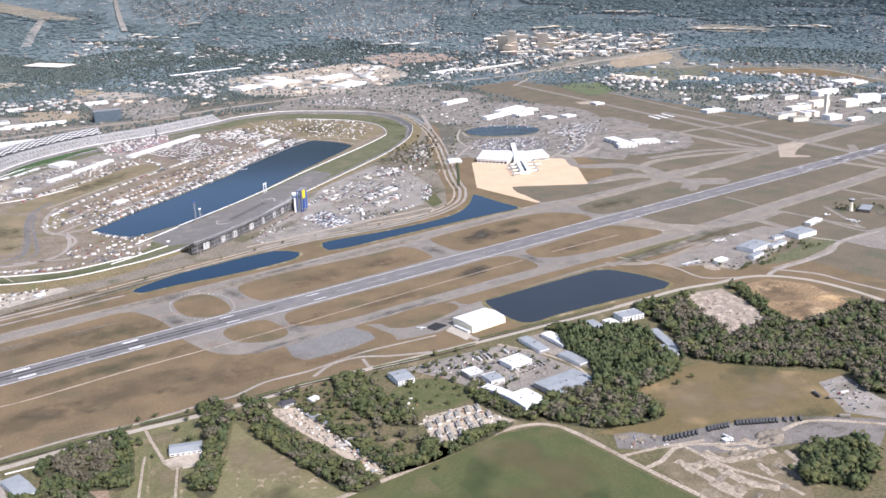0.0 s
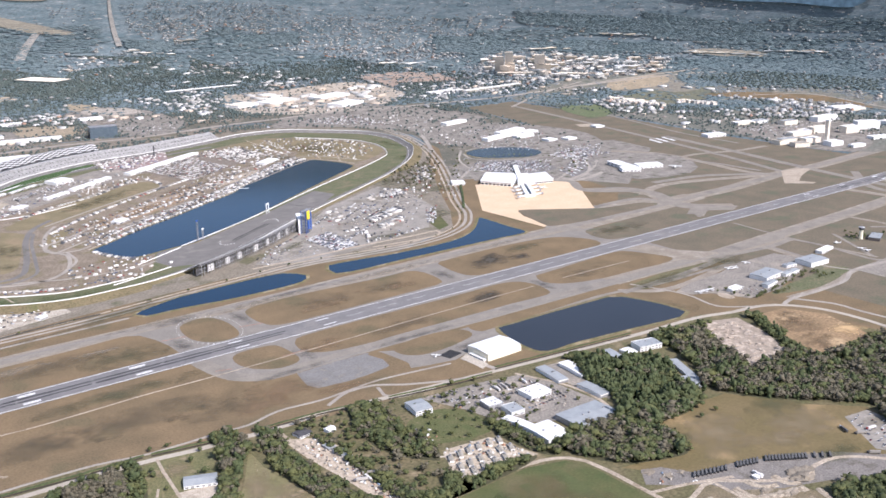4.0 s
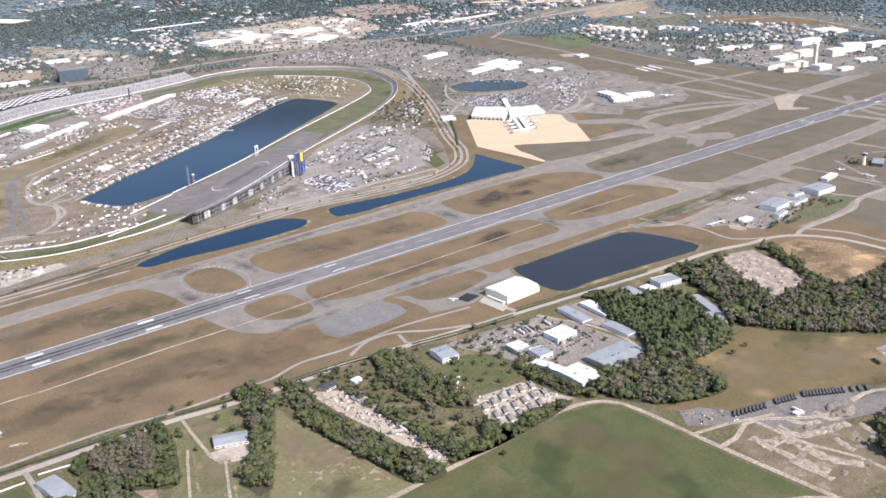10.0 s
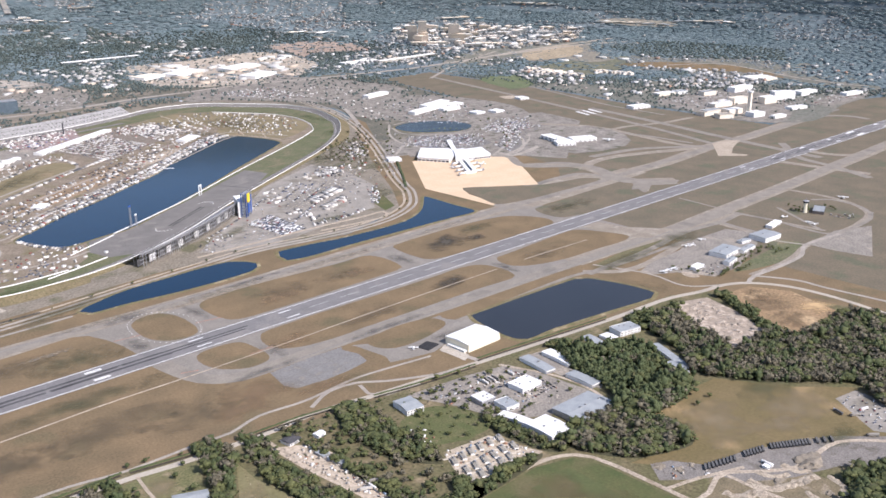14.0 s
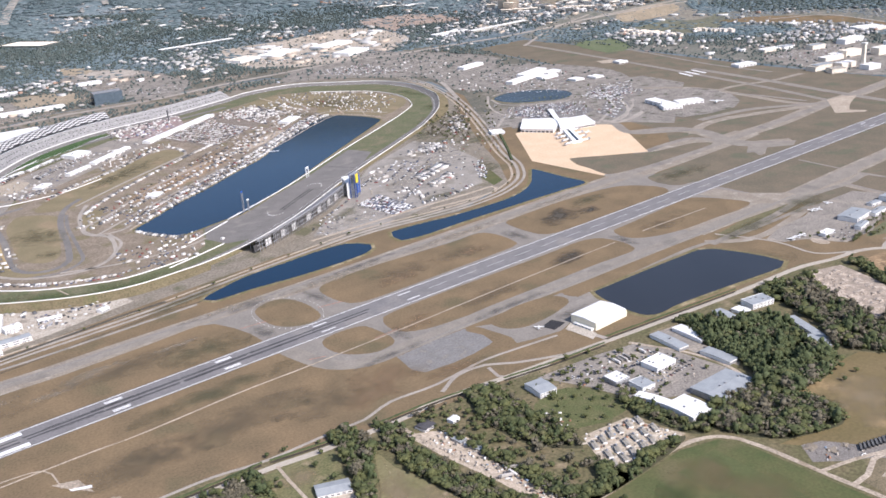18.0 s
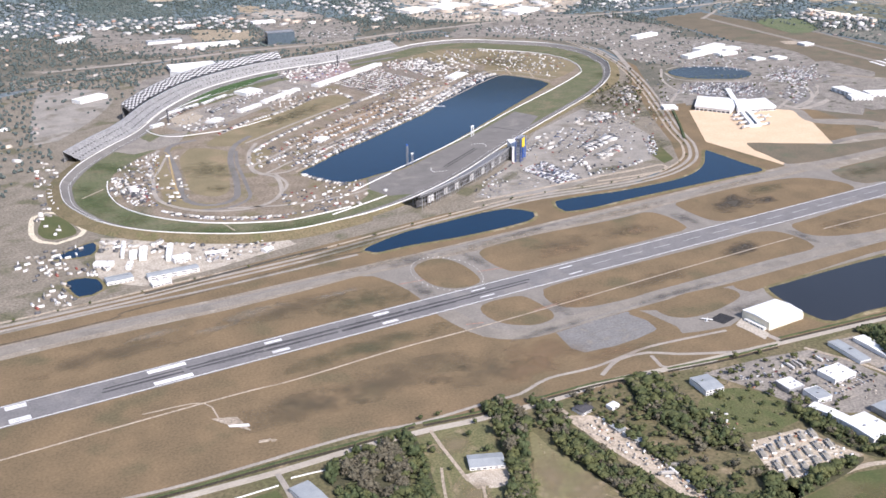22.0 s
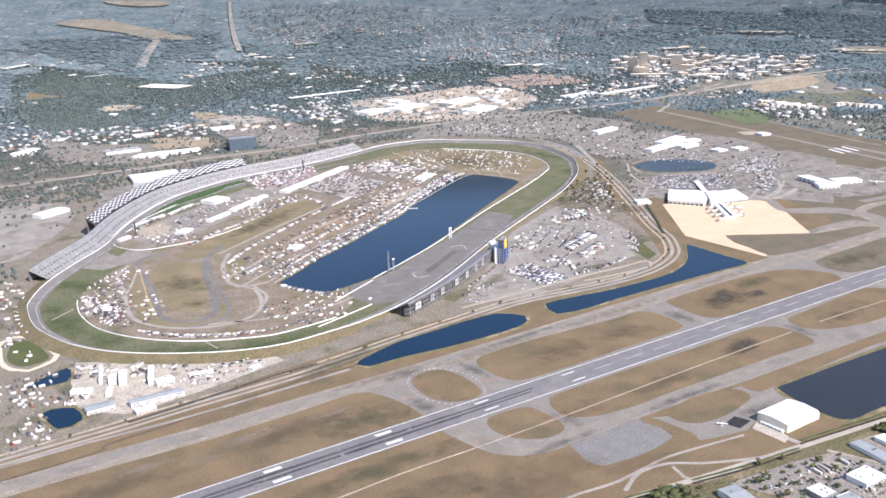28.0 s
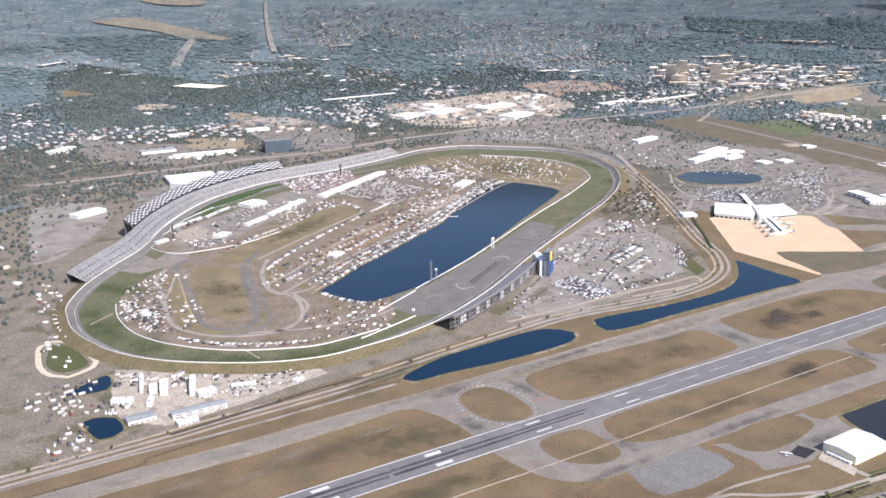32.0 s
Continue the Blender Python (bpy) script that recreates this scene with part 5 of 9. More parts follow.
sheet("junk_yard", [(668, -318), (690, -330), (708, -345), (712, -374), (713, -434), (718, -482), (708, -535), (678, -537), (676, -460), (668, -375)], 0.13, mat("junk_sand", (0.5, 0.42, 0.33), (0.38, 0.315, 0.24), 8, 2, spot=(0.14, 0.12, 0.1), spot_size=9, spot_at=0.58), "sandy junk yard ground", category="yard")
sheet("works_yard", [(866, -332), (960, -345), (1024, -362), (1036, -420), (1040, -486), (955, -492), (905, -462), (890, -395)], 0.18, GREYPAVE, "paved works yard with parked cars", category="yard")
sheet("works_yard", [(1051, -358), (1115, -370), (1089, -477), (1054, -493), (1048, -434)], 0.12, GREYPAVE, "paved yard between shop rows", category="yard")
spread("car", [(680, -355), (702, -378), (705, -434), (708, -486), (691, -521), (687, -455)], 9, 0.5)
spread("car", [(878, -372), (945, -368), (934, -431), (908, -403)], 9, 0.55)
lot("car", [(959, -423), (1020, -423), (1015, -451), (953, -451)], 4, 3.2, 90, 0.25)
spread("car", [(870, -338), (955, -350), (1018, -370), (1022, -400), (960, -392), (890, -380)], 9, 0.45)
row("car", [(950, -398), (1012, -402)], 3, 90, 0.1)
row("hauler", [(955, -376), (1010, -384)], 6, 85, 0.5)
for x, y in ((880, -345), (896, -352), (912, -346), (930, -356), (946, -352), (902, -372), (922, -380), (938, -388), (956, -396), (966, -360), (985, -366), (1002, -378), (1016, -398), (1022, -420), (950, -412), (948, -432), (1026, -446), (952, -460), (1020, -470), (896, -388), (884, -366), (870, -352)):
    tree("oak", x, y, RNG.uniform(4.5, 8), "yard trees")
spread("hauler", [(693, -429), (707, -460), (696, -481), (682, -451)], 16, 0.5)
row("hauler", [(695, -440), (695, -473)], 20, 0, 0.1)

scrap = [(x, y, 0.2, RNG.uniform(1, 4.5), RNG.uniform(0.8, 2.4), RNG.uniform(0.5, 2.2), RNG.uniform(0, 3)) for poly, gap in (([(671, -345), (701, -340), (706, -374), (705, -434), (712, -482), (701, -535), (680, -537), (683, -460), (673, -375)], 5), ([(799, -462), (864, -472), (873, -520), (880, -540), (793, -537), (766, -538), (782, -497)], 7), ([(786, -381), (823, -400), (818, -443), (795, -448)], 7), ([(869, -362), (959, -364), (1021, -379), (1030, -439), (1003, -470), (954, -474)], 11), ([(943, -648), (983, -684), (977, -708), (931, -674)], 10)) for x, y in fill(poly, gap, RNG) if RNG.random() < 0.6]
cube_v = np.array([(x, y, z) for x in (-0.5, 0.5) for y in (-0.5, 0.5) for z in (0, 1)], float)
cube_f = np.array([(1, 5, 7), (1, 7, 3), (0, 4, 5), (0, 5, 1), (4, 6, 7), (4, 7, 5), (6, 2, 3), (6, 3, 7), (2, 0, 1), (2, 1, 3)])
scatter("yard_clutter", [(cube_v, cube_f)], scrap, varied("clutter_tones", ((4, (0.7, 0.69, 0.66)), (3, (0.4, 0.36, 0.31)), (3, (0.12, 0.11, 0.1)), (1, (0.3, 0.16, 0.1)), (1, (0.2, 0.26, 0.34))), True, 0.7), "crates, scrap and stored goods in sandy yards", "clutter")

# trucks lined up in the yard
def build_dump():
    root = new("dump_trailer")
    bm = boxes((-6, -1.25, 1.1, 5.4, 1.25, 2.7))
    for vv in bm.verts:
        if vv.co.z < 2:
            vv.co.y *= 0.7
    part("tub", bm, mat("dark_truck_paint", (0.05, 0.05, 0.055), (0.08, 0.08, 0.085), 2, 0.5), root)
    part("load_cover", boxes((-5.9, -1.2, 2.7, 5.3, 1.2, 2.8)), mat("grey_tarpaulin", (0.13, 0.13, 0.13), (0.09, 0.09, 0.09), 2, 0.5), root)
    part("nose", boxes((5.4, -1.1, 0.9, 6.6, 1.1, 2.3)), BLACK, root)
    for x in (-5, -3.7, 4.2):
        part("axle_wheels", boxes((x - 0.5, -1.2, 0, x + 0.5, 1.2, 1.0)), BLACK, root)
    return tagged(root, "dark dump trailer lined up in the truck yard", "trailer", "lined-up trailers")


first = None
for line, n in (([(975, -687), (1019, -702)], 9), ([(1031, -704), (1060, -714)], 7), ([(1068, -716), (1111, -744)], 13), ([(1117, -747), (1139, -763)], 6)):
    a, b = Vector(line[0]), Vector(line[1])
    for k in range(n):
        p = a.lerp(b, (k + 0.5) / n)
        m = pose(p.x, p.y, 0.15, 0, 0, 38 + random.uniform(-3, 3))
        if first is None:
            first = build_dump()
            first.matrix_basis = m
        elif not (n == 6 and k % 2):
            copy_thing(first, m)


def heap(x, y, r, h, material, label):
    bm = bmesh.new()
    bmesh.ops.create_icosphere(bm, subdivisions=3, radius=1)
    for vv in bm.verts:
        q = 1 + 0.7 * noise.noise(vv.co * 1.3 + Vector((x, y, 0))) + 0.3 * noise.noise(vv.co * 4 + Vector((y, x, 0)))
        vv.co = Vector((vv.co.x * r * q, vv.co.y * r * q * 0.7, max(-0.1, vv.co.z) * h * max(0.1, q)))
    ob = part("spoil_mound", bm, material)
    ob.location = (x, y, 0)
    return tagged(ob, label, "heap")


GRAVELM = mat("gravel_heap", (0.26, 0.225, 0.18), (0.2, 0.17, 0.13), 6, 1, fine_amt=0.3)
for (x, y), r, h in zip([(1070, -762), (945, -650), (955, -669), (972, -673), (1008, -757), (1028, -779), (1024, -806), (991, -833), (954, -779), (953, -748), (950, -805), (956, -826)], (18, 8, 7, 5, 7, 6, 5, 6, 7, 5, 6, 5), (5, 1.5, 1.5, 1.5, 1.6, 1.5, 1.5, 1.2, 1.4, 1.2, 1.2, 1.2)):
    heap(x, y, r, h, GRAVELM, "heap of grey gravel and spoil")
SPOIL = mat("pale_spoil", (0.42, 0.36, 0.28), (0.3, 0.25, 0.19), 7, 1.5, spot=(0.2, 0.165, 0.12), spot_size=8, spot_at=0.54)
DIRT = random.Random(31)
for line, wide in (([(941, -742), (971, -753), (970, -785), (972, -809), (985, -831)], 7), ([(988, -733), (991, -760), (1025, -774), (1048, -780)], 6), ([(949, -727), (946, -761), (947, -792), (949, -815)], 5), ([(1011, -787), (1004, -803), (1002, -813)], 4), ([(1010, -730), (1012, -748), (1030, -758)], 4), ([(1042, -744), (1042, -764), (1053, -771)], 5), ([(1055, -790), (1049, -808), (1030, -821)], 4), ([(940, -778), (939, -809), (938, -824)], 4)):
    pts = spline(line, 5)
    tagged(profile("spoil_ridge", pts, lambda i: [(wide * DIRT.uniform(0.6, 1.3), 0.1), (wide * 0.3 * DIRT.uniform(0.5, 1.5), DIRT.uniform(0.5, 1.5)), (-wide * 0.3 * DIRT.uniform(0.3, 1.3), DIRT.uniform(0.4, 1.3)), (-wide * DIRT.uniform(0.6, 1.3), 0.1)], SPOIL), "uneven ridge of pale dug sand", "heap")
RUB = mat("rubble_heap", (0.42, 0.36, 0.3), (0.3, 0.25, 0.2), 5, 1, fine_amt=0.5)
for x, y in fill([(1364, -409), (1415, -428), (1379, -547), (1291, -543), (1305, -499)], 15, RNG):
    heap(x, y, RNG.uniform(4, 8), RNG.uniform(1, 2.4), RUB, "heap of pale broken rubble")
for x, y in [(1030, -733), (1203, -736), (1210, -754), (1232, -755), (1176, -789)]:
    put_vehicle("hauler", x, y, RNG.uniform(0, 180), 0.2)
building("site_office", (1027, -735, 10.9, 7.3, -5), 3, WH, ROOFWHITE, "white site office cabin", 0.4, 3, 1)
sheet("material_yard", [(1238, -717), (1278, -725), (1268, -805), (1211, -826), (1189, -784)], 0.13, LOT, "grey storage yard", category="yard")
spread("car", [(1240, -720), (1275, -733), (1250, -785), (1200, -805), (1198, -773)], 9, 0.4)
sheet("field_pond", [(783, -801), (835, -809), (882, -833), (890, -851), (867, -870), (819, -871)], 0.3, mat("black_water", (0.008, 0.01, 0.012), (0.01, 0.012, 0.014), 20, 3, rough=0.1), "dark pond beside the field", 10, category="pond")
ribbon("lane", [(755, -761), (816, -780), (894, -821), (912, -848), (903, -864), (874, -895)], 3.5, 0.2, SAND, "narrow sandy track round the pond", category="road")
# wind cone and light array in the grass
sheet("marker_pad", [(341, -117), (367, -128), (370, -163), (349, -132)], 0.2, SAND, "pale sandy approach light pad", category="pad")
sheet("marker_pad", [(352, -139), (373, -148), (372, -154), (353, -144)], 0.22, PAINT, "pale approach light pad", category="pad")
for x, y in [(372, -188), (377, -190), (383, -193)]:
    heap(x, y, 3.5, 0.5, SAND, "low pale sand mound in the grass")
ribbon("lane", [(280, -67), (345, -80), (348, -131)], 2.0, 0.16, SAND, "faint track in the airfield grass", category="track")

# ---- general aviation side ----
building("hangar_row", (1650, -330, 56, 34, 4), 8, WH, ROOFGREY, "white-walled hangar with a wide grey roof", 1.0, 4, 3, 2, "hangar")
building("hangar_row", (1694, -349, 44, 13, 2), 6, WH, ROOFGREY, "white-walled small plane hangar", 1.0, 4, 3, 2, "hangar")
building("hangar_row", (1612, -362, 36, 12, 8), 6, WH, ROOFGREY, "white-walled small plane hangar", 1.0, 4, 2, 2, "hangar")
building("hangar_row", (1784, -338, 50, 36, -6), 9, WH, ROOFGREY, "large white hangar with grey roof", 1.0, 0, 2, 1, "hangar")
building("office", (1735, -322, 26, 12, -8), 5, WH, ROOFGREY, "low grey-roofed airport workshop", 0.6, 3, 1, 1, "office")
sheet("mown_verge", [(1576, -390), (1633, -380), (1708, -378), (1760, -372), (1796, -366), (1806, -400), (1751, -420), (1689, -424), (1624, -412)], 0.1, TURF, "green mown verge behind the hangars", 8, category="grass")
sheet("sand_patch", [(1500, -338), (1512, -330), (1520, -345), (1512, -362), (1500, -356)], 0.16, SAND, "small patch of pale sand", 4, category="ground")
building("office", (1544, -337, 27.8, 12.7, 1), 5, WH, ROOFWHITE, "small white airport office block", 0, 4, 1, 1, "office")
building("office", (1872, -311, 48.0, 13.2, 6), 5, WH, ROOFWHITE, "small white airport building", 0, 4, 1, 1, "office")
spread("car", [(1554, -328), (1607, -340), (1606, -384), (1536, -371), (1522, -336)], 9, 0.4)
for x, y in [(1516, -307), (1513, -326), (1525, -351), (1531, -374), (1553, -382), (1592, -382), (1623, -380), (1661, -376), (1694, -374), (1731, -382), (1714, -396), (1733, -397), (1640, -376), (1530, -331)]:
    tree("oak", x, y, RNG.uniform(6, 9), "airport trees")
for x, y in fill([(1520, -386), (1588, -398), (1625, -404), (1612, -374), (1660, -366), (1720, -366), (1742, -410), (1756, -402), (1740, -362), (1600, -350), (1596, -372)], 8, RNG):
    if RNG.random() < 0.6:
        tree("oak", x, y, RNG.uniform(5, 8), "airport trees")
twr = tagged(new("control_tower"), "airport control tower with dark glazed cab on slim shaft", "tower")
twr.matrix_basis = pose(2005, -312, 0)
bm = bmesh.new()
bmesh.ops.create_cone(bm, segments=8, radius1=4.2, radius2=3.4, depth=20, cap_ends=True, matrix=Matrix.Translation((0, 0, 10)))
part("shaft", bm, CREAM, twr)
bm = bmesh.new()
bmesh.ops.create_cone(bm, segments=8, radius1=5.2, radius2=6.4, depth=4, cap_ends=True, matrix=Matrix.Translation((0, 0, 22)))
part("cab", bm, GLASS, twr, "dark glazed cab")
bm = bmesh.new()
bmesh.ops.create_cone(bm, segments=8, radius1=6.6, radius2=5.5, depth=1.2, cap_ends=True, matrix=Matrix.Translation((0, 0, 24.6)))
part("cab_roof", bm, STEEL, twr)
part("mast", boxes((-0.2, -0.2, 25, 0.2, 0.2, 30)), STEEL, twr)
building("office", (2030, -330, 45, 22, 20), 6, mat("dark_brick", (0.14, 0.12, 0.11), (0.1, 0.09, 0.085), 3, 0.6), ROOFGREY, "dark low office at the tower's foot", 0, 8, 1, 3, "office")
spread("car", [(2020, -342), (2064, -392), (2025, -409), (2008, -359)], 8, 0.3)
for x, y in [(1998, -296), (1992, -304), (2003, -300), (2011, -304), (2018, -314), (1996, -286), (2030, -306), (2038, -300), (2060, -328), (2068, -344), (2058, -352), (2046, -318), (2022, -281), (2021, -293), (2052, -315), (2076, -322), (2071, -336), (2026, -266)]:
    tree("oak", x, y, 8, "airport trees")


def plane(x, y, turn, s=1.0, label="small white propeller plane parked on the ramp", category="plane", group="parked light planes"):
    """An aircraft of 10 m at s = 1: fuselage, wing, tailplane, fin."""
    key = ("plane", round(s, 2))
    m = pose(x, y, 0.2, 0, 0, turn) @ Matrix.Diagonal((s, s, s, 1))
    if key in SOURCE:
        ob = copy_thing(SOURCE[key], Matrix.Identity(4))
        ob.matrix_basis = m
        return ob
    root = SOURCE[key] = new("airplane")
    bm = bmesh.new()
    bmesh.ops.create_cone(bm, segments=10, radius1=0.75, radius2=0.25, depth=7, cap_ends=True, matrix=Matrix.Translation((-1.5, 0, 1.5)) @ Matrix.Rotation(-math.pi / 2, 4, "Y"))
    bmesh.ops.create_uvsphere(bm, u_segments=10, v_segments=6, radius=0.76, matrix=Matrix.Translation((2.0, 0, 1.5)) @ Matrix.Diagonal((2.2, 1, 1, 1)))
    part("fuselage", bm, ROOFWHITE, root)
    part("wing", boxes((-0.5, -5.4, 1.9, 1.2, 5.4, 2.1)), ROOFWHITE, root)
    part("tailplane", boxes((-5.2, -1.9, 1.8, -4.2, 1.9, 1.9)), ROOFWHITE, root)
    bm = boxes((-5.3, -0.08, 1.6, -4.0, 0.08, 3.6))
    for vv in bm.verts:
        if vv.co.z > 3 and vv.co.x > -4.5:
            vv.co.x -= 0.7
    part("fin", bm, ROOFWHITE, root)
    part("gear", boxes((0.2, -1.0, 0, 0.6, -0.8, 1.3), (0.2, 0.8, 0, 0.6, 1.0, 1.3), (2.6, -0.1, 0, 2.9, 0.1, 1.2)), STEEL, root)
    root.matrix_basis = m
    return tagged(root, label, category, group)


for (x, y), a in zip([(1689, -260), (1635, -261), (1647, -265), (1499, -310), (1486, -309), (1512, -312), (1937, -352), (1933, -365), (1937, -299)], (20, 200, 190, 70, 60, 75, 30, 40, 120)):
    plane(x, y, a, 1.5)
plane(*[(2162, -323)][0], 25, 2.2)
plane(*[(970, -235)][0], 40, 1.3)

# ---- speedway ----
OVAL = [(359, 692, 7), (367, 768, 7), (382, 826, 7), (436, 921, 7), (514, 1015, 6), (600, 1108, 5), (717, 1280, 4), (860, 1430, 4), (1010, 1514, 4), (1123, 1548, 4), (1311, 1572, 4), (1511, 1624, 5), (1635, 1663, 6), (1785, 1640, 7), (1892, 1536, 7), (1979, 1420, 7), (1995, 1282, 7), (1957, 1153, 7), (1923, 1082, 7), (1818, 955, 7), (1682, 850, 4), (1539, 766, 2.5), (1258, 605, 2.5), (1046, 472, 2.5), (898, 398, 3), (800, 367, 4), (725, 355, 6), (651, 352, 7), (585, 372, 7), (527, 406, 7), (466, 454, 7), (422, 502, 7), (387, 562, 7), (369, 624, 7)]
oval = spline(OVAL, 12, True)
oval_n = sides(oval, True)


def ring_at(x, y):
    """The place along the oval nearest to a point."""
    return min(range(len(oval)), key=lambda i: (oval[i].x - x) ** 2 + (oval[i].y - y) ** 2)


def ring_slice(a, b):
    i, j = ring_at(*a), ring_at(*b)
    return [oval[k % len(oval)] for k in range(i, j + 1 if j >= i else j + 1 + len(oval))]


sheet("speedway_ground", [(-300, 250), (200, 246), (900, 300), (1250, 240), (1440, 300), (1530, 420), (1640, 600), (1830, 880), (1960, 1060), (2060, 1280), (2000, 1600), (1800, 1850), (1100, 1950), (500, 1700), (-300, 1300)], 0.05, mat("trodden_ground", (0.235, 0.203, 0.16), (0.185, 0.162, 0.125), 30, 4, spot=(0.125, 0.118, 0.072), spot_size=60, spot_at=0.55), "trodden dusty ground round the speedway", category="ground")
profile_outer = profile("embankment", oval, lambda i: [(26 if oval[i].z > 4.5 else 10, 0.07), (1.5, oval[i].z), (0.4, oval[i].z)], mat("bank_grass", (0.185, 0.148, 0.085), (0.15, 0.125, 0.068), 25, 3, spot=(0.14, 0.132, 0.062), spot_size=40, spot_at=0.56), None, True)
tagged(profile_outer, "grassed outer bank of the race track", "bank", kind="structure")
sheet("turf_ring", [(p.x, p.y) for p in oval[::3]], 0.1, TURF, "green grass between track and infield", category="grass")
tagged(profile("race_track", oval, lambda i: [(0.4, oval[i].z), (-13, max(0.4, oval[i].z - 6.2)), (-19, 0.3), (-19.5, 0.0)], TRACK, None, True), "dark asphalt banked race track", "race track", kind="structure")
tagged(profile("apron_line", oval, lambda i: [(-13.0, max(0.4, oval[i].z - 6.2) + 0.12), (-13.5, max(0.4, oval[i].z - 6.2) + 0.1)], PAINT, None, True), "white painted apron line", "line", kind="structure")
tagged(profile("track_wall", oval, lambda i: [(0.9, oval[i].z - 0.5), (0.9, oval[i].z + 1.5), (0.0, oval[i].z + 1.5), (0.0, oval[i].z - 0.3)], WALLWHITE, None, True), "continuous white concrete track wall", "wall", kind="structure")
INGRASS = mat("infield_grass_dry", (0.225, 0.185, 0.11), (0.185, 0.155, 0.09), 45, 3, spot=(0.26, 0.2, 0.125), spot_size=60, spot_at=0.56, fine_amt=0.18)
INFIELD = [(449, 766), (439, 705), (443, 632), (468, 566), (511, 506), (559, 463), (613, 433), (662, 414), (722, 413), (779, 418), (831, 455), (883, 561), (941, 566), (1044, 617), (1170, 680), (1398, 820), (1664, 972), (1799, 1052), (1876, 1159), (1899, 1272), (1871, 1369), (1763, 1509), (1681, 1573), (1462, 1509), (1256, 1469), (1144, 1450), (1006, 1394), (890, 1300), (754, 1271), (705, 1246), (632, 1157), (631, 1079), (701, 1052), (665, 1003), (613, 970), (553, 924), (478, 836)]
sheet("infield_ground", INFIELD, 0.14, mat("infield_dust", (0.25, 0.205, 0.155), (0.19, 0.155, 0.115), 30, 4, spot=(0.17, 0.145, 0.085), spot_size=45, spot_at=0.54), "dusty brown infield ground", category="ground")
IW = WALLWHITE
for line in ([(457, 796), (447, 760), (439, 705), (443, 632), (468, 566), (511, 506), (559, 463), (613, 433), (662, 414), (722, 413), (779, 418)], [(934, 555), (1036, 605), (1165, 674), (1392, 812), (1656, 962), (1786, 1045), (1827, 1084), (1870, 1164), (1889, 1260), (1866, 1362), (1763, 1509)], [(734, 398), (811, 420), (859, 435)], [(816, 489), (929, 547)]):
    tagged(profile("infield_wall", spline(line, 10), [(0.8, 0.0), (0.8, 1.6), (-0.8, 1.6), (-0.8, 0.0)], IW), "low white concrete infield wall", "wall", kind="structure")
sheet("short_track", [(893, 577), (934, 555), (1049, 605), (1201, 683), (1402, 805), (1423, 740), (1293, 630), (1145, 543), (1025, 477), (916, 417), (863, 432), (849, 483)], 0.2, TRACK, "dark asphalt back straight short track", category="race track")
sheet("pit_road", [(576, 997), (645, 1068), (696, 1056), (654, 987), (597, 958), (541, 977)], 0.22, GREYPAVE, "pale concrete pit exit", category="pavement")
sheet("pit_road", [(502, 1015), (588, 1095), (613, 970), (549, 949)], 0.2, GREYPAVE, "pale concrete pit exit", category="pavement")
sheet("tri_oval_grass", [(711, 1303), (779, 1384), (923, 1457), (1071, 1506), (970, 1421), (860, 1371), (786, 1324), (724, 1262)], 0.345, mat("tri_oval_grass", (0.065, 0.115, 0.04)), "green grass of the front straight", category="grass")
ribbon("pit_lane", [(625, 1135), (705, 1246), (807, 1342), (942, 1427), (1095, 1487), (1277, 1508), (1482, 1544)], 16, 0.24, TRACK, "dark asphalt pit lane", category="race track")
sheet("garage_court", [(667, 1131), (737, 1222), (901, 1326), (1067, 1426), (1233, 1425), (1265, 1357), (1048, 1251), (882, 1144), (738, 1051), (682, 1067)], 0.2, GREYPAVE, "grey paved garage court", category="pavement")
for line, material, label in (([(932, 1131), (999, 1151), (1115, 1200), (1130, 1113), (1068, 1055), (914, 975), (807, 913), (749, 893), (698, 931), (737, 985), (830, 1054)], INGRASS, "brown grass inside the infield road"), ([(612, 850), (640, 905), (668, 925), (716, 868), (692, 797), (656, 684), (630, 618), (602, 600), (578, 627), (574, 680), (592, 757)], INGRASS, "brown grass inside the road course loop"), ([(882, 868), (1051, 970), (1176, 1031), (1178, 972), (1008, 867), (879, 812)], mat("infield_sand", (0.3, 0.215, 0.14), (0.25, 0.185, 0.12), 20, 3), "bare sandy orange infield"), ([(1463, 1449), (1671, 1558), (1845, 1336), (1860, 1152), (1703, 1040), (1645, 1135), (1589, 1213), (1634, 1307)], INGRASS, "brown camping grass at the lake end"), ([(640, 950), (605, 930), (560, 721), (545, 612), (606, 552), (564, 545), (514, 593), (524, 677), (568, 871)], INGRASS, "brown grass round the road course"), ([(754, 821), (797, 835), (752, 737), (721, 718)], INGRASS, "brown grass by the road course"), ([(1157, 1000), (1302, 1080), (1403, 1131), (1409, 1088), (1263, 1019)], SAND, "bare sandy infield"), ([(804, 1297), (947, 1438), (1095, 1487), (1059, 1515), (935, 1486), (856, 1396)], mat("tri_oval_grass", (0.065, 0.115, 0.04), (0.085, 0.13, 0.05), 30, 4), "green tri-oval grass")):
    sheet("infield_grass", line, 0.19, material, label, 10, category="grass")
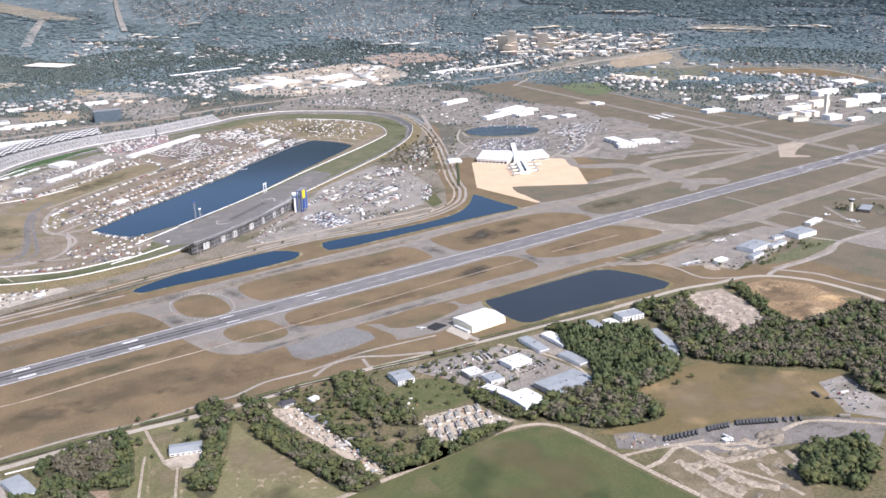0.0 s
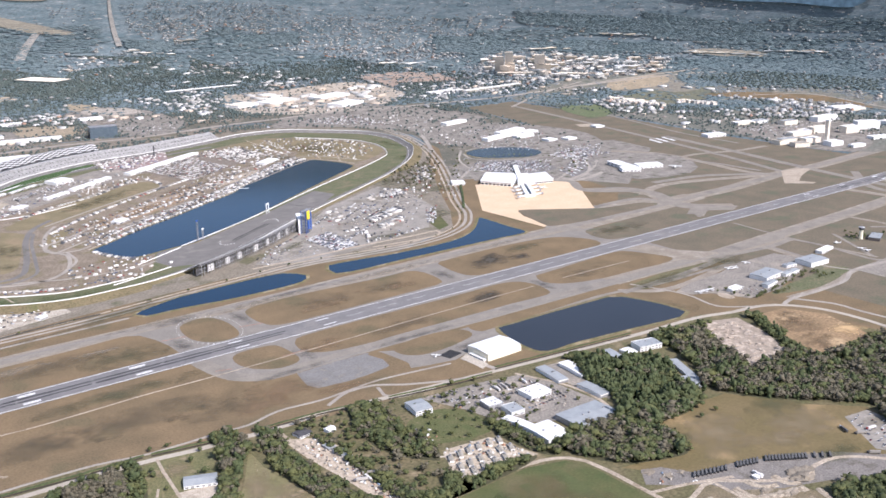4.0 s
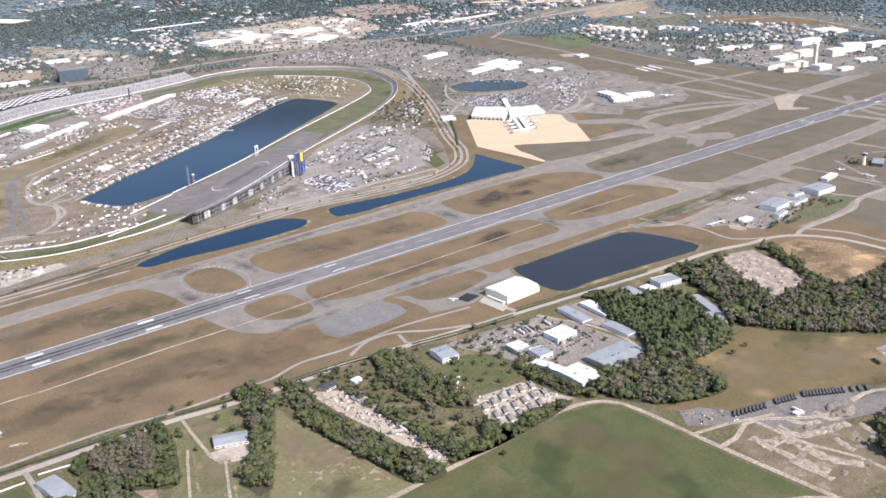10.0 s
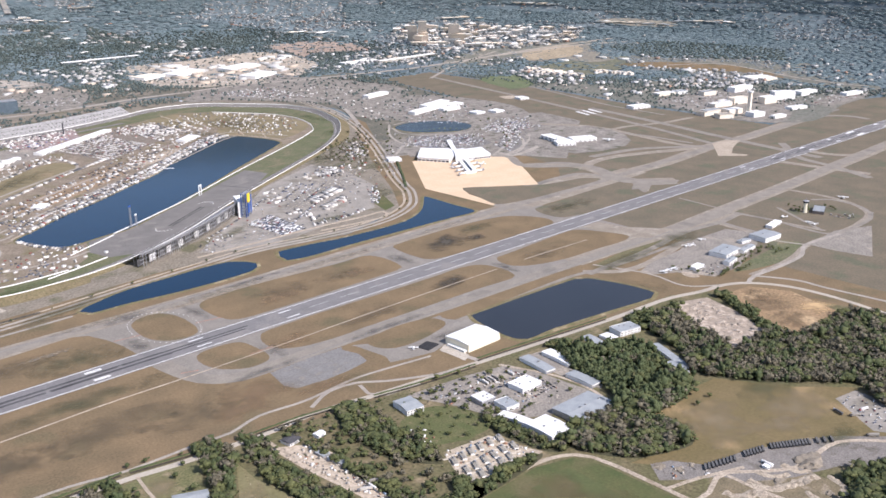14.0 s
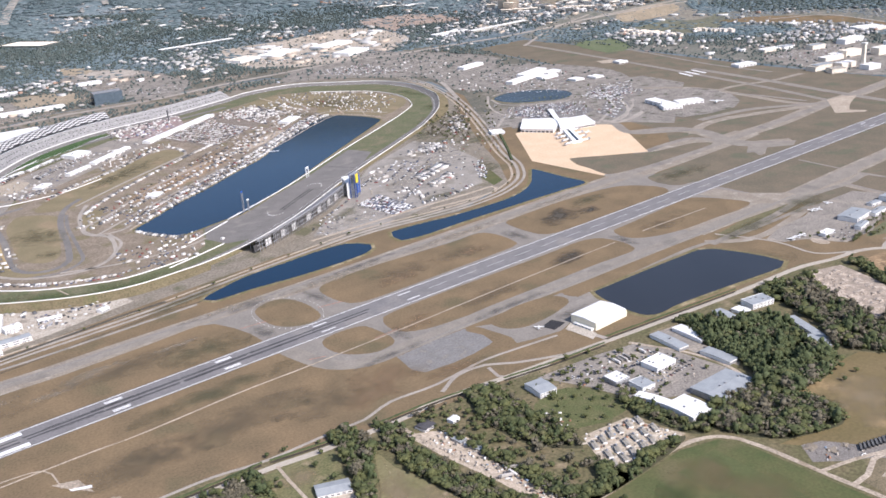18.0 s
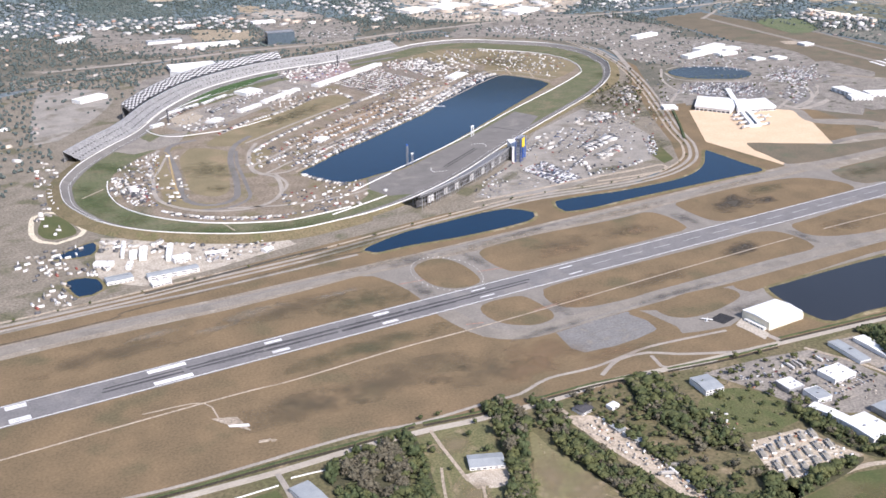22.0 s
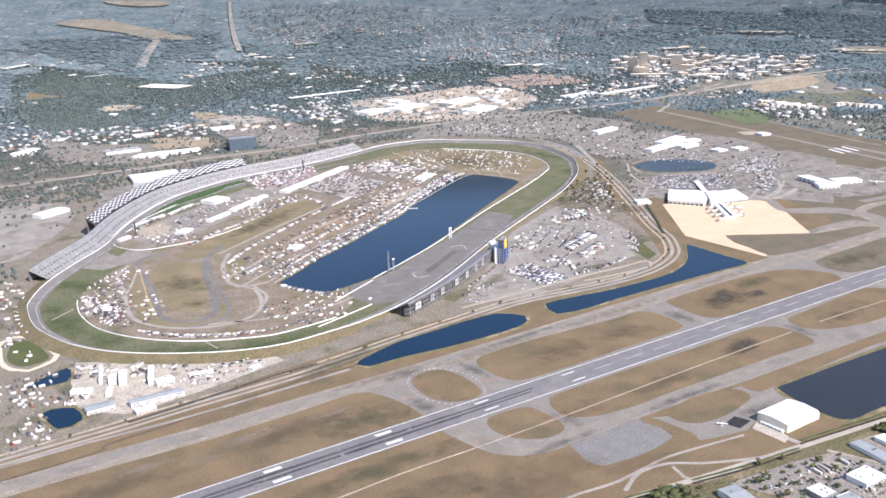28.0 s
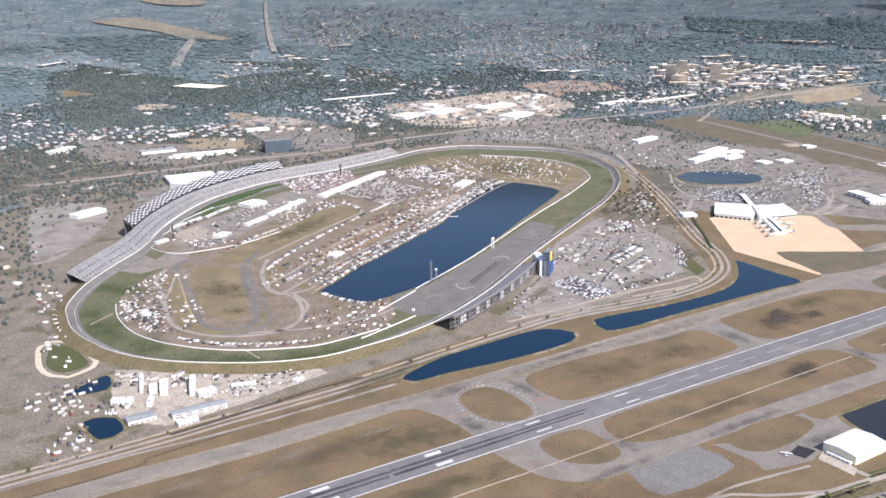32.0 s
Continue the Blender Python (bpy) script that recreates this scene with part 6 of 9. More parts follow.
for line, wide, material, label in (([(690, 985), (640, 975), (614, 940), (600, 870), (585, 778), (566, 700), (552, 650), (549, 600), (568, 566), (600, 556), (630, 578), (648, 622), (667, 680), (694, 779), (720, 850), (752, 905), (800, 950)], 12, TRACK, "dark asphalt road course loop"), ([(734, 858), (704, 772), (684, 690), (668, 625), (648, 560), (600, 530), (556, 545)], 7, TRACK, "second arm of the road course"), ([(606, 930), (606, 907), (585, 818), (561, 720), (541, 614)], 3.5, mat("yellow_clay", (0.4, 0.3, 0.15), (0.33, 0.25, 0.13), 6, 1.5), "yellowish clay strip beside the loop"), ([(600, 950), (558, 890), (554, 860), (532, 760), (507, 640), (536, 560), (593, 516), (650, 508), (697, 540), (721, 590), (734, 650), (712, 695), (724, 757), (752, 831), (790, 890)], 8, ROAD, "pale dirt road round the loop"), ([(743, 743), (748, 781), (769, 790), (786, 768), (772, 736), (743, 738)], 5, ROAD, "small turning loop of dirt road"), ([(771, 901), (924, 995), (1085, 1086), (1133, 1117), (1146, 1199), (1052, 1198), (924, 1113), (742, 996)], 7, ROAD, "infield camping road"), ([(719, 740), (799, 788), (963, 911), (1171, 1022), (1341, 1140), (1598, 1279), (1646, 1490)], 7, ROAD, "infield camping road"), ([(724, 677), (897, 785), (1095, 896), (1337, 1032), (1548, 1183), (1639, 1202), (1716, 1055)], 6, ROAD, "lakeside camping road"), ([(734, 749), (716, 722), (724, 677), (765, 666), (796, 683)], 6, ROAD, "lakeside road bend"), ([(692, 538), (735, 594), (741, 664)], 6, ROAD, "infield road"), ([(1598, 1279), (1616, 1568)], 5, SAND, "sandy path"), ([(1633, 1145), (1667, 1226)], 4, SAND, "sandy path"), ([(1660, 1081), (1716, 1188)], 4, SAND, "sandy path"), ([(562, 469), (568, 418)], 3, SAND, "crossing path"), ([(440, 755), (393, 721)], 3, SAND, "crossing path"),
                                    ([(596, 528), (698, 486), (800, 477), (853, 491)], 6, ROAD, "infield road"), ([(464, 720), (537, 775), (597, 892)], 5, ROAD, "infield road")):
    ribbon("infield_road", line, wide, 0.25, material, label, category="road")
sheet("tri_oval_grass", [(760, 1399), (827, 1486), (905, 1541), (985, 1566), (1075, 1565), (1132, 1543), (1094, 1516), (1027, 1493), (950, 1459), (857, 1415), (786, 1372), (758, 1357)], 0.34, mat("tri_oval_grass", (0.065, 0.115, 0.04)), "green grass of the front straight", category="grass")
ribbon("pit_lane", [(712, 1304), (755, 1330), (838, 1364), (930, 1412), (1024, 1451), (1116, 1473), (1234, 1473)], 13, 0.3, TRACK, "dark asphalt pit lane", category="race track")
sheet("pit_tan", [(700, 1205), (757, 1225), (775, 1181), (724, 1110), (690, 1134)], 0.3, mat("tan_concrete", (0.4, 0.345, 0.27), (0.34, 0.29, 0.225), 14, 2), "tan paved paddock corner", category="pavement")
tagged(profile("pit_wall", spline([(860, 1378), (760, 1300), (690, 1215), (650, 1190), (629, 1150), (624, 1094), (652, 1040), (709, 1027), (799, 1030), (897, 1068)], 8), [(0.7, 0.0), (0.7, 1.5), (-0.7, 1.5), (-0.7, 0.0)], WALLWHITE), "white wall round the end of the pit area", "wall", kind="structure")
for line in ([(700, 1240), (770, 1320), (870, 1392), (990, 1452), (1120, 1500)], [(690, 1222), (765, 1306), (868, 1374), (1000, 1438)]):
    ribbon("pit_line", line, 1.4, 0.33, PAINT, "white painted line along the pit lane", category="line")
for x, y, rx, ry, a in ((1150, 1040, 90, 30, 33), (1000, 900, 110, 24, 31), (880, 860, 60, 20, 30), (1260, 1085, 80, 22, 33)):
    stain(x, y, rx, ry, a, (0.29, 0.21, 0.135), 0.55, 0.27, "bare orange sand between the campers", "ground", 0.6)
for x, y, rx, ry, a in ((640, 760, 50, 70, 20), (980, 1080, 130, 34, 32), (1700, 1300, 90, 120, 0), (900, 1040, 80, 26, 32), (1550, 1240, 60, 40, 30), (620, 640, 30, 26, 0)):
    stain(x, y, rx, ry, a, (0.14, 0.12, 0.066), 0.55, 0.275, "greener patch of infield grass", "grass", 0.7)
for x, y, rx, ry, a in ((1350, 480, 110, 70, 30), (1480, 560, 80, 60, 30), (1180, 400, 80, 50, 10), (1080, 350, 100, 24, 5), (1560, 640, 50, 70, 20), (1250, 560, 60, 40, 30)):
    stain(x, y, rx, ry, a, (0.38, 0.345, 0.295), 0.5, 0.2, "paler worn patch of the event lot", "ground", 0.7)
for x, y, rx, ry, a in ((1600, 760, 90, 50, 50), (1700, 860, 80, 40, 40), (1500, 420, 60, 30, 50), (1290, 340, 60, 20, 0), (1650, 620, 50, 70, 35), (1100, 400, 50, 20, 30)):
    stain(x, y, rx, ry, a, (0.13, 0.125, 0.07), 0.6, 0.21, "rough grass patch in the event lot", "grass", 0.6)
for x, y, rx, ry, a in ((405, 700, 40, 130, 0), (430, 560, 36, 90, -40), (520, 445, 90, 34, -40), (640, 385, 110, 30, -8), (480, 880, 40, 90, 35), (1830, 1000, 60, 30, 40), (1930, 1220, 30, 90, 0)):
    stain(x, y, rx, ry, a, (0.078, 0.115, 0.036), 0.5, 0.2, "greener mown grass inside the turn", "grass", 1.4)
# tyre circles on the short track
x, y = [(1095, 564)][0]
for k in range(30):
    a = 2 * math.pi * k / 30
    if abs(math.cos(a)) < 0.55:
        continue
    ca, sa = math.copysign(86 + 22 * (abs(math.cos(a)) - 0.55) / 0.45, math.cos(a)), math.sin(a) * 22
    stack = part("tyre_stack", boxes((-0.9, -0.6, 0, 0.9, 0.6, 1.0)), WALLWHITE)
    stack.matrix_basis = pose(x + ca * 0.852 - sa * 0.523, y + ca * 0.523 + sa * 0.852, 0.2, 0, 0, math.degrees(a) + 120)
    tagged(stack, "white painted tyre barrier on the short track", "barrier", "short track barriers")
ribbon("tyre_line", [(x - 60, y - 37), (x + 60, y + 37)], 2.5, 0.28, BLACK, "dark tyre marks", category="line")
ribbon("tyre_line", [(x - 56, y - 42), (x + 62, y + 30)], 2.0, 0.28, BLACK, "dark tyre marks", category="line")
ribbon("cross_joint", [(1282, 715), (1313, 661)], 3, 0.28, DARKPAVE, "dark joint across the short track", category="line")
ribbon("lake_seawall", [(779, 654), (864, 713), (1013, 816), (1078, 838), (1217, 942), (1326, 992), (1498, 1100), (1608, 1152), (1646, 1103), (1673, 1028)], 3.2, 0.5, SAND, "pale sandy edge of the lake", category="bank")

# grandstands
SEATGREY = mat("grey_seats", (0.36, 0.355, 0.35), (0.28, 0.275, 0.27), 12, 2.5, rough=0.6, fine_amt=0.4)
SEATBLACK = mat("black_seats", (0.05, 0.05, 0.055), (0.07, 0.07, 0.075), 5, 1)


def seating(line, o0, z0, o1, z1, steps):
    """Vertices of a stepped deck along a line, from offset o0 to o1."""
    nor, v, k = sides(line), [], 2 * steps
    for p, s in zip(line, nor):
        for q in range(steps):
            for part_way in (0, 1):
                o = o0 + (o1 - o0) * (q + part_way) / steps
                z = z0 + (z1 - z0) * (q + 1) / steps
                v.append((p.x + s.x * o, p.y + s.y * o, z))
    return v, k


def grandstand(line, upper, label):
    root = new("grandstand")
    nor = sides(line)
    v, k = seating(line, 7, 3.5, 44, 22, 16)
    f = [(i * k + q, i * k + q + 1, (i + 1) * k + q + 1, (i + 1) * k + q) for i in range(len(line) - 1) for q in range(k - 1)]
    from_faces("lower_deck", v, f, SEATGREY, root)
    rear = [(44, 22), (45, 23.2), (45.5, 23.2), (45.5, 0)]
    profile("back_wall", line, rear, STEEL, root)
    profile("front_wall", line, [(6.5, 0), (6.5, 4.3), (7, 4.3), (7, 3.4)], WALLWHITE, root)
    for i in range(1, len(line) - 1, 1):
        p, s = line[i], nor[i]
        for o in (16, 30):
            z = 3.5 + 18.5 * (o - 7) / 37
            t = Vector((s.y, -s.x)) * 1.3
            c = Vector((p.x, p.y)) + s * o
            e = Vector((p.x, p.y)) + s * (o + 3)
            part("vomitory", quad_box([c - t, c + t, e + t, e - t], z, z + 2.0), BLACK, root, "dark entrance opening")
    if upper:
        fine = line
        v, k = seating(fine, 47, 25, 67, 40, 12)
        white, black = [], []
        for i in range(len(fine) - 1):
            for q in range(k - 1):
                face = (i * k + q, i * k + q + 1, (i + 1) * k + q + 1, (i + 1) * k + q)
                (white if (i + q // 4) % 2 else black).append(face)
        from_faces("white_seat_block", v, white, mat("white_seats", (0.6, 0.6, 0.6), (0.5, 0.5, 0.5), 4, 1), root, "white seat blocks")
        from_faces("black_seat_block", v, black, SEATBLACK, root, "black seat blocks")
        profile("upper_soffit", line, [(47, 24.5), (49, 23), (67, 35), (68, 42), (68.6, 42), (68.6, 0)], STEEL, root)
        for i in range(0, len(line), 2):
            p, s = line[i], nor[i]
            c = Vector((p.x, p.y)) + s * 50
            part("column", quad_box([c + Vector(q) for q in ((-0.6, -0.6), (0.6, -0.6), (0.6, 0.6), (-0.6, 0.6))], 0, 25), STEEL, root)
    return tagged(root, label, "grandstand", "front straight grandstands")


def quad_box(corners, z0, z1):
    bm = bmesh.new()
    lo = [bm.verts.new((c[0], c[1], z0)) for c in corners]
    hi = [bm.verts.new((c[0], c[1], z1)) for c in corners]
    bm.faces.new(hi)
    for i in range(4):
        j = (i + 1) % 4
        bm.faces.new((lo[i], lo[j], hi[j], hi[i]))
    bmesh.ops.recalc_face_normals(bm, faces=bm.faces)
    return bm


front = ring_slice((450, 945), (1560, 1640))
u0, u1 = [(626, 1323), (1125, 1622)]
span0 = min(range(len(front)), key=lambda i: (front[i].x - u0[0] - 40) ** 2 + (front[i].y - u0[1] + 45) ** 2)
span1 = min(range(len(front)), key=lambda i: (front[i].x - u1[0] - 5) ** 2 + (front[i].y - u1[1] + 58) ** 2)
span0, span1 = max(0, span0 - 5), span1 + 2
cuts = sorted({0, *range(span0, 0, -9), *range(span0, span1, 9), *range(span1, len(front) - 1, 9), len(front) - 1})
for i, j in zip(cuts, cuts[1:]):
    has = span0 <= i and j <= span1
    grandstand(front[i:j + 1], has, "two-deck grandstand, black and white checkered upper seats" if has else "long grey metal bleacher grandstand")
building("press_box", (869, 1556, 96.3, 57.0, 29), 34, WH, ROOFWHITE, "white press box tower behind the grandstand", 0, 10, 2, 4)
building("hospitality_hall", (922, 1708, 81.7, 132.0, -98), 12, WH, ROOFWHITE, "white hospitality building behind the stands", 0, 8, 4, 6)

# back straight stands, seen from behind
back = ring_slice((1165, 549), (858, 384))
root = None
for i in range(0, len(back) - 2, 7):
    seg = back[i:i + 8]
    root = new("bleachers")
    nor = sides(seg)
    v, k = seating(seg, 5, 4, 46, 25, 20)
    from_faces("seat_deck", v, [(a * k + q, a * k + q + 1, (a + 1) * k + q + 1, (a + 1) * k + q) for a in range(len(seg) - 1) for q in range(k - 1)], mat("dark_bleachers", (0.2, 0.2, 0.205), (0.15, 0.15, 0.155), 8, 1.5, rough=0.5), root)
    profile("top_rail", seg, [(46, 25), (46, 27), (47, 27), (47, 24)], STEEL, root)
    for a in range(len(seg) - 1):
        for f in (0, 0.5):
            p = seg[a].lerp(seg[a + 1], f)
            s = nor[a]
            for o in (24, 45.5):
                c = Vector((p.x, p.y)) + s * o
                part("post", quad_box([c + Vector(q) for q in ((-0.4, -0.4), (0.4, -0.4), (0.4, 0.4), (-0.4, 0.4))], 0, 13 if o == 24 else 25), STEEL, root)
    for z in (7, 14, 21):
        profile("cross_beam", seg, [(46.2, z), (46.2, z + 0.8), (45.2, z + 0.8), (45.2, z)], STEEL, root)
    for a in range(0, len(seg) - 1, 2):
        c, e = Vector(seg[a][:2]) + nor[a] * 38, Vector(seg[a + 1][:2]) + nor[a + 1] * 38
        part("back_panel", quad_box([c, e, e + nor[a] * 1.0, c + nor[a] * 1.0], 2, 15), WALLWHITE if a % 4 == 0 else DARKPAVE, root)
    tagged(root, "tall steel bleachers with open braced back", "bleachers", "back straight bleachers")
BLUE = mat("blue_panel", (0.03, 0.09, 0.32), (0.04, 0.11, 0.36), 4, 1, rough=0.5)
YELLOW = mat("yellow_panel", (0.85, 0.62, 0.05), (0.8, 0.56, 0.04), 4, 1, rough=0.5)
tw = tagged(new("stair_tower"), "blue and yellow stair tower at the end of the bleachers", "tower")
tx, ty = [(1184, 478)][0]
tw.matrix_basis = pose(tx, ty, 0, 0, 0, 31)
for x in (-13, -4.5, 4, 12.5):
    for y in (-5, 5):
        part("column", boxes((x - 0.6, y - 0.6, 0, x + 0.6, y + 0.6, 50)), BLUE if x < 0 else STEEL, tw)
for z in (6, 12, 18, 24, 30, 36, 42, 48):
    part("landing", boxes((-14, -5.5, z, 13.5, 5.5, z + 0.5)), STEEL, tw)
part("sign_panel", boxes((-8, -6.3, 30, 4, -5.8, 48)), YELLOW, tw, "yellow sign panel")
part("sign_panel", boxes((6, -6.3, 6, 11, -5.8, 44)), BLUE, tw, "blue sign panel")
part("sign_panel", boxes((-4, -6.3, 8, 2, -5.8, 28)), BLUE, tw, "blue sign panel")
for k in range(8):
    part("stair_flight", boxes((-12, -4, 1 + 6 * k, 10, -2, 1.6 + 6 * k)), STEEL, tw)
building("spotter_suite", (1183, 502, 52.7, 13.7, -114), 30, WH, ROOFWHITE, "white suite on the bleachers", 0, 3, 1, 1)


def mast(x, y, h, top, label):
    root = tagged(new("lattice_tower"), label, "tower", "lake-side towers")
    root.matrix_basis = pose(x, y, 0)
    for sx in (-1.2, 1.2):
        for sy in (-1.2, 1.2):
            part("leg", boxes((sx - 0.25, sy - 0.25, 0, sx + 0.25, sy + 0.25, h)), STEEL, root)
    for k in range(int(h / 4)):
        part("brace", boxes((-1.4, -1.4, 2 + 4 * k, 1.4, 1.4, 2.4 + 4 * k)), STEEL, root)
    part("head_panel", boxes((-2.5, -0.6, h, 2.5, 0.6, h + 3)), top, root)


mx, my = [(979, 571)][0]
mast(mx, my, 41, BLUE, "tall steel lattice tower by the lake")
mx, my = [(990, 571)][0]
mast(mx, my, 22, WALLWHITE, "short steel lattice tower by the lake")
gx, gy = [(1203, 682)][0]
ga = tagged(new("sign_gantry"), "white steel sign gantry by the lake wall", "gantry")
ga.matrix_basis = pose(gx, gy, 0, 0, 0, 31)
for x in (-5, 5):
    part("post", boxes((x - 0.8, -0.8, 0, x + 0.8, 0.8, 22)), WALLWHITE, ga)
part("beam", boxes((-6, -1, 20, 6, 1, 23)), WALLWHITE, ga)
dock = tagged(new("jetty"), "short white wooden jetty on the lake", "jetty")
dx, dy = [(1280, 947)][0]
dock.matrix_basis = pose(dx, dy, 0.3, 0, 0, -30)
part("deck", boxes((-14, -2, 0.4, 14, 2, 0.7)), WALLWHITE, dock)
for x in (-12, -4, 4, 12):
    part("pile", boxes((x - 0.3, -2.2, -0.3, x + 0.3, -1.8, 1.2)), BARK, dock)

# garages and halls in the infield
for plan, h, r in (((887, 1178, 76.9, 14.9, 31), 6, ROOFWHITE), ((1000, 1256, 155.8, 17.8, 34), 6, ROOFWHITE), ((1255, 1386, 312.6, 25.0, 30), 6, ROOFWHITE), ((946, 1338, 54.7, 47.3, 22), 8, ROOFWHITE), ((652, 1140, 30.9, 12.8, 22), 6, ROOFWHITE), ((728, 1250, 44.4, 12.2, 26), 4, ROOFWHITE), ((776, 1277, 44.5, 11.5, 31), 4, ROOFWHITE), ((826, 1300, 44.5, 10.2, 37), 4, ROOFWHITE), ((870, 1331, 41.1, 11.0, 35), 4, ROOFWHITE), ((1493, 1208, 73.3, 33.6, 31), 5, ROOFWHITE), ((913, 830, 33.9, 24.1, 34), 5, ROOFWHITE), ((778, 1112, 38.5, 25.0, 36), 5, ROOFWHITE)):
    building("garage_hall", plan, h, WH, r, "long white-roofed race garage" if r is ROOFWHITE else "pink-roofed fan zone hall", 0.8, 4, 6, 2, "garage", "infield garages")
post = tagged(new("scoring_pylon"), "tall dark scoring pylon by the pit lane", "pylon")
post.matrix_basis = pose(*[(681, 1148)][0], 0)
part("shaft", boxes((-1.5, -1.5, 0, 1.5, 1.5, 34)), mat("dark_panel", (0.06, 0.06, 0.07), (0.09, 0.09, 0.1), 3, 1), post)
part("base", boxes((-3, -3, 0, 3, 3, 2)), WALLWHITE, post)
post2 = copy_thing(post, pose(*[(1280, 1505)][0], 0))

# ---- campers and cars ----
sheet("fan_zone", [(1104, 1527), (1257, 1576), (1348, 1593), (1299, 1451), (1166, 1328), (1103, 1435)], 0.28, mat("fan_zone_paving", (0.3, 0.22, 0.205), (0.24, 0.18, 0.165), 12, 3, spot=(0.36, 0.32, 0.3), spot_size=14, spot_at=0.52), "pinkish paved fan zone", category="plaza")
spread("tent", [(1098, 1514), (1250, 1562), (1340, 1578), (1304, 1476), (1181, 1358), (1103, 1435)], 11, 0.55)
sheet("camping_lot", [(1166, 1328), (1342, 1438), (1462, 1477), (1543, 1484), (1557, 1326), (1402, 1232), (1210, 1112)], 0.27, mat("camp_gravel", (0.22, 0.185, 0.15), (0.17, 0.145, 0.118), 14, 3), "brown gravel camping lot", category="car park")
for k in range(12):
    t = (k + 0.5) / 12
    a, b = Vector((1172, 1315)).lerp(Vector((1345, 1428)), t), Vector((1214, 1122)).lerp(Vector((1384, 1228)), t)
    row("motorhome", [a, b], 7.2, 60, 0.12)
    row("car", [a + Vector((7, 3)), b + Vector((7, 3))], 5.5, 60, 0.4)
for k in range(9):
    t = (k + 0.5) / 9
    a, b = Vector((1412, 1441)).lerp(Vector((1523, 1482)), t), Vector((1424, 1267)).lerp(Vector((1550, 1322)), t)
    row("motorhome", [a, b], 7.4, 60, 0.2)
row("motorhome", [(799, 670), (932, 754), (1025, 802), (1128, 866), (1241, 937), (1354, 1027), (1487, 1123), (1591, 1177)], 5.2, 90, 0.08)
row("motorhome", [(799, 702), (919, 778), (1062, 865), (1178, 935), (1317, 1027), (1486, 1147), (1589, 1213)], 6, 80, 0.12)
row("motorhome", [(752, 737), (852, 795), (1002, 882), (1137, 966), (1320, 1081)], 6, 85, 0.25)
row("motorhome", [(754, 821), (818, 881), (940, 972), (1068, 1055), (1230, 1149)], 6, 85, 0.1)
row("car", [(769, 828), (839, 900), (962, 989), (1093, 1074)], 4, 85, 0.3)
row("motorhome", [(742, 996), (834, 1063), (925, 1100), (1007, 1152), (1084, 1216), (1134, 1222), (1141, 1132)], 6.5, 85, 0.12)
row("motorhome", [(779, 637), (799, 577), (830, 525), (855, 514)], 5.0, 90, 0.05)
row("motorhome", [(491, 579), (508, 549), (547, 503), (599, 466), (655, 440), (685, 439)], 6.5, 20, 0.15)
row("car", [(499, 549), (545, 496), (596, 459), (669, 427)], 5, 20, 0.3)
lot("motorhome", [(1380, 1373), (1503, 1334), (1527, 1429), (1404, 1476)], 4, 7, 85, 0.3)
spread("motorhome", [(463, 773), (486, 775), (501, 728), (495, 648), (469, 626), (460, 690)], 11, 0.2)
spread("car", [(473, 784), (500, 694), (498, 599), (459, 626), (456, 692)], 7, 0.35)
spread("motorhome", [(482, 796), (524, 883), (557, 838), (527, 745)], 16, 0.5)
spread("motorhome", [(706, 545), (798, 513), (876, 529), (831, 455), (731, 430), (686, 463)], 19, 0.45)
spread("tent", [(716, 441), (780, 442), (869, 461), (885, 468), (797, 414), (734, 398)], 16, 0.45)
spread("tent", [(687, 1116), (850, 1199), (924, 1208), (775, 1079), (704, 1061)], 18, 0.55)
row("hauler", [(690, 1190), (766, 1262), (880, 1330), (960, 1362)], 6, 60, 0.15)
row("hauler", [(790, 1190), (860, 1240), (940, 1290)], 7, 60, 0.25)
spread("hauler", [(902, 1224), (1051, 1322), (1116, 1326), (956, 1183)], 22, 0.4)
spread("car", [(685, 1075), (783, 1100), (795, 1064), (698, 1044)], 8, 0.4)
spread("motorhome", [(1293, 1440), (1457, 1503), (1623, 1456), (1590, 1267), (1439, 1183), (1398, 1342)], 15, 0.45)
spread("motorhome", [(1655, 1330), (1779, 1387), (1868, 1235), (1833, 1145), (1704, 1064), (1626, 1185)], 24, 0.55)
spread("motorhome", [(1112, 1561), (1226, 1547), (1256, 1469), (1139, 1371), (1066, 1387)], 13, 0.4)
spread("car", [(797, 835), (886, 865), (888, 768), (804, 699)], 13, 0.7)
spread("motorhome", [(628, 914), (589, 898), (553, 763), (540, 665), (537, 602)], 22, 0.6)
for sh in (0, 1, 2):
    row("car", [(x + 14 * sh - 20, y + 12 + 9 * sh) for x, y in [(803, 678), (937, 764), (1030, 809), (1135, 878), (1250, 950), (1367, 1046), (1502, 1144)]], 5.2, 85, 0.55)
    row("motorhome", [(x - 26 - 18 * sh, y + 30 + 22 * sh) for x, y in [(752, 688), (888, 768), (1062, 865), (1276, 989), (1517, 1165)]], 9, 88, 0.6)
spread("motorhome", [(924, 1113), (1045, 1183), (1134, 1207), (1146, 1142), (1151, 1268), (1048, 1251), (920, 1166)], 14, 0.4)
spread("tent", [(829, 701), (1061, 839), (1281, 973), (1322, 1009), (1074, 884), (836, 739)], 26, 0.5)
spread("motorhome", [(1082, 1025), (1212, 1092), (1457, 1211), (1463, 1165), (1256, 1059), (1086, 980)], 22, 0.65)
row("motorhome", [(486, 845), (545, 898), (590, 928)], 6, 40, 0.2)
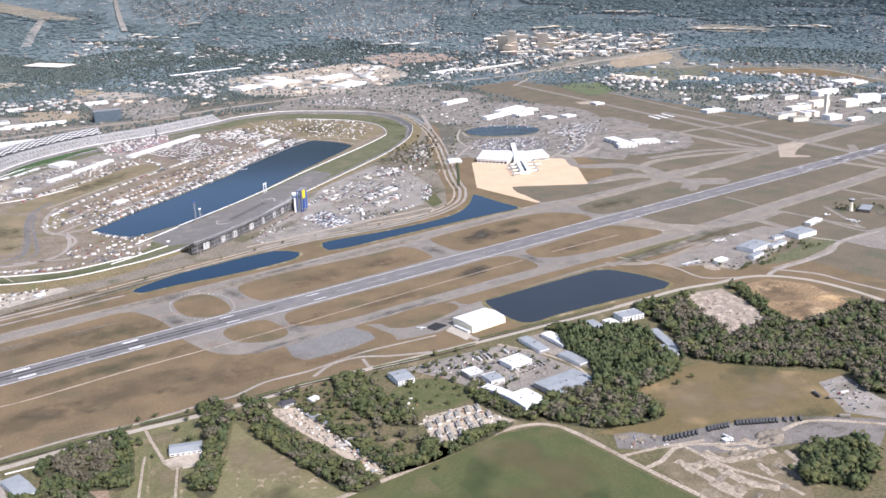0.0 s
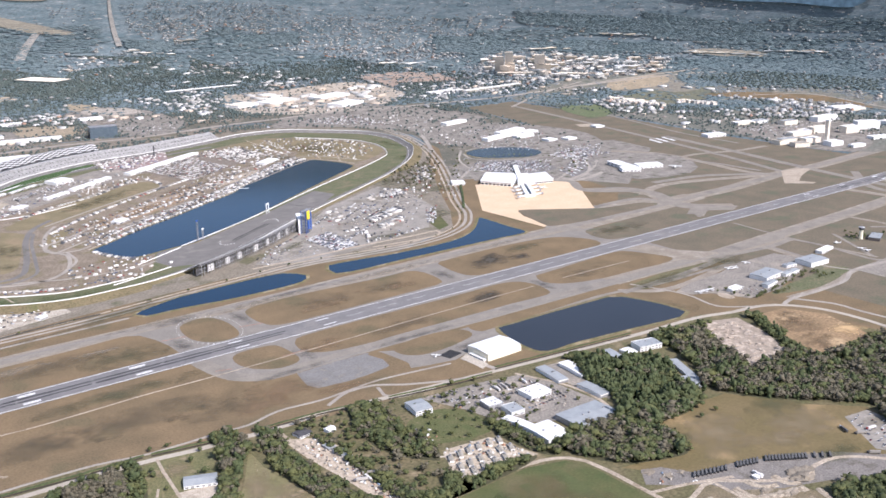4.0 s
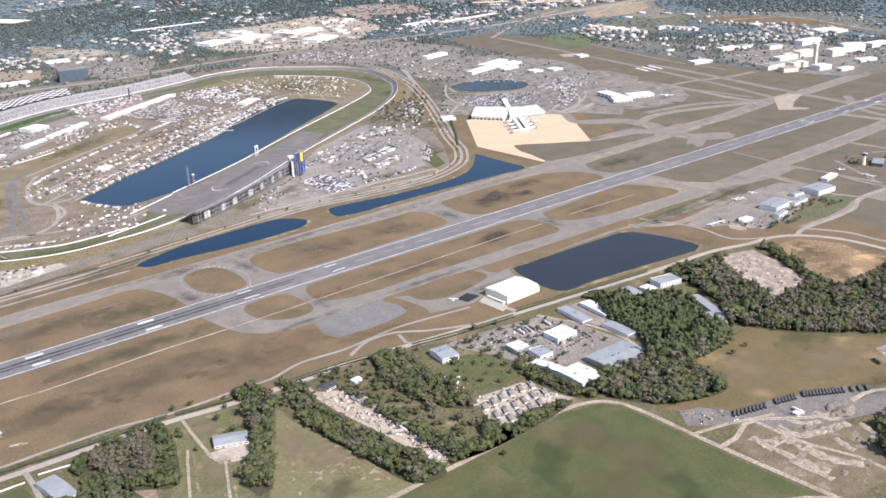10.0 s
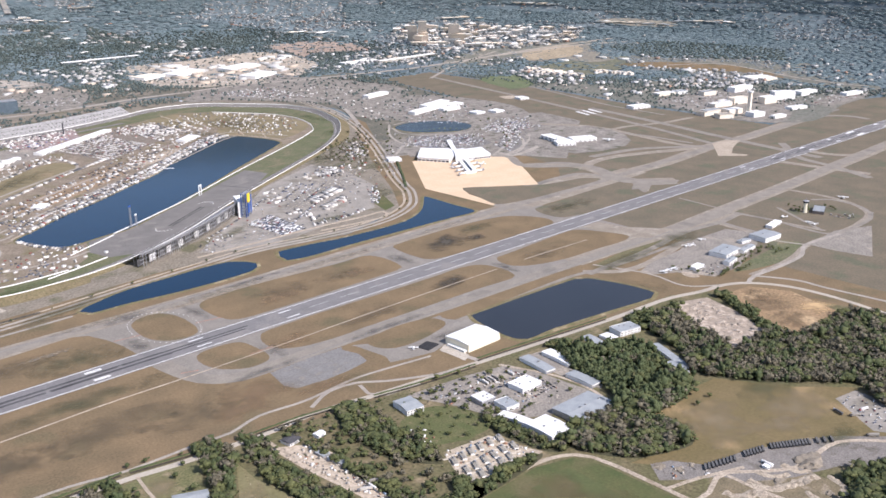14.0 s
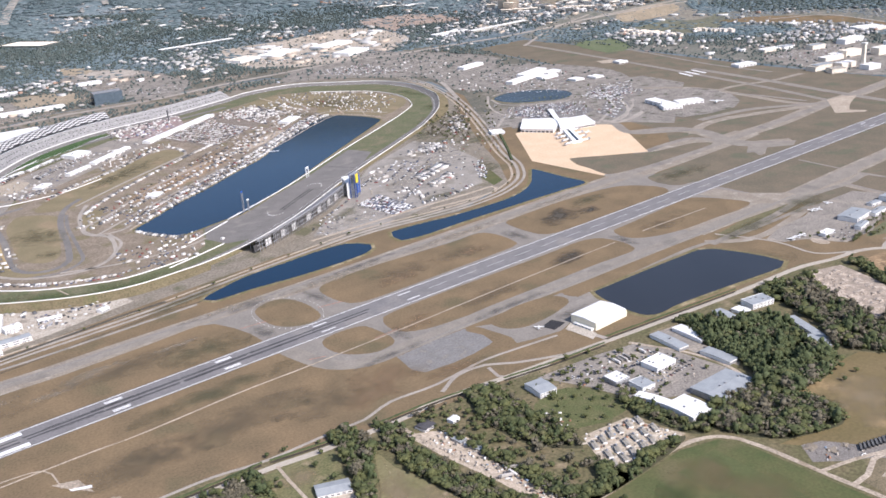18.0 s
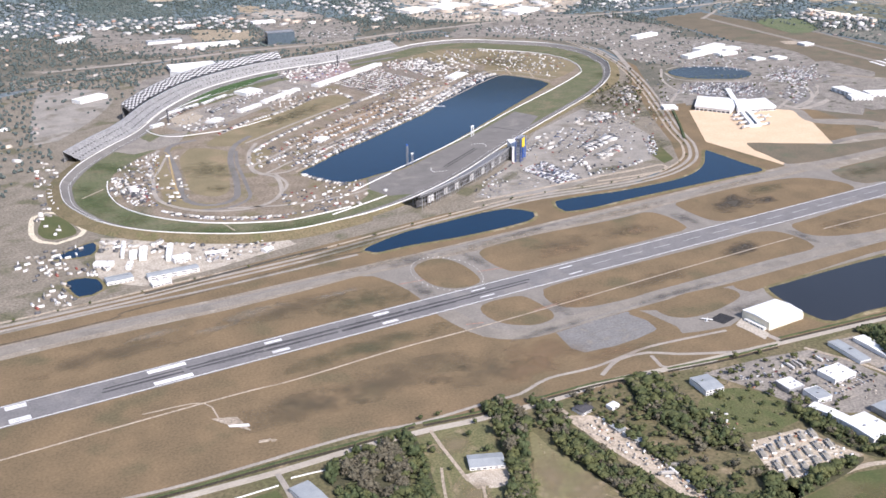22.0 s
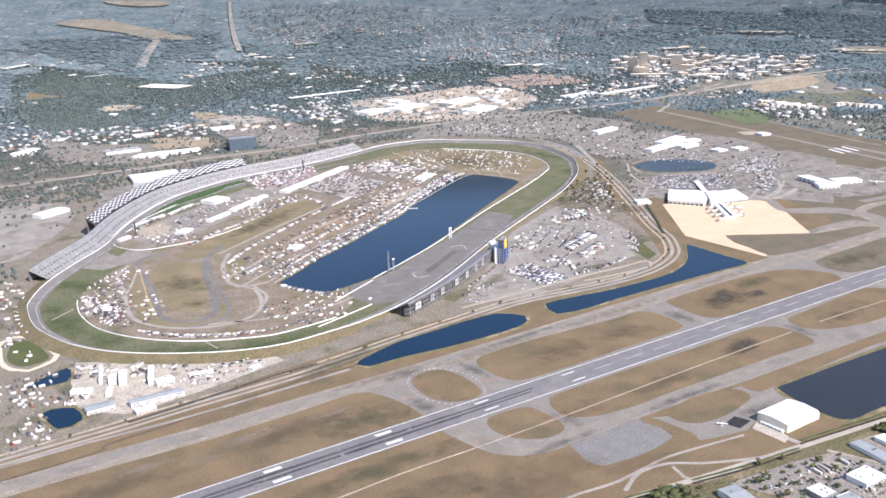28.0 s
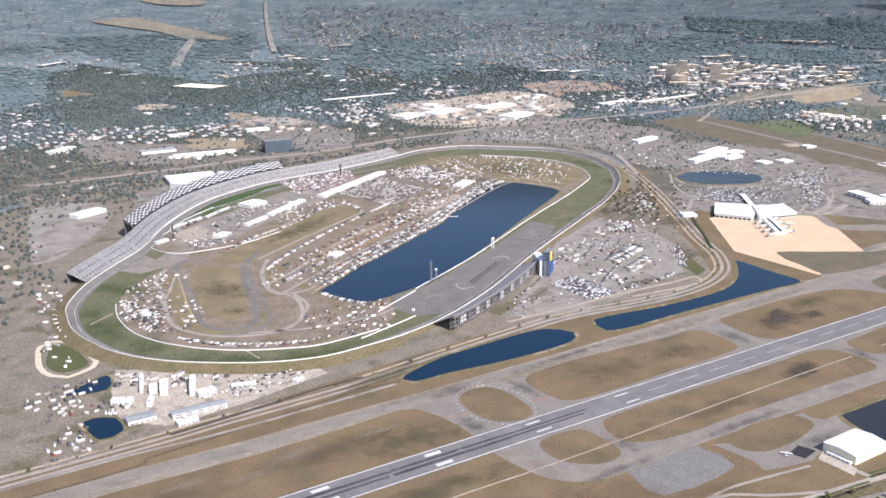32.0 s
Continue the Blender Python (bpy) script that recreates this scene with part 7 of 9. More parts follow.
spread("motorhome", [(471, 822), (486, 793), (468, 717), (448, 690), (446, 733)], 8, 0.2)
spread("car", [(485, 740), (511, 728), (495, 664), (471, 665)], 6, 0.2)
row("hauler", [(486, 735), (478, 672)], 5, 75, 0.1)
spread("motorhome", [(520, 800), (548, 800), (525, 690), (508, 690)], 17, 0.5)
for k in range(2):
    row("motorhome", [(812 - 9 * k, 674 + 15 * k), (932 - 9 * k, 748 + 15 * k), (1128 - 9 * k, 862 + 15 * k), (1241 - 9 * k, 932 + 15 * k), (1354 - 9 * k, 1022 + 15 * k), (1500 - 9 * k, 1122 + 15 * k), (1595 - 9 * k, 1172 + 15 * k)], 8, 78, 0.45)
for k in range(8):
    row("car", [(806 - 10 * k, 682 + 16 * k), (926 - 10 * k, 757 + 16 * k), (1122 - 10 * k, 872 + 16 * k), (1348 - 10 * k, 1032 + 16 * k), (1585 - 10 * k, 1180 + 16 * k)], 5.0, 60 + 8 * (k % 4), (0.2, 0.25, 0.8, 0.88, 0.45, 0.85, 0.9, 0.6)[k])
spread("car", [(760, 700), (1000, 850), (1320, 1050), (1600, 1210), (1600, 1300), (1300, 1130), (1000, 960), (740, 790)], 19, 0.55)
spread("car", [(680, 470), (760, 440), (860, 500), (880, 545), (780, 560), (700, 540)], 10, 0.5)
spread("car", [(470, 800), (550, 900), (600, 920), (560, 820), (520, 680), (470, 640)], 9, 0.45)
spread("car", [(1560, 1460), (1660, 1540), (1860, 1330), (1860, 1180), (1720, 1080), (1640, 1200)], 15, 0.5)
row("car", [(500, 560), (560, 492), (640, 448), (720, 436), (790, 445)], 4.5, 30, 0.25)
row("tent", [(806, 672), (932, 752), (1128, 864), (1354, 1024), (1592, 1174)], 17, 0, 0.3, 5.0)
row("motorhome", [(1655, 1520), (1720, 1500), (1800, 1420), (1862, 1310)], 9, 70, 0.3)
spread("motorhome", [(1640, 1500), (1780, 1480), (1868, 1300), (1845, 1170), (1760, 1090), (1690, 1180), (1640, 1330)], 24, 0.55)
spread("car", [(1640, 1500), (1780, 1480), (1868, 1300), (1845, 1170), (1760, 1090), (1690, 1180), (1640, 1330)], 22, 0.6)
spread("car", [(680, 1140), (760, 1225), (900, 1320), (1040, 1330), (880, 1160), (740, 1060)], 12, 0.6)
# east lots
sheet("event_lot", [(1212, 530), (1336, 635), (1549, 738), (1576, 656), (1531, 491), (1407, 342), (1294, 320), (1210, 304), (1113, 285), (1025, 314), (987, 342)], 0.1, LOT, "dusty grey event car park", category="car park")
lot("car", [(1148, 429), (1156, 322), (1214, 325), (1219, 450)], 11, 2.9, 85, 0.08)
lot("tent", [(1474, 650), (1510, 597), (1587, 660), (1547, 712)], 4, 7, 0, 0.2)
lot("hauler", [(1345, 488), (1463, 530), (1448, 490), (1327, 445)], 2, 5.2, 90, 0.08)
lot("hauler", [(1328, 422), (1411, 453), (1406, 424), (1315, 388)], 2, 5.5, 90, 0.15)
lot("motorhome", [(1493, 658), (1556, 671), (1557, 627), (1486, 606)], 5, 5, 85, 0.1)
spread("motorhome", [(1248, 437), (1289, 451), (1284, 368), (1253, 350)], 12, 0.2)
spread("car", [(1388, 596), (1466, 593), (1417, 523), (1352, 521)], 12, 0.5)
spread("car", [(1008, 378), (1090, 411), (1087, 375), (994, 320)], 9, 0.45)
spread("hauler", [(1314, 599), (1369, 610), (1321, 520), (1248, 503)], 20, 0.5)
spread("motorhome", [(1590, 707), (1790, 837), (1749, 757), (1619, 593), (1556, 582)], 19, 0.6)
for x, y in fill([(1590, 720), (1700, 850), (1800, 900), (1900, 960), (1850, 860), (1740, 740), (1640, 640)], 21, RNG):
    tree("oak" if RNG.random() < 0.4 else "bare", x, y, RNG.uniform(6, 11), "lot trees")
spread("car", [(1201, 515), (1297, 562), (1499, 683), (1466, 593), (1292, 471), (1202, 449)], 24, 0.5)
spread("hauler", [(1432, 646), (1530, 690), (1601, 700), (1556, 582), (1475, 586)], 22, 0.5)
spread("car", [(1273, 356), (1389, 355), (1372, 324), (1255, 309)], 14, 0.5)
spread("car", [(1495, 465), (1540, 484), (1442, 361), (1415, 358)], 7, 0.3)
spread("car", [(1694, 863), (1844, 908), (1985, 897), (1666, 534), (1429, 439), (1518, 610)], 17, 0.6)
spread("motorhome", [(1744, 845), (1831, 863), (1728, 731), (1642, 701)], 11, 0.35)
spread("motorhome", [(524, 695), (588, 732), (559, 627), (506, 589)], 13, 0.5)
spread("car", [(1225, 535), (1340, 630), (1540, 728), (1565, 650), (1525, 500), (1400, 350), (1290, 330), (1180, 325), (1050, 330), (1010, 350), (1130, 430)], 24, 0.55)
for k in range(5):
    row("car", [(1262 + 22 * k, 520 - 14 * k), (1318 + 22 * k, 556 - 14 * k), (1392 + 22 * k, 612 - 14 * k)], 3.4, 80, 0.3)
    row("car", [(1180 + 26 * k, 345 + 17 * k), (1240 + 26 * k, 385 + 17 * k)], 3.4, 80, 0.35)
row("car", [(1040, 400), (1130, 450), (1200, 500), (1300, 570)], 4.5, 80, 0.2)
row("motorhome", [(1230, 330), (1330, 330), (1400, 350)], 9, 80, 0.3)
# west compounds
sheet("vendor_lot", [(374, 504), (454, 447), (519, 387), (624, 338), (629, 309), (485, 283), (380, 275), (329, 330), (348, 437)], 0.12, mat("vendor_gravel", (0.46, 0.41, 0.34), (0.37, 0.325, 0.265), 16, 3, spot=(0.26, 0.225, 0.18), spot_size=22, spot_at=0.56), "pale gravel vendor compound", category="yard")
for plan, h, r in (((389, 426, 57.7, 4.8, 73), 6, ROOFWHITE), ((349, 383, 27.2, 14.7, -32), 6, ROOFWHITE), ((427, 295, 73.7, 15.2, -4), 7, ROOFGREY), ((354, 315, 37.4, 19.6, -2), 6, ROOFGREY), ((402, 271, 27.3, 12.6, 2), 5, ROOFWHITE), ((446, 372, 50.1, 7.9, 70), 10, ROOFWHITE), ((454, 341, 25.1, 15.9, 2), 8, ROOFWHITE), ((509, 339, 34.0, 8.2, -12), 4, ROOFWHITE), ((397, 397, 24.0, 10.9, 73), 6, ROOFWHITE), ((411, 392, 40.1, 11.0, 72), 8, ROOFWHITE), ((381, 359, 21.9, 8.1, 65), 5, ROOFWHITE), ((579, 306, 16.1, 11.5, 24), 5, ROOFWHITE)):
    building("vendor_hall", plan, h, WH, r, "white event hall in the vendor compound", 1.2, 5, 3, 1, "hall", "vendor compound halls")
spread("motorhome", [(374, 504), (396, 476), (380, 425), (354, 432)], 9, 0.35)
spread("car", [(483, 341), (517, 340), (516, 317), (479, 309)], 8, 0.3)
spread("motorhome", [(437, 446), (454, 422), (437, 373), (421, 385)], 10, 0.3)
spread("motorhome", [(317, 396), (333, 370), (364, 369), (353, 361), (315, 361)], 9, 0.2)
spread("motorhome", [(280, 462), (310, 429), (354, 365), (340, 343), (303, 370), (269, 383)], 13, 0.4)
spread("motorhome", [(254, 334), (288, 370), (288, 273), (260, 257)], 11, 0.45)
spread("motorhome", [(374, 1013), (400, 993), (354, 672), (295, 600), (324, 822)], 13, 0.5)
spread("car", [(540, 373), (624, 338), (615, 319), (544, 340)], 9, 0.4)
spread("motorhome", [(230, 470), (300, 500), (350, 480), (300, 400), (250, 380)], 12, 0.35)
spread("motorhome", [(220, 300), (280, 340), (280, 270), (230, 262)], 11, 0.35)
spread("car", [(500, 372), (560, 360), (600, 330), (520, 300), (470, 300)], 9, 0.45)
spread("tent", [(372, 470), (470, 420), (520, 372), (470, 345), (385, 380)], 17, 0.4)
spread("hauler", [(372, 480), (460, 432), (500, 372), (440, 380), (380, 430)], 17, 0.5)
row("car", [(432, 330), (470, 334), (520, 340), (580, 348)], 4, 90, 0.2)
ribbon("sand_ring", [(324, 678), (348, 646), (359, 554), (349, 535), (308, 518), (289, 539), (282, 582), (300, 666)], 9, 0.25, mat("pale_sand", (0.62, 0.55, 0.42), (0.55, 0.48, 0.36), 10, 2), "pale sand training ring", closed=True, category="track")
sheet("ring_lawn", [(322, 665), (343, 627), (348, 562), (339, 542), (309, 538), (294, 561), (295, 600)], 0.2, GREEN, "grass inside the sand ring", 8, category="grass")
spread("motorhome", [(309, 645), (331, 615), (335, 558), (308, 551)], 14, 0.4)
# the boulevard behind the back straight and its trees
for off, wide, material in ((0, 7, ROAD), (13, 5, SAND), (-13, 6, ROAD)):
    line = spline([(-500, 262), (100, 250), (299, 248), (371, 248), (448, 251), (530, 251), (617, 252), (715, 260), (823, 271), (940, 280), (1064, 287), (1177, 270), (1301, 257), (1404, 272), (1487, 318), (1542, 381), (1605, 489), (1741, 693), (1869, 896), (1970, 1086), (2046, 1287), (2086, 1493)], 30)
    nn = sides(line)
    ribbon("boulevard", [(p.x + s.x * off, p.y + s.y * off) for p, s in zip(line, nn)][::2], wide, 0.22, material, "divided access road behind the speedway", category="road")
    if off == 0:
        for i in range(2, len(line) - 2):
            if i % 2 == 0:
                tree("oak", line[i].x + nn[i].x * 8, line[i].y + nn[i].y * 8, RNG.uniform(4.5, 7), "avenue trees")
ribbon("ditch", [(372, 251), (450, 255), (508, 260), (588, 266), (662, 266)], 7, 0.24, mat("dark_ditch", (0.06, 0.055, 0.045), (0.1, 0.09, 0.07), 12, 2), "dark muddy ditch", category="ditch")
ribbon("dirt_strip", [(-300, 215), (260, 192), (332, 206), (428, 211), (530, 222), (640, 228), (700, 222)], 5, 0.17, mat("brown_ditch", (0.1, 0.078, 0.05), (0.14, 0.108, 0.07), 10, 2), "dark brown dry ditch beside the taxiway", category="ditch")
ribbon("rail_track", [(-300, 232), (245, 228), (334, 225), (434, 217), (564, 216), (690, 217)], 6, 0.2, LOT, "pale gravel track", category="track")
ribbon("lot_road", [(971, 321), (1091, 318), (1220, 316), (1340, 307), (1398, 306), (1381, 277), (1311, 280), (1226, 293)], 7, 0.24, SAND, "sandy lot road", category="road")
sheet("swale", [(1429, 370), (1484, 400), (1446, 322), (1407, 307)], 0.15, GREEN, "green grassed swale", category="grass")
sheet("green_paddock", [(150, -262), (264, -272), (352, -276), (354, -325), (362, -372), (300, -420), (150, -380)], 0.1, GREEN, "green mown paddock", category="field")
sheet("rubbish_ground", [(378, -350), (398, -349), (428, -358), (451, -366), (440, -400), (400, -412), (376, -385)], 0.12, mat("bare_brown_soil", (0.29, 0.21, 0.145), (0.22, 0.165, 0.11), 7, 1.5, spot=(0.4, 0.33, 0.25), spot_size=6, spot_at=0.58), "bare brown dumping ground", category="yard")
for line in ([(263, -266), (305, -268), (356, -271)], [(371, -266), (390, -269), (405, -272)]):
    tagged(profile("white_fence", spline(line, 6), [(0.2, 0.0), (0.2, 1.6), (-0.2, 1.6), (-0.2, 0.0)], WALLWHITE), "low white paddock fence", "fence", kind="structure")
hedge([(1719, 611), (1632, 497), (1565, 414)], 3, 3, "dark hedge beside the apron")
sheet("apron_verge", [(1732, 666), (1791, 642), (1560, 343), (1517, 328), (1587, 449)], 0.12, DRY, "brown verge beside the apron", category="grass")
for x, y in [(1708, 862), (1657, 827), (1656, 792), (1745, 871), (1640, 703), (1686, 721), (1634, 643), (1648, 730), (1651, 761), (1595, 769), (1915, 861), (1852, 790), (1819, 740), (1772, 704), (1958, 912), (1992, 976)]:
    tree("oak", x, y, RNG.uniform(7, 11), "lot trees")
for x, y in [(1673, 832), (1710, 856), (1752, 885), (1657, 790), (1699, 807), (1690, 774), (1785, 852), (1830, 881), (1758, 791), (1726, 739), (1626, 718), (1612, 754), (1617, 689), (1672, 696), (1932, 998), (1851, 957)]:
    tree("bare", x, y, RNG.uniform(8, 13), "lot trees")

# ---- terminal ----
sheet("apron", [(1746, 584), (1834, 569), (1968, 469), (1927, 393), (1794, 219), (1674, 303), (1636, 301), (1622, 274), (1608, 182), (1592, 176), (1586, 373)], 0.2, CONCRETE, "pale sandy concrete terminal apron", category="apron")
sheet("terminal_lot", [(1846, 794), (1996, 799), (2211, 719), (2292, 573), (2237, 460), (2045, 335), (1968, 469), (1847, 580), (1732, 666)], 0.11, LOTMIX, "grey terminal car park", category="car park")
sheet("terminal_lot", [(2243, 876), (2491, 782), (2466, 611), (2263, 478), (2213, 634)], 0.125, LOTMIX, "grey rental car park", category="car park")
term = tagged(new("terminal"), "white-roofed airport terminal with a concourse pier", "terminal")
tc = Vector([(1860, 536)][0])
term.matrix_basis = pose(tc.x, tc.y, 0)


def term_block(name, corners, z0, z1, material):
    return part(name, quad_box([(x - tc.x, y - tc.y) for x, y in corners], z0, z1), material, term)


LEFT_WING, RIGHT_WING, HALL = [(1761, 580), (1801, 509), (1834, 526), (1870, 557), (1886, 593), (1839, 648)], [(1841, 497), (1866, 492), (1914, 474), (1958, 548), (1894, 562)], [(1809, 493), (1844, 487), (1905, 559), (1876, 568)]
for corners, z in ((LEFT_WING, 10), (RIGHT_WING, 10), (HALL, 13)):
    term_block("wall", corners, 0, z - 1, WH)
    term_block("roof", [(x * 1.02 - tc.x * 0.02, y * 1.02 - tc.y * 0.02) for x, y in corners], z - 1, z, ROOFWHITE)
for c0, c1 in zip(LEFT_WING[:1] + RIGHT_WING[:2], LEFT_WING[1:2] + RIGHT_WING[1:3]):
    for k in range(8):
        q0, q1 = Vector(c0).lerp(Vector(c1), (k + 0.15) / 8), Vector(c0).lerp(Vector(c1), (k + 0.85) / 8)
        n = Vector((q1.y - q0.y, q0.x - q1.x)).normalized()
        n = n if (q0 - Vector(tc) + n).y < (q0 - Vector(tc) - n).y else -n
        term_block("window", [tuple(q0), tuple(q1), tuple(q1 + n * 0.2), tuple(q0 + n * 0.2)], 1, 5, GLASS)
P0, P1, P2, P3 = [Vector(q) for q in [(1826, 506), (1854, 505), (1774, 393), (1749, 401)]]
term_block("pier_wall", [tuple(q) for q in (P0, P1, P2, P3)], 0, 7, WH)
for f0, f1, z, material, name in ((0.0, 0.36, 8.2, ROOFWHITE, "pier_roof"), (0.64, 1.0, 8.2, ROOFWHITE, "pier_roof"), (0.36, 0.64, 7.6, GLASS, "roof_light")):
    term_block(name, [tuple(P0.lerp(P1, f0)), tuple(P0.lerp(P1, f1)), tuple(P3.lerp(P2, f1)), tuple(P3.lerp(P2, f0))], 7, z, material)
ALONG, ACROSS = (P3 - P0).normalized(), (P1 - P0).normalized()
for k in range(4):
    for base, way in ((P0.lerp(P3, 0.2 + 0.26 * k), -1), (P1.lerp(P2, 0.2 + 0.26 * k), 1)):
        term_block("jet_bridge", [tuple(base), tuple(base + ALONG * 4), tuple(base + ALONG * 4 + ACROSS * way * 22), tuple(base + ACROSS * way * 22)], 3, 6.2, ROOFWHITE)
        term_block("bridge_head", [tuple(base + ACROSS * way * 20 - ALONG * 2), tuple(base + ACROSS * way * 20 + ALONG * 6), tuple(base + ALONG * 6 + ACROSS * way * 26), tuple(base + ACROSS * way * 26 - ALONG * 2)], 2.5, 6.6, STEEL)
term_block("walkway_roof", [(1967, 683), (1981, 680), (1908, 588), (1890, 587)], 5, 6, ROOFWHITE)
for line, wide in (([(1933, 490), (1956, 447), (1910, 354), (2010, 257), (2001, 183), (1967, 134)], 24), ([(2096, 472), (1980, 450), (1971, 496)], 14), ([(1991, 925), (1963, 851), (2006, 786), (2088, 736), (2164, 759), (2208, 825), (2175, 905), (2094, 963), (2025, 958)], 7), ([(2179, 767), (2176, 671), (2118, 582), (1995, 516), (1938, 486)], 8), ([(2264, 799), (2258, 680), (2185, 571), (2063, 500), (1959, 468)], 8), ([(1988, 605), (1954, 693), (1877, 741), (1767, 668)], 8)):
    ribbon("terminal_road", line, wide, 0.24, TAXI if wide > 20 else ROAD, "pale paved way beside the terminal", category="road")
for x, y in [(1843, 787), (1810, 746), (1787, 708), (1887, 821), (1761, 673), (1926, 835), (1899, 793), (2154, 643), (2124, 604), (2089, 563), (2206, 646), (2173, 599), (2124, 550), (2075, 523), (2030, 528), (2060, 630), (2063, 673), (2245, 815), (2276, 810), (2213, 896), (2193, 923), (2234, 721)]:
    tree("oak", x, y, RNG.uniform(6, 10), "terminal trees")
AIRL = "white airliner parked at the terminal pier"
plane(*[(1843, 439)][0], 200, 2.2, AIRL, "airliner", "parked airliners")
plane(*[(1768, 460)][0], 20, 2.2)
plane(*[(2286, 378)][0], 30, 3.2, "white jet airliner on the far ramp", "airliner", "parked airliners")
PARKING = mat("car_park_asphalt", (0.2, 0.188, 0.175), (0.165, 0.155, 0.145), 18, 3, spot=(0.235, 0.22, 0.2), spot_size=22, spot_at=0.56)
for outline in ([(1960, 800), (2090, 700), (2050, 592), (1965, 572), (1880, 655), (1895, 735)], [(2160, 750), (2284, 785), (2340, 730), (2288, 626), (2192, 590), (2165, 667)], [(2035, 560), (2150, 640), (2180, 590), (2090, 500), (2010, 480)]):
    sheet("parking_bay", outline, 0.215, PARKING, "dark asphalt car park with painted bays", category="car park")
lot("car", [(1965, 795), (1885, 725), (1880, 660), (2050, 600)], 3, 3.0, 85, 0.15)
for k in range(9):
    row("car", [(1890 + 17 * k, 735 + 7 * k - 0.6 * k * k), (1905 + 17 * k, 650 - 2 * k + 1.2 * k * k * 0.3)], 3.0, 88, 0.2)
for k in range(8):
    row("car", [(2166 + 20 * k, 740 + 4 * k), (2172 + 17 * k, 610 + 9 * k)], 3.0, 88, 0.2)
for k in range(14):
    a = 0.35 + 0.1 * k
    tree("oak", 2010 + 150 * math.cos(a), 640 + 190 * math.sin(a), RNG.uniform(5, 8), "terminal trees")
for line, wide in (([(2198, 788), (2213, 697), (2169, 599), (2090, 513), (2001, 469), (1940, 490)], 9), ([(2198, 593), (2145, 512), (2048, 453), (1946, 456)], 9), ([(2019, 969), (1916, 851), (1867, 723), (1903, 625), (1978, 572)], 7)):
    ribbon("terminal_road", line, wide, 0.25, ROAD, "curved pale terminal approach road", category="road")
for corners, n in (([(1841, 729), (2001, 569), (2118, 692), (1949, 815)], 12), ([(2197, 751), (2188, 661), (2331, 639), (2320, 752)], 10), ([(2027, 572), (1993, 478), (2195, 608), (2188, 661)], 7)):
    lot("car", corners, n, 3.3, 85, 0.25)
for plan, h in (((1720, 623, 33.3, 29.9, -28), 6), ((2188, 485, 89.1, 47.4, -105), 10), ((2167, 436, 51.1, 67.4, -33), 9), ((2242, 435, 71.0, 54.1, -25), 9), ((2338, 1102, 128.6, 38.1, 13), 9), ((2380, 1058, 64.5, 47.9, 4), 7), ((2332, 908, 37.9, 39.5, -1), 6), ((2393, 883, 38.7, 35.6, -1), 6), ((2770, 610, 70.6, 51.2, -14), 8), ((2633, 983, 35.9, 50.0, -11), 6)):
    building("airport_hall", (*plan[:3], min(plan[3], 34), plan[4]), h, WH, ROOFWHITE, "white flat-roofed airport building", 0, 5, 2, 3)

# ---- town and distance ----


def box_shape():
    v = np.array([(-0.5, -0.5, 0.0), (0.5, -0.5, 0.0), (0.5, 0.5, 0.0), (-0.5, 0.5, 0.0), (-0.5, -0.5, 1), (0.5, -0.5, 1), (0.5, 0.5, 1), (-0.5, 0.5, 1)], float)
    f = np.array([(4, 5, 6), (4, 6, 7), (0, 1, 5), (0, 5, 4), (1, 2, 6), (1, 6, 5), (2, 3, 7), (2, 7, 6), (3, 0, 4), (3, 4, 7)])
    return v, f


def gable_shape():
    v = np.array([(-0.5, -0.5, 0.0), (0.5, -0.5, 0.0), (0.5, 0.5, 0.0), (-0.5, 0.5, 0.0), (-0.5, -0.5, 0.6), (0.5, -0.5, 0.6), (0.5, 0.5, 0.6), (-0.5, 0.5, 0.6), (-0.5, 0, 1), (0.5, 0, 1)], float)
    f = np.array([(4, 5, 9), (4, 9, 8), (6, 7, 8), (6, 8, 9), (0, 1, 5), (0, 5, 4), (1, 2, 6), (1, 6, 5), (2, 3, 7), (2, 7, 6), (3, 0, 4), (3, 4, 7), (5, 6, 9), (7, 4, 8)])
    return v, f


def placed(x, y, sx, sy, sz, a, z=0.0):
    return (x, y, z, sx, sy, sz, a)


def far_sheet(name, pts, material, label, category, z=0.25):
    line = spline(pts, 60, True)
    bm = bmesh.new()
    bm.faces.new([bm.verts.new((p.x, p.y, z)) for p in line])
    bmesh.ops.triangulate(bm, faces=bm.faces[:])
    for _ in range(2 if max((Vector(p[:2]) - CENTRE).length for p in pts) > FLAT else 0):
        bmesh.ops.subdivide_edges(bm, edges=[q for q in bm.edges if q.calc_length() > 90], cuts=2, use_grid_fill=True)
    bmesh.ops.triangulate(bm, faces=bm.faces[:])
    for f in bm.faces:
        f.normal_update()
        if f.normal.z < 0:
            f.normal_flip()
    for v in bm.verts:
        v.co = far(v.co.x, v.co.y, z)[0]
    return tagged(part(name, bm, material), label, category, kind="structure")


def far_ribbon(name, pts, width, material, label):
    line = spline(pts, 60)
    nor, v, f = sides(line), [], []
    for p, s in zip(line, nor):
        for o in (width / 2, -width / 2):
            v.append(tuple(far(p.x + s.x * o, p.y + s.y * o, 1.2)[0]))
    f = [(2 * i + 1, 2 * i + 3, 2 * i + 2, 2 * i) for i in range(len(line) - 1)]
    return tagged(from_faces(name, v, f, material), label, "road", kind="structure")


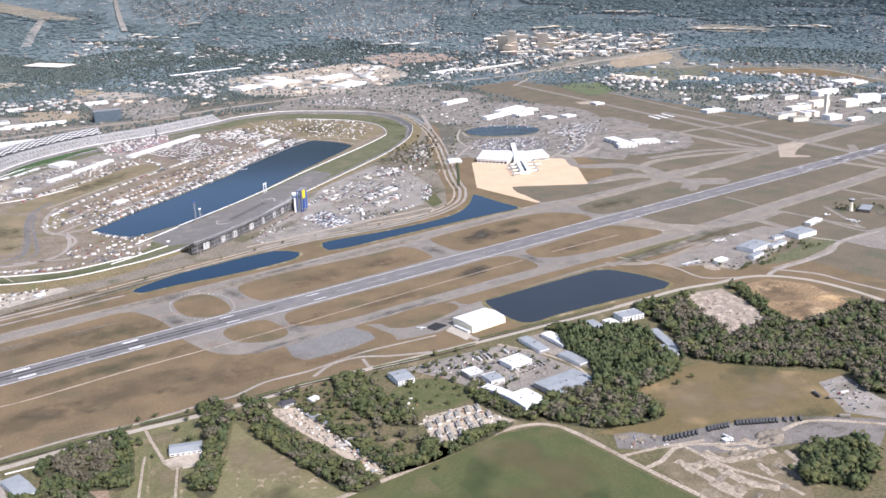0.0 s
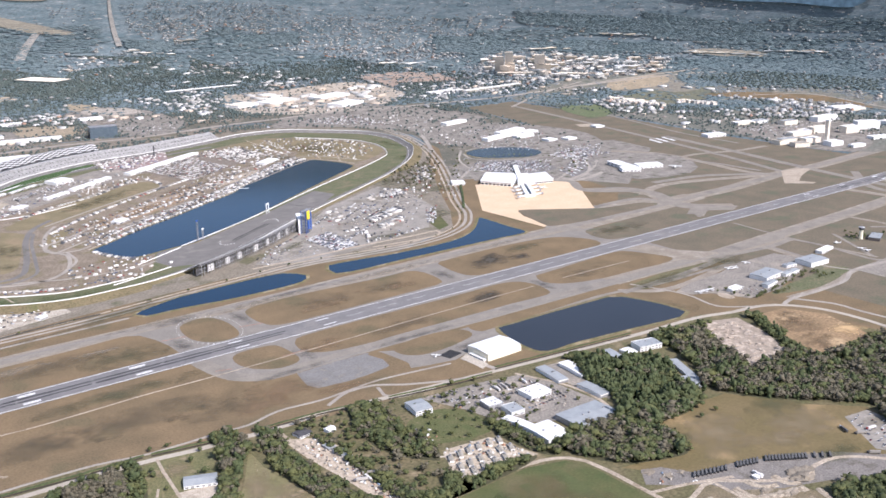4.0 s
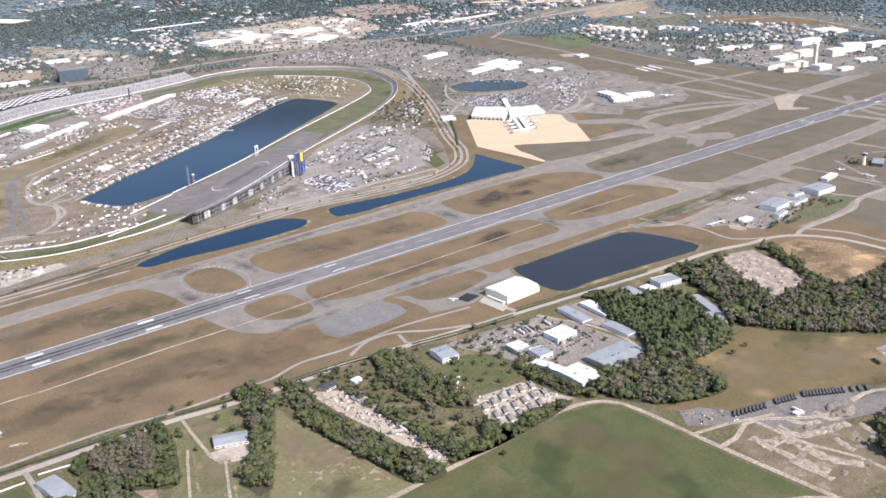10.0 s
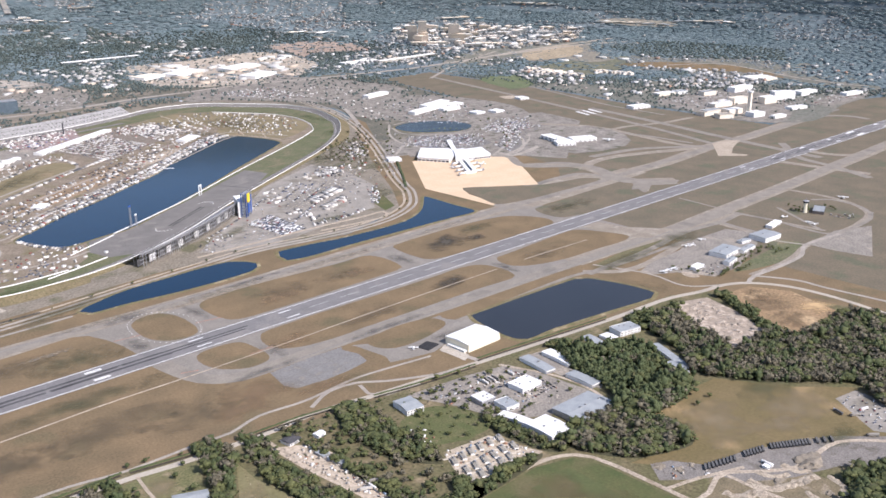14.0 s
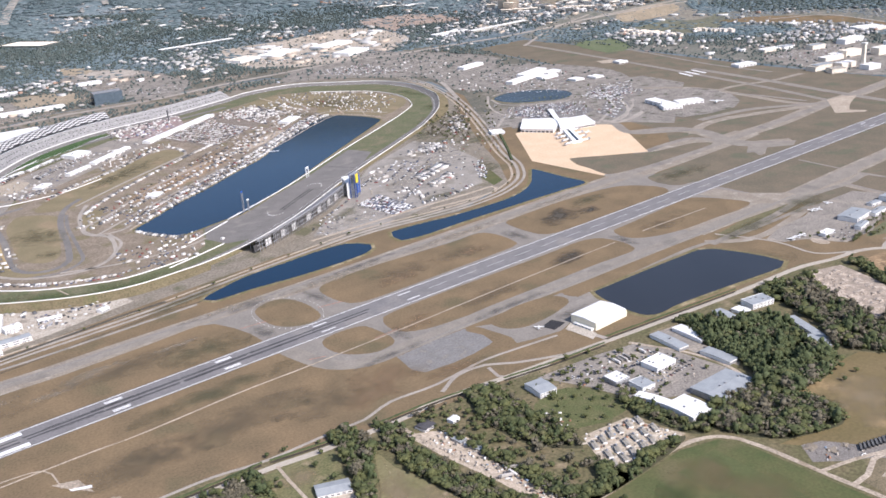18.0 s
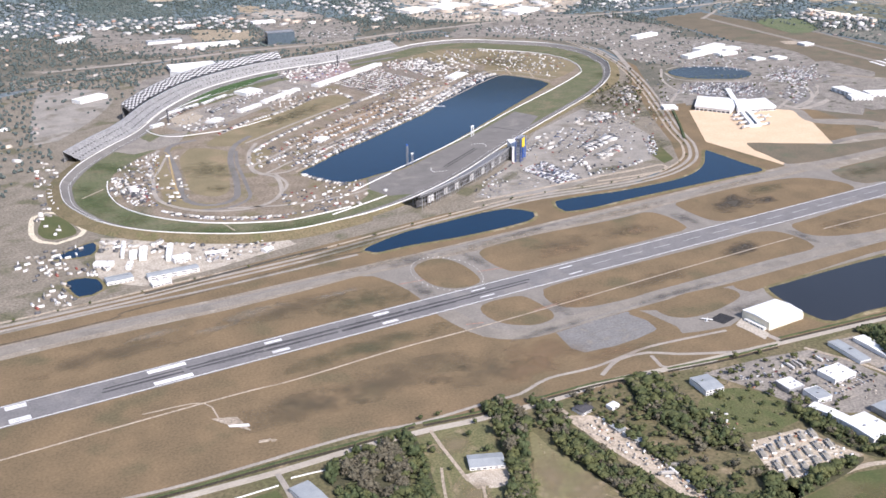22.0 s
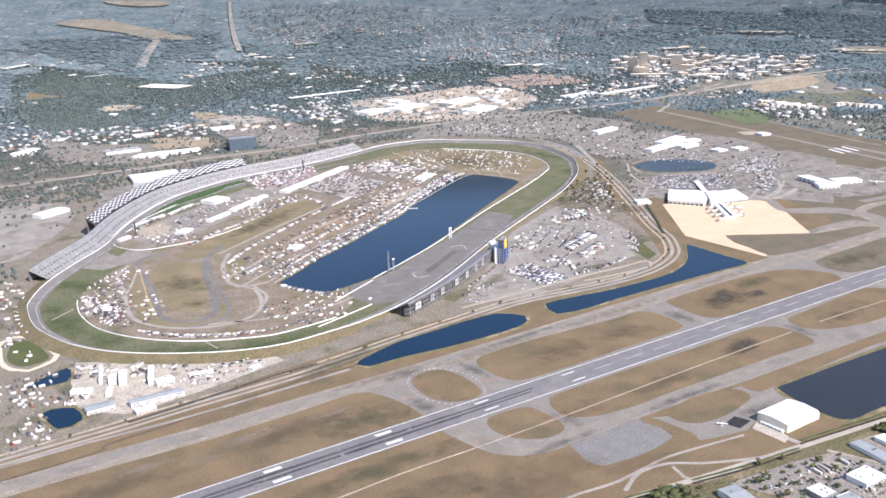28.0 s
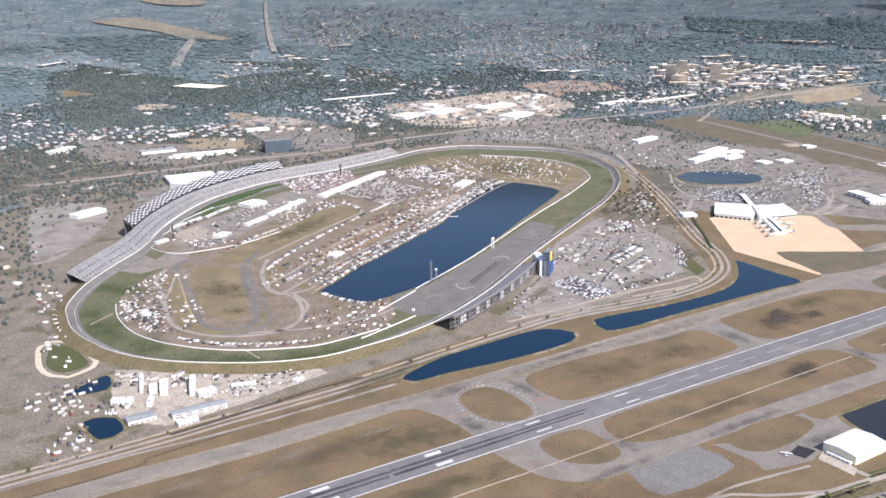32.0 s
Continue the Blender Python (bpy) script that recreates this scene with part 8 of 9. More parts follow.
TR = random.Random(77)
KEEP_OUT = [[(p.x + s.x * 80, p.y + s.y * 80) for p, s in zip(oval[::6], oval_n[::6])],
            [(-900, -1300), (1640, -1300), (1640, -720), (2600, -900), (3600, -700), (3700, 60), (3400, 190), (2810, 175), (2800, 600), (2840, 1000), (2850, 1640), (2600, 1640), (2450, 900), (2330, 480), (2100, 500), (1900, 1000), (1700, 560), (1500, 300), (-900, 300)]]
KEEP_OUT += [[(900, 240), (1250, 190), (1500, 230), (1620, 360), (1800, 560), (1990, 420), (2080, 480), (1960, 680), (1800, 640), (1920, 880), (2040, 1080), (2060, 1150), (1800, 930), (1250, 590), (900, 390)], [(-100, 250), (700, 260), (560, 400), (400, 560), (330, 800), (-100, 800)], [(420, 900), (600, 1100), (850, 1430), (1300, 1570), (1600, 1650), (1500, 1760), (1150, 1700), (700, 1500), (400, 1150)]]
KEEP_OUT += [[(1966, 946), (2074, 1002), (2276, 864), (2408, 720), (2312, 510), (2008, 351), (1896, 467), (1659, 594)], [(1965, 965), (2068, 968), (1964, 675), (1704, 533)]]
TINY = [blob(60 + k, 0, 1.0, 0.8, 1, 1) for k in range(3)]
# paved and sandy districts
ROADCELLS = set()
# Far soil and road tones are muted in their base colour to suggest haze.
FARSOIL = mat("hazed_soil", (0.235, 0.215, 0.175), (0.19, 0.175, 0.145), 60, 10, coords="wide")
FARROAD = mat("hazed_road", (0.27, 0.255, 0.235), (0.22, 0.21, 0.195), 60, 10, coords="wide")
SOIL = mat("pale_soil", (0.34, 0.28, 0.2), (0.27, 0.225, 0.16), 40, 6)
DISTRICTS = (("mall_lot", [(2072, 2640), (2324, 2614), (2723, 2654), (2772, 2417), (2651, 2098), (2349, 1889), (2182, 1907), (2002, 1964), (1898, 2078), (1916, 2300)], mat("mall_paving", (0.42, 0.365, 0.3), (0.34, 0.295, 0.24), 50, 5, spot=(0.24, 0.21, 0.17), spot_size=34, spot_at=0.57), "pale shopping centre car park", "car park"), ("front_lot", [(1969, 1899), (2242, 1832), (2176, 1485), (2112, 1386), (2030, 1537), (1904, 1675), (1800, 1719)], LOTMIX, "event car park beyond the track", "car park"), ("front_lot", [(766, 1655), (911, 1716), (1030, 1813), (840, 1559), (707, 1508)], LOTMIX, "paved plaza behind the grandstand", "plaza"), ("front_lot", [(492, 1634), (611, 1617), (644, 1485), (516, 1243), (389, 1135)], LOT, "dusty lot behind the grandstand", "car park"),
             ("town_lot", [(1481, 2853), (1520, 2747), (1643, 2471), (1648, 2230), (1516, 1979), (1381, 1954), (1338, 2168), (1366, 2539)], LOTMIX, "commercial car parks along the highway", "car park"), ("town_lot", [(850, 2652), (937, 2415), (1108, 2238), (1069, 1983), (921, 1960), (771, 2201)], LOTMIX, "commercial lots along the highway", "car park"), ("clearing", [(2899, 2847), (3165, 2817), (3289, 2652), (3136, 2345), (2892, 2441), (2778, 2355), (2822, 2529)], mat("pink_clearing", (0.3, 0.235, 0.195), (0.25, 0.2, 0.165), 60, 8), "bare reddish clearing in the woods", "ground"), ("clearing", [(1192, 3246), (1300, 3327), (1388, 3179), (1342, 3075), (1202, 3147)], SAND, "bare sandy clearing", "ground"), ("clearing", [(1114, 4130), (1219, 3804), (1039, 3804)], DRY, "brown clearing in the woods", "ground"), ("clearing", [(2789, 10692), (3330, 11085), (3206, 9312), (2971, 6864), (2719, 7202), (2790, 8293), (2756, 9295)], FARSOIL, "long pale clearing", "ground"), ("clearing", [(5237, 17701), (5707, 15909), (5066, 14028), (4779, 14951)], FARSOIL, "brown clearing in far woods", "ground"), ("clearing", [(1486, 2848), (1546, 2697), (1474, 2583), (1428, 2635)], SAND, "pale bare lot", "ground"),
             ("campus_lot", [(3599, 1782), (3774, 1803), (3928, 1698), (3733, 1551), (3471, 1525), (3365, 1553)], FARSOIL, "bare tan building ground", "ground"), ("lawn", [(3293, 1447), (3578, 1471), (3807, 1372), (3412, 1126), (3215, 1151), (3206, 1285)], mat("olive_field", (0.13, 0.135, 0.095), (0.165, 0.16, 0.11), 60, 8, spot=(0.1, 0.115, 0.1), spot_size=60, spot_at=0.54), "olive fields beyond the airfield", "grass"), ("lawn", [(2864, 1393), (3031, 1354), (2902, 1152), (2766, 1149)], mat("far_green_field", (0.115, 0.145, 0.07), (0.14, 0.155, 0.09), 40, 5), "green field beside the far runway", "grass"), ("town_lot", [(2347, 2030), (2472, 1758), (2514, 1463), (2318, 1224), (2058, 1019), (2038, 1134), (2126, 1375), (2162, 1701)], LOTMIX, "built-up strip beside the track", "ground"), ("town_lot", [(2906, 635), (3251, 597), (3306, 415), (3045, 225), (2844, 178), (2819, 347)], LOTMIX, "campus car parks beyond the airfield", "car park"), ("town_lot", [(3220, 254), (3502, 268), (3570, 204), (3501, 175), (3235, 187)], LOTMIX, "campus car parks beyond the airfield", "car park"), ("lawn", [(3557, 1239), (3757, 1152), (3862, 847), (3687, 566), (3718, 768), (3598, 1050)], DRY, "dry meadow along the far road", "grass"),
             ("town_lot", [(2207, 1229), (2440, 1288), (2529, 1005), (2446, 791), (2217, 597), (2134, 694), (2074, 954)], LOTMIX, "car parks north of the terminal", "car park"), ("town_lot", [(2187, 573), (2415, 551), (2389, 396), (2268, 311), (2101, 350), (2096, 458)], LOTMIX, "airport ramp", "apron"), ("clearing", [(3593, 1742), (3871, 1745), (3759, 1398), (3533, 1370)], FARSOIL, "bare tan building ground", "ground"), ("far_lot", [(5031, 2450), (5326, 2423), (5311, 2080), (5080, 1929), (4945, 2149)], FARSOIL, "pale far car park strip", "car park"), ("town_lot", [(1480, 2854), (1542, 2732), (1476, 2583), (1428, 2667)], SOIL, "bare sandy town lot", "ground"), ("town_lot", [(1131, 2351), (1292, 2241), (1226, 2051), (1088, 2143)], SOIL, "bare sandy town lot", "ground"), ("town_lot", [(1456, 2621), (1630, 2567), (1609, 2404), (1445, 2437)], mat("pale_paving", (0.42, 0.375, 0.32)), "pale paved town lot", "ground"), ("town_lot", [(1476, 2281), (1653, 2195), (1606, 1995), (1490, 1878), (1349, 1943)], LOTMIX, "grey office car park", "car park"), ("town_lot", [(3576, 1775), (3856, 1846), (3972, 1770), (3772, 1594), (3533, 1542), (3405, 1607)], SOIL, "orange building site", "ground"))
far_sheet("town_ground", [(2860, 180), (3300, 170), (3720, 220), (4150, 600), (4350, 1200), (4250, 1750), (3900, 1980), (3400, 1960), (3000, 1750), (2880, 1640), (2860, 1000)], mat("campus_ground", (0.135, 0.142, 0.116), (0.18, 0.172, 0.145), 45, 8, spot=(0.25, 0.225, 0.19), spot_size=50, spot_at=0.57), "mixed lawns, lots and streets beyond the airfield", "ground", 0.2)
for n, (name, line, material, label, cat) in enumerate(DISTRICTS):
    far_sheet(name, line, material, label, cat, 0.26 + 0.03 * n)
for line, wide, room in (([(548, 1905), (697, 1898), (969, 1881), (1131, 1891), (1383, 1863), (1692, 1895), (1919, 1895), (2164, 1895), (2377, 1835), (2626, 1803), (2890, 1768), (3231, 1784), (3718, 1828), (4336, 1832)], 26, 30), ([(6167, 14155), (5386, 12194), (4306, 9465), (3303, 6892), (2732, 5387)], 40, 80), ([(2707, 7029), (2500, 6492), (2225, 5766), (1911, 4895)], 62, 75), ([(1935, 998), (2076, 1230), (2101, 1294)], 14, 30), ([(3385, 1793), (3713, 1787), (4028, 1766), (4302, 1681)], 26, 60), ([(3669, 1095), (3883, 961), (3862, 847), (3754, 599), (3709, 402), (3716, 265)], 14, 40), ([(2738, 1525), (3076, 1716), (3523, 1897)], 14, 40)):
    far_ribbon("highway", line, wide, ROAD if wide < 35 else FARROAD, "pale highway through the town")
    for p in spline(line, 25):
        for ox in (-room, 0, room):
            for oy in (-room, 0, room):
                ROADCELLS.add((int((p.x + ox) // 40), int((p.y + oy) // 40)))
OPEN = [(line, min(p[0] for p in line), max(p[0] for p in line), min(p[1] for p in line), max(p[1] for p in line)) for _, line, _, _, _ in DISTRICTS]


def bare(x, y):
    """True on roads and in open districts, where no tree stands."""
    if (int(x // 40), int(y // 40)) in ROADCELLS:
        return True
    return any(a < x < b and c < y < d and inside((x, y), line) for line, a, b, c, d in OPEN)


sheet("road_verge", [(1400, 250), (1560, 330), (1800, 600), (2010, 900), (2090, 1100), (1960, 1130), (1600, 640), (1400, 360)], 0.02, DRY, "dry grass verge of the boulevard", category="grass")
sheet("town_ground", [(-1500, 1300), (500, 1720), (1100, 1960), (1820, 1870), (2080, 1300), (1990, 1040), (1700, 620), (1900, 620), (2330, 560), (2600, 1640), (2650, 1900), (2300, 2500), (1000, 2600), (-1500, 2200)], 0.03, mat("town_ground_soil", (0.15, 0.138, 0.108), (0.11, 0.108, 0.084), 60, 6, spot=(0.24, 0.21, 0.17), spot_size=70, spot_at=0.55), "mixed town ground of lawns, lots and streets", category="ground")

for x, y, rx, ry, a in ((700, 1800, 160, 60, 10), (1000, 1960, 160, 70, 0), (1250, 2130, 180, 90, 10), (1500, 2250, 120, 160, 0), (820, 2140, 150, 100, 20), (520, 1750, 120, 90, 0), (1130, 1760, 140, 40, 10), (1620, 1850, 130, 60, 0), (1750, 2050, 110, 120, 0)):
    stain(x, y, rx, ry, a, (0.36, 0.31, 0.25), 0.7, 0.6, "pale bare sandy lot among the streets", "ground", 1.6)
houses, halls, canopy, dark, distant, red, cabins, far_woods = [], [], [], [], [], [], [], []
WOODLOTS = (
    [(3600, 1353), (3984, 1696), (4677, 2140), (4891, 2110), (5032, 1844), (5257, 1423), (4083, 793), (4134, 992), (3871, 1232), (3863, 1372)],
    [(4658, 3414), (5251, 3525), (5448, 2815), (4997, 2383), (4852, 2474), (4507, 3060)],
    [(4818, 4544), (4903, 4012), (4628, 3384), (4383, 3129), (4040, 3257), (3939, 3455)],
    [(2973, 3945), (3081, 3617), (3305, 3492), (2891, 2874), (2654, 2712), (2647, 2904), (2619, 3302)],
    [(1673, 3498), (2015, 3183), (2052, 2897), (1805, 2697), (1566, 3033)],
    [(3752, 5623), (4248, 5533), (3713, 4654), (3277, 4649)],
    [(2393, 6525), (2055, 4639), (1837, 4259), (1730, 4948), (2202, 6716)],
    [(3007, 5985), (3171, 5459), (2874, 4811), (2682, 4723), (2630, 5049)],
    [(7521, 6470), (7536, 5092), (6720, 3800), (6079, 4006), (6170, 4983)],
    [(8245, 5333), (7235, 3265), (5757, 2393), (5657, 3119)],
    [(3025, 1754), (3195, 1723), (3102, 1567), (2918, 1513), (2885, 1607)],
    [(3337, 1593), (3184, 1425), (3066, 1379), (3153, 1521)],
    [(3185, 1168), (3474, 1118), (3585, 911), (3363, 814), (3240, 924), (3032, 1018)],
)
# land use beyond the track: share of houses, share of halls, share of trees
LAND = (([(893, 3412), (886, 3044), (889, 2720), (1148, 2780), (1283, 2774), (1371, 2828), (1397, 2997), (1360, 3129), (1224, 3346), (1287, 3519), (1408, 3661), (1573, 3521), (1575, 3927), (1648, 4334), (1536, 4678), (1501, 5014), (1243, 5049)], 0.01, 0.004, 1.0), ([(2172, 5295), (2243, 4989), (2645, 4400), (2457, 4162), (2075, 4132), (1860, 3986), (1794, 3739), (1635, 3469), (1511, 3574), (1425, 2974), (1547, 2974), (1778, 3348), (1983, 3303), (2160, 3425), (2298, 3453), (2440, 3988)], 0.02, 0.01, 1.0), ([(2296, 9961), (2478, 8603), (2487, 6972), (2060, 5398), (1750, 5441), (1708, 6260), (1844, 7851)], 0.01, 0.008, 1.0), ([(2754, 7361), (3166, 6775), (2422, 5065), (2144, 5321)], 0.03, 0.01, 1.0), ([(4908, 10910), (6124, 12277), (6868, 11482), (6589, 9120), (4499, 5890), (3990, 5751), (4122, 6626), (3101, 5154), (2804, 5411), (3335, 6943)], 0.8, 0.01, 0.55), ([(3696, 5338), (5605, 7364), (6214, 6874), (6033, 5405), (3855, 3105), (3490, 3153), (3345, 3359), (3386, 4078), (3338, 4452)], 0.62, 0.02, 0.75), ([(2347, 5335), (2619, 5173), (2557, 4380), (2110, 3458), (1913, 3544), (1893, 4082)], 0.3, 0.2, 0.7), ([(3478, 3996), (3760, 3922), (3545, 3617), (3263, 3669)], 1.0, 0.0, 0.3), ([(6815, 6390), (6993, 5882), (5522, 4441), (5344, 4803)], 0.3, 0.3, 0.6), ([(4226, 3377), (4622, 3186), (4366, 2598), (4685, 2268), (4010, 1827), (3597, 1875), (3365, 2021), (3447, 2405)], 0.55, 0.45, 0.55),
        ([(1876, 7088), (2205, 6970), (1686, 5204), (1489, 5475)], 0.1, 0.22, 0.9), ([(4280, 11448), (5072, 11376), (3719, 8110), (3432, 8692)], 0.3, 0.12, 0.8), ([(3052, 2329), (3406, 2123), (3281, 1708), (3102, 1561), (2912, 1673), (2592, 1832)], 0.4, 0.15, 0.7), ([(3213, 1543), (3304, 1211), (3071, 914), (2766, 724), (2798, 974), (3005, 1354)], 0.6, 0.1, 0.7), ([(2072, 3505), (2041, 2583), (1763, 2105), (1679, 2670)], 0.4, 0.1, 0.7), ([(856, 2835), (1351, 2555), (1648, 2230), (1424, 1804), (956, 1818), (614, 1955)], 0.35, 0.14, 0.8), ([(2848, 3606), (3052, 3122), (2784, 2764), (2348, 2717)], 0.25, 0.15, 0.8),
        ([(3436, 1127), (3925, 907), (3662, 598), (3276, 546), (2994, 704)], 0.7, 0.1, 0.8), ([(4236, 1686), (4916, 766), (4512, 597), (3843, 1411)], 0.05, 0.02, 1.0), ([(4259, 930), (4809, 721), (3874, 331), (3850, 601)], 0.12, 0.02, 1.0), ([(1489, 5475), (1827, 3986), (2293, 3227), (2041, 2583), (1781, 2887), (1514, 2967), (1258, 2657), (856, 2835)], 0.02, 0.01, 1.0), ([(4812, 19324), (6152, 14211), (3064, 6418), (2415, 5543), (1948, 7386)], 0.03, 0.015, 1.0), ([(4397, 7457), (3485, 4225), (3308, 3412), (2846, 2848), (2848, 3606), (3050, 4896)], 0.03, 0.01, 1.0))
LAND = tuple((line, 0.006, 0.002, 1.0) for line in WOODLOTS) + LAND
LAND = [(line, min(p[0] for p in line), max(p[0] for p in line), min(p[1] for p in line), max(p[1] for p in line), use) for line, *use in LAND]
MOUND = []
for v, f in TINY:
    v = v * np.array([1, 1, 1.15])
    MOUND.append((v, f[np.max(v[f][:, :, 2], axis=1) > 0.05]))


def land(x, y):
    for line, a, b, c, d, use in LAND:
        if a < x < b and c < y < d and inside((x, y), line):
            return use
    u = noise.noise(Vector((x / 900, y / 900, 3.7)))
    if u > 0.12:
        return (0.22, 0.03, 0.9)
    return (0.06, 0.012, 1.0)


for n in range(78000):
    a = TR.uniform(0.25, 1.6) if n % 3 else TR.uniform(-0.1, 2.6)
    r = 1 / TR.uniform(1 / 20000, 1 / 3600) if n % 3 else math.sqrt(TR.uniform(1500 ** 2, 5500 ** 2))
    x, y = CENTRE.x + r * math.cos(a), CENTRE.y + r * math.sin(a)
    if any(inside((x, y), k) for k in KEEP_OUT):
        continue
    ho, ha, tr = land(x, y)
    open_ground = bare(x, y)
    if not open_ground and TR.random() < ho * (0.36 if r < 5000 else 0.62):
        row = placed(x, y, TR.uniform(11, 19), TR.uniform(8, 12), TR.uniform(4, 6.5), 0.5 + TR.choice((0, 1.57)) + TR.uniform(-0.3, 0.3))
        if r < 3600:
            houses.append(row)
        else:
            k = 0.8 + r / 15000
            (red if ho == 1.0 else cabins).append(placed(x, y, row[3] * k, row[4] * k, row[5] + 1, row[6], 4.5))
    elif TR.random() < ha * (0.12 if open_ground else 0.22) and (int(x // 40), int(y // 40)) not in ROADCELLS:
        halls.append(placed(x, y, TR.uniform(18, 38 if r < 4000 else 55), TR.uniform(12, 22), TR.uniform(5, 9), 0.5 + TR.choice((0, 1.57)) + TR.uniform(-0.1, 0.1)))
    if TR.random() < tr:
        x, y = x + TR.uniform(-25, 25), y + TR.uniform(-25, 25)
        if bare(x, y) and TR.random() < 0.88 or any(inside((x, y), k) for k in KEEP_OUT):
            continue
        if r < 3800:
            s = TR.uniform(4.5, 8.5)
            (canopy if TR.random() < 0.5 else dark).append(placed(x, y, s, s, s * 0.9, TR.uniform(0, 6), s * 0.6))
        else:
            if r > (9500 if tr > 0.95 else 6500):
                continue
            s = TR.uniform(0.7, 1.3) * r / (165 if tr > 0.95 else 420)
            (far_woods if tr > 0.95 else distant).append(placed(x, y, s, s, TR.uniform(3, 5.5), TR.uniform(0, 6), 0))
for _ in range(30000):
    x, y = TR.uniform(-1500, 3400), TR.uniform(300, 3700)
    if any(inside((x, y), k) for k in KEEP_OUT) or noise.noise(Vector((x / 160, y / 160, 9.1))) < -0.22 or (bare(x, y) and TR.random() < 0.85):
        continue
    s = TR.uniform(4, 7.5)
    canopy.append(placed(x, y, s, s, s * 0.9, TR.uniform(0, 6), s * 0.6))
for _ in range(9000):
    x, y = TR.uniform(400, 3300), TR.uniform(1600, 3500)
    if any(inside((x, y), k) for k in KEEP_OUT) or (bare(x, y) and TR.random() < 0.9):
        continue
    s = TR.uniform(4.5, 8.5)
    dark.append(placed(x, y, s, s, s * 0.9, TR.uniform(0, 6), s * 0.6))
# closed woods, wider spaced with distance
for poly in WOODLOTS:
    cx, cy = sum(p[0] for p in poly) / len(poly), sum(p[1] for p in poly) / len(poly)
    d = (Vector((cx, cy)) - CENTRE).length
    if d > 9000:
        continue
    gap = max(20.0, d / 150)
    for x, y in fill(poly, gap, TR):
        q = gap * TR.uniform(0.55, 0.95)
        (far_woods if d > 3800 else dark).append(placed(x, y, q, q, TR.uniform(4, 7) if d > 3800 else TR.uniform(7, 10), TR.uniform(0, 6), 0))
for poly in ([(893, 3412), (886, 3044), (889, 2720), (1148, 2780), (1283, 2774), (1371, 2828), (1397, 2997), (1360, 3129), (1224, 3346), (1287, 3519), (1408, 3661), (1573, 3521), (1575, 3927), (1648, 4334), (1536, 4678), (1501, 5014), (1243, 5049)], [(2172, 5295), (2243, 4989), (2645, 4400), (2457, 4162), (2075, 4132), (1860, 3986), (1794, 3739), (1635, 3469), (1511, 3574), (1425, 2974), (1547, 2974), (1778, 3348), (1983, 3303), (2160, 3425), (2298, 3453), (2440, 3988)], [(1489, 5475), (1783, 3870), (1860, 3172), (1646, 2927), (1441, 3164), (1221, 3303), (872, 2902)], [(981, 3355), (1155, 3158), (1242, 2860), (1138, 2615), (856, 2835)], [(1814, 2848), (1967, 2837), (2002, 2515), (1858, 2269), (1805, 2527)], [(2901, 2459), (3100, 2455), (2695, 1975), (2590, 2008)], [(2714, 4257), (2567, 3210), (3127, 3222), (2846, 2848), (2504, 2960), (2123, 3133)], [(2980, 1486), (3155, 1497), (3090, 1296), (2918, 1262)], [(4166, 1883), (4485, 1453), (4531, 996), (4165, 796), (3834, 1305)], [(3544, 1041), (3845, 1098), (3598, 920), (3442, 874)]):
    for x, y in fill(poly, 24, TR):
        s = TR.uniform(8, 14)
        if not bare(x, y):
            dark.append(placed(x, y, s * 1.3, s * 1.3, TR.uniform(7, 10), TR.uniform(0, 6), 1))
for x, y in fill([(2073, 2546), (2278, 2543), (2666, 2578), (2729, 2387), (2623, 2131), (2393, 1959), (2228, 1968), (2044, 2025)], 60, TR):
    if TR.random() < 0.35:
        halls.append(placed(x, y, TR.uniform(25, 70), TR.uniform(14, 26), TR.uniform(6, 9), 0.5 + TR.choice((0, 1.57))))
# Both far tree covers use base colours blued and lightened for haze.
scatter("far_woods", MOUND, far_woods, FARWOODS, "far closed woods with haze blue in their colour", "woods", bend=True)
scatter("distant_trees", MOUND, distant, FARTREE, "far tree cover towards the horizon with haze grey in its colour", "trees", bend=True)
scatter("town_trees", MOUND, canopy, WOODS, "countless green town trees, slightly blued for haze", "trees", bend=True)
scatter("town_woods", MOUND, dark, WOODS, "dark green woods between the streets, slightly blued for haze", "woods", bend=True)
scatter("town_houses", [gable_shape()], houses, ROOFS, "countless small suburban houses", "houses", bend=True)
scatter("town_halls", [box_shape()], halls, varied("hall_tones", ((3, (0.7, 0.69, 0.67)), (3, (0.46, 0.45, 0.43)), (2, (0.5, 0.42, 0.34))), True, 0.7), "large pale flat-roofed stores and halls", "stores", bend=True)
scatter("far_houses", [gable_shape()], cabins, varied("far_roof_tones", ((1.2, (0.58, 0.57, 0.56)), (3, (0.4, 0.385, 0.36)), (4, (0.27, 0.27, 0.265)), (0.3, (0.36, 0.23, 0.17))), True, 0.8), "countless pale houses of far suburbs", "houses", bend=True)
scatter("red_houses", [gable_shape()], red, varied("red_roof_tones", ((3, (0.5, 0.24, 0.14)), (2, (0.62, 0.42, 0.33))), True, 0.8), "cluster of red-roofed houses among trees", "houses", bend=True)
far_sheet("river", [(12382, 7937), (13833, 6027), (10006, 3973), (10411, 4963), (10559, 5868)], mat("far_water", (0.1, 0.165, 0.22), (0.09, 0.15, 0.205), 200, 30, rough=0.2), "wide blue tidal river", "water", 14)
for line in ([(2608, 710), (2589, 645)], [(2637, 708), (2619, 643)], [(2579, 711), (2559, 648)]):
    ribbon("threshold_bar", line, 9, 0.32, PAINT, "white painted bar on the far runway", category="paint")
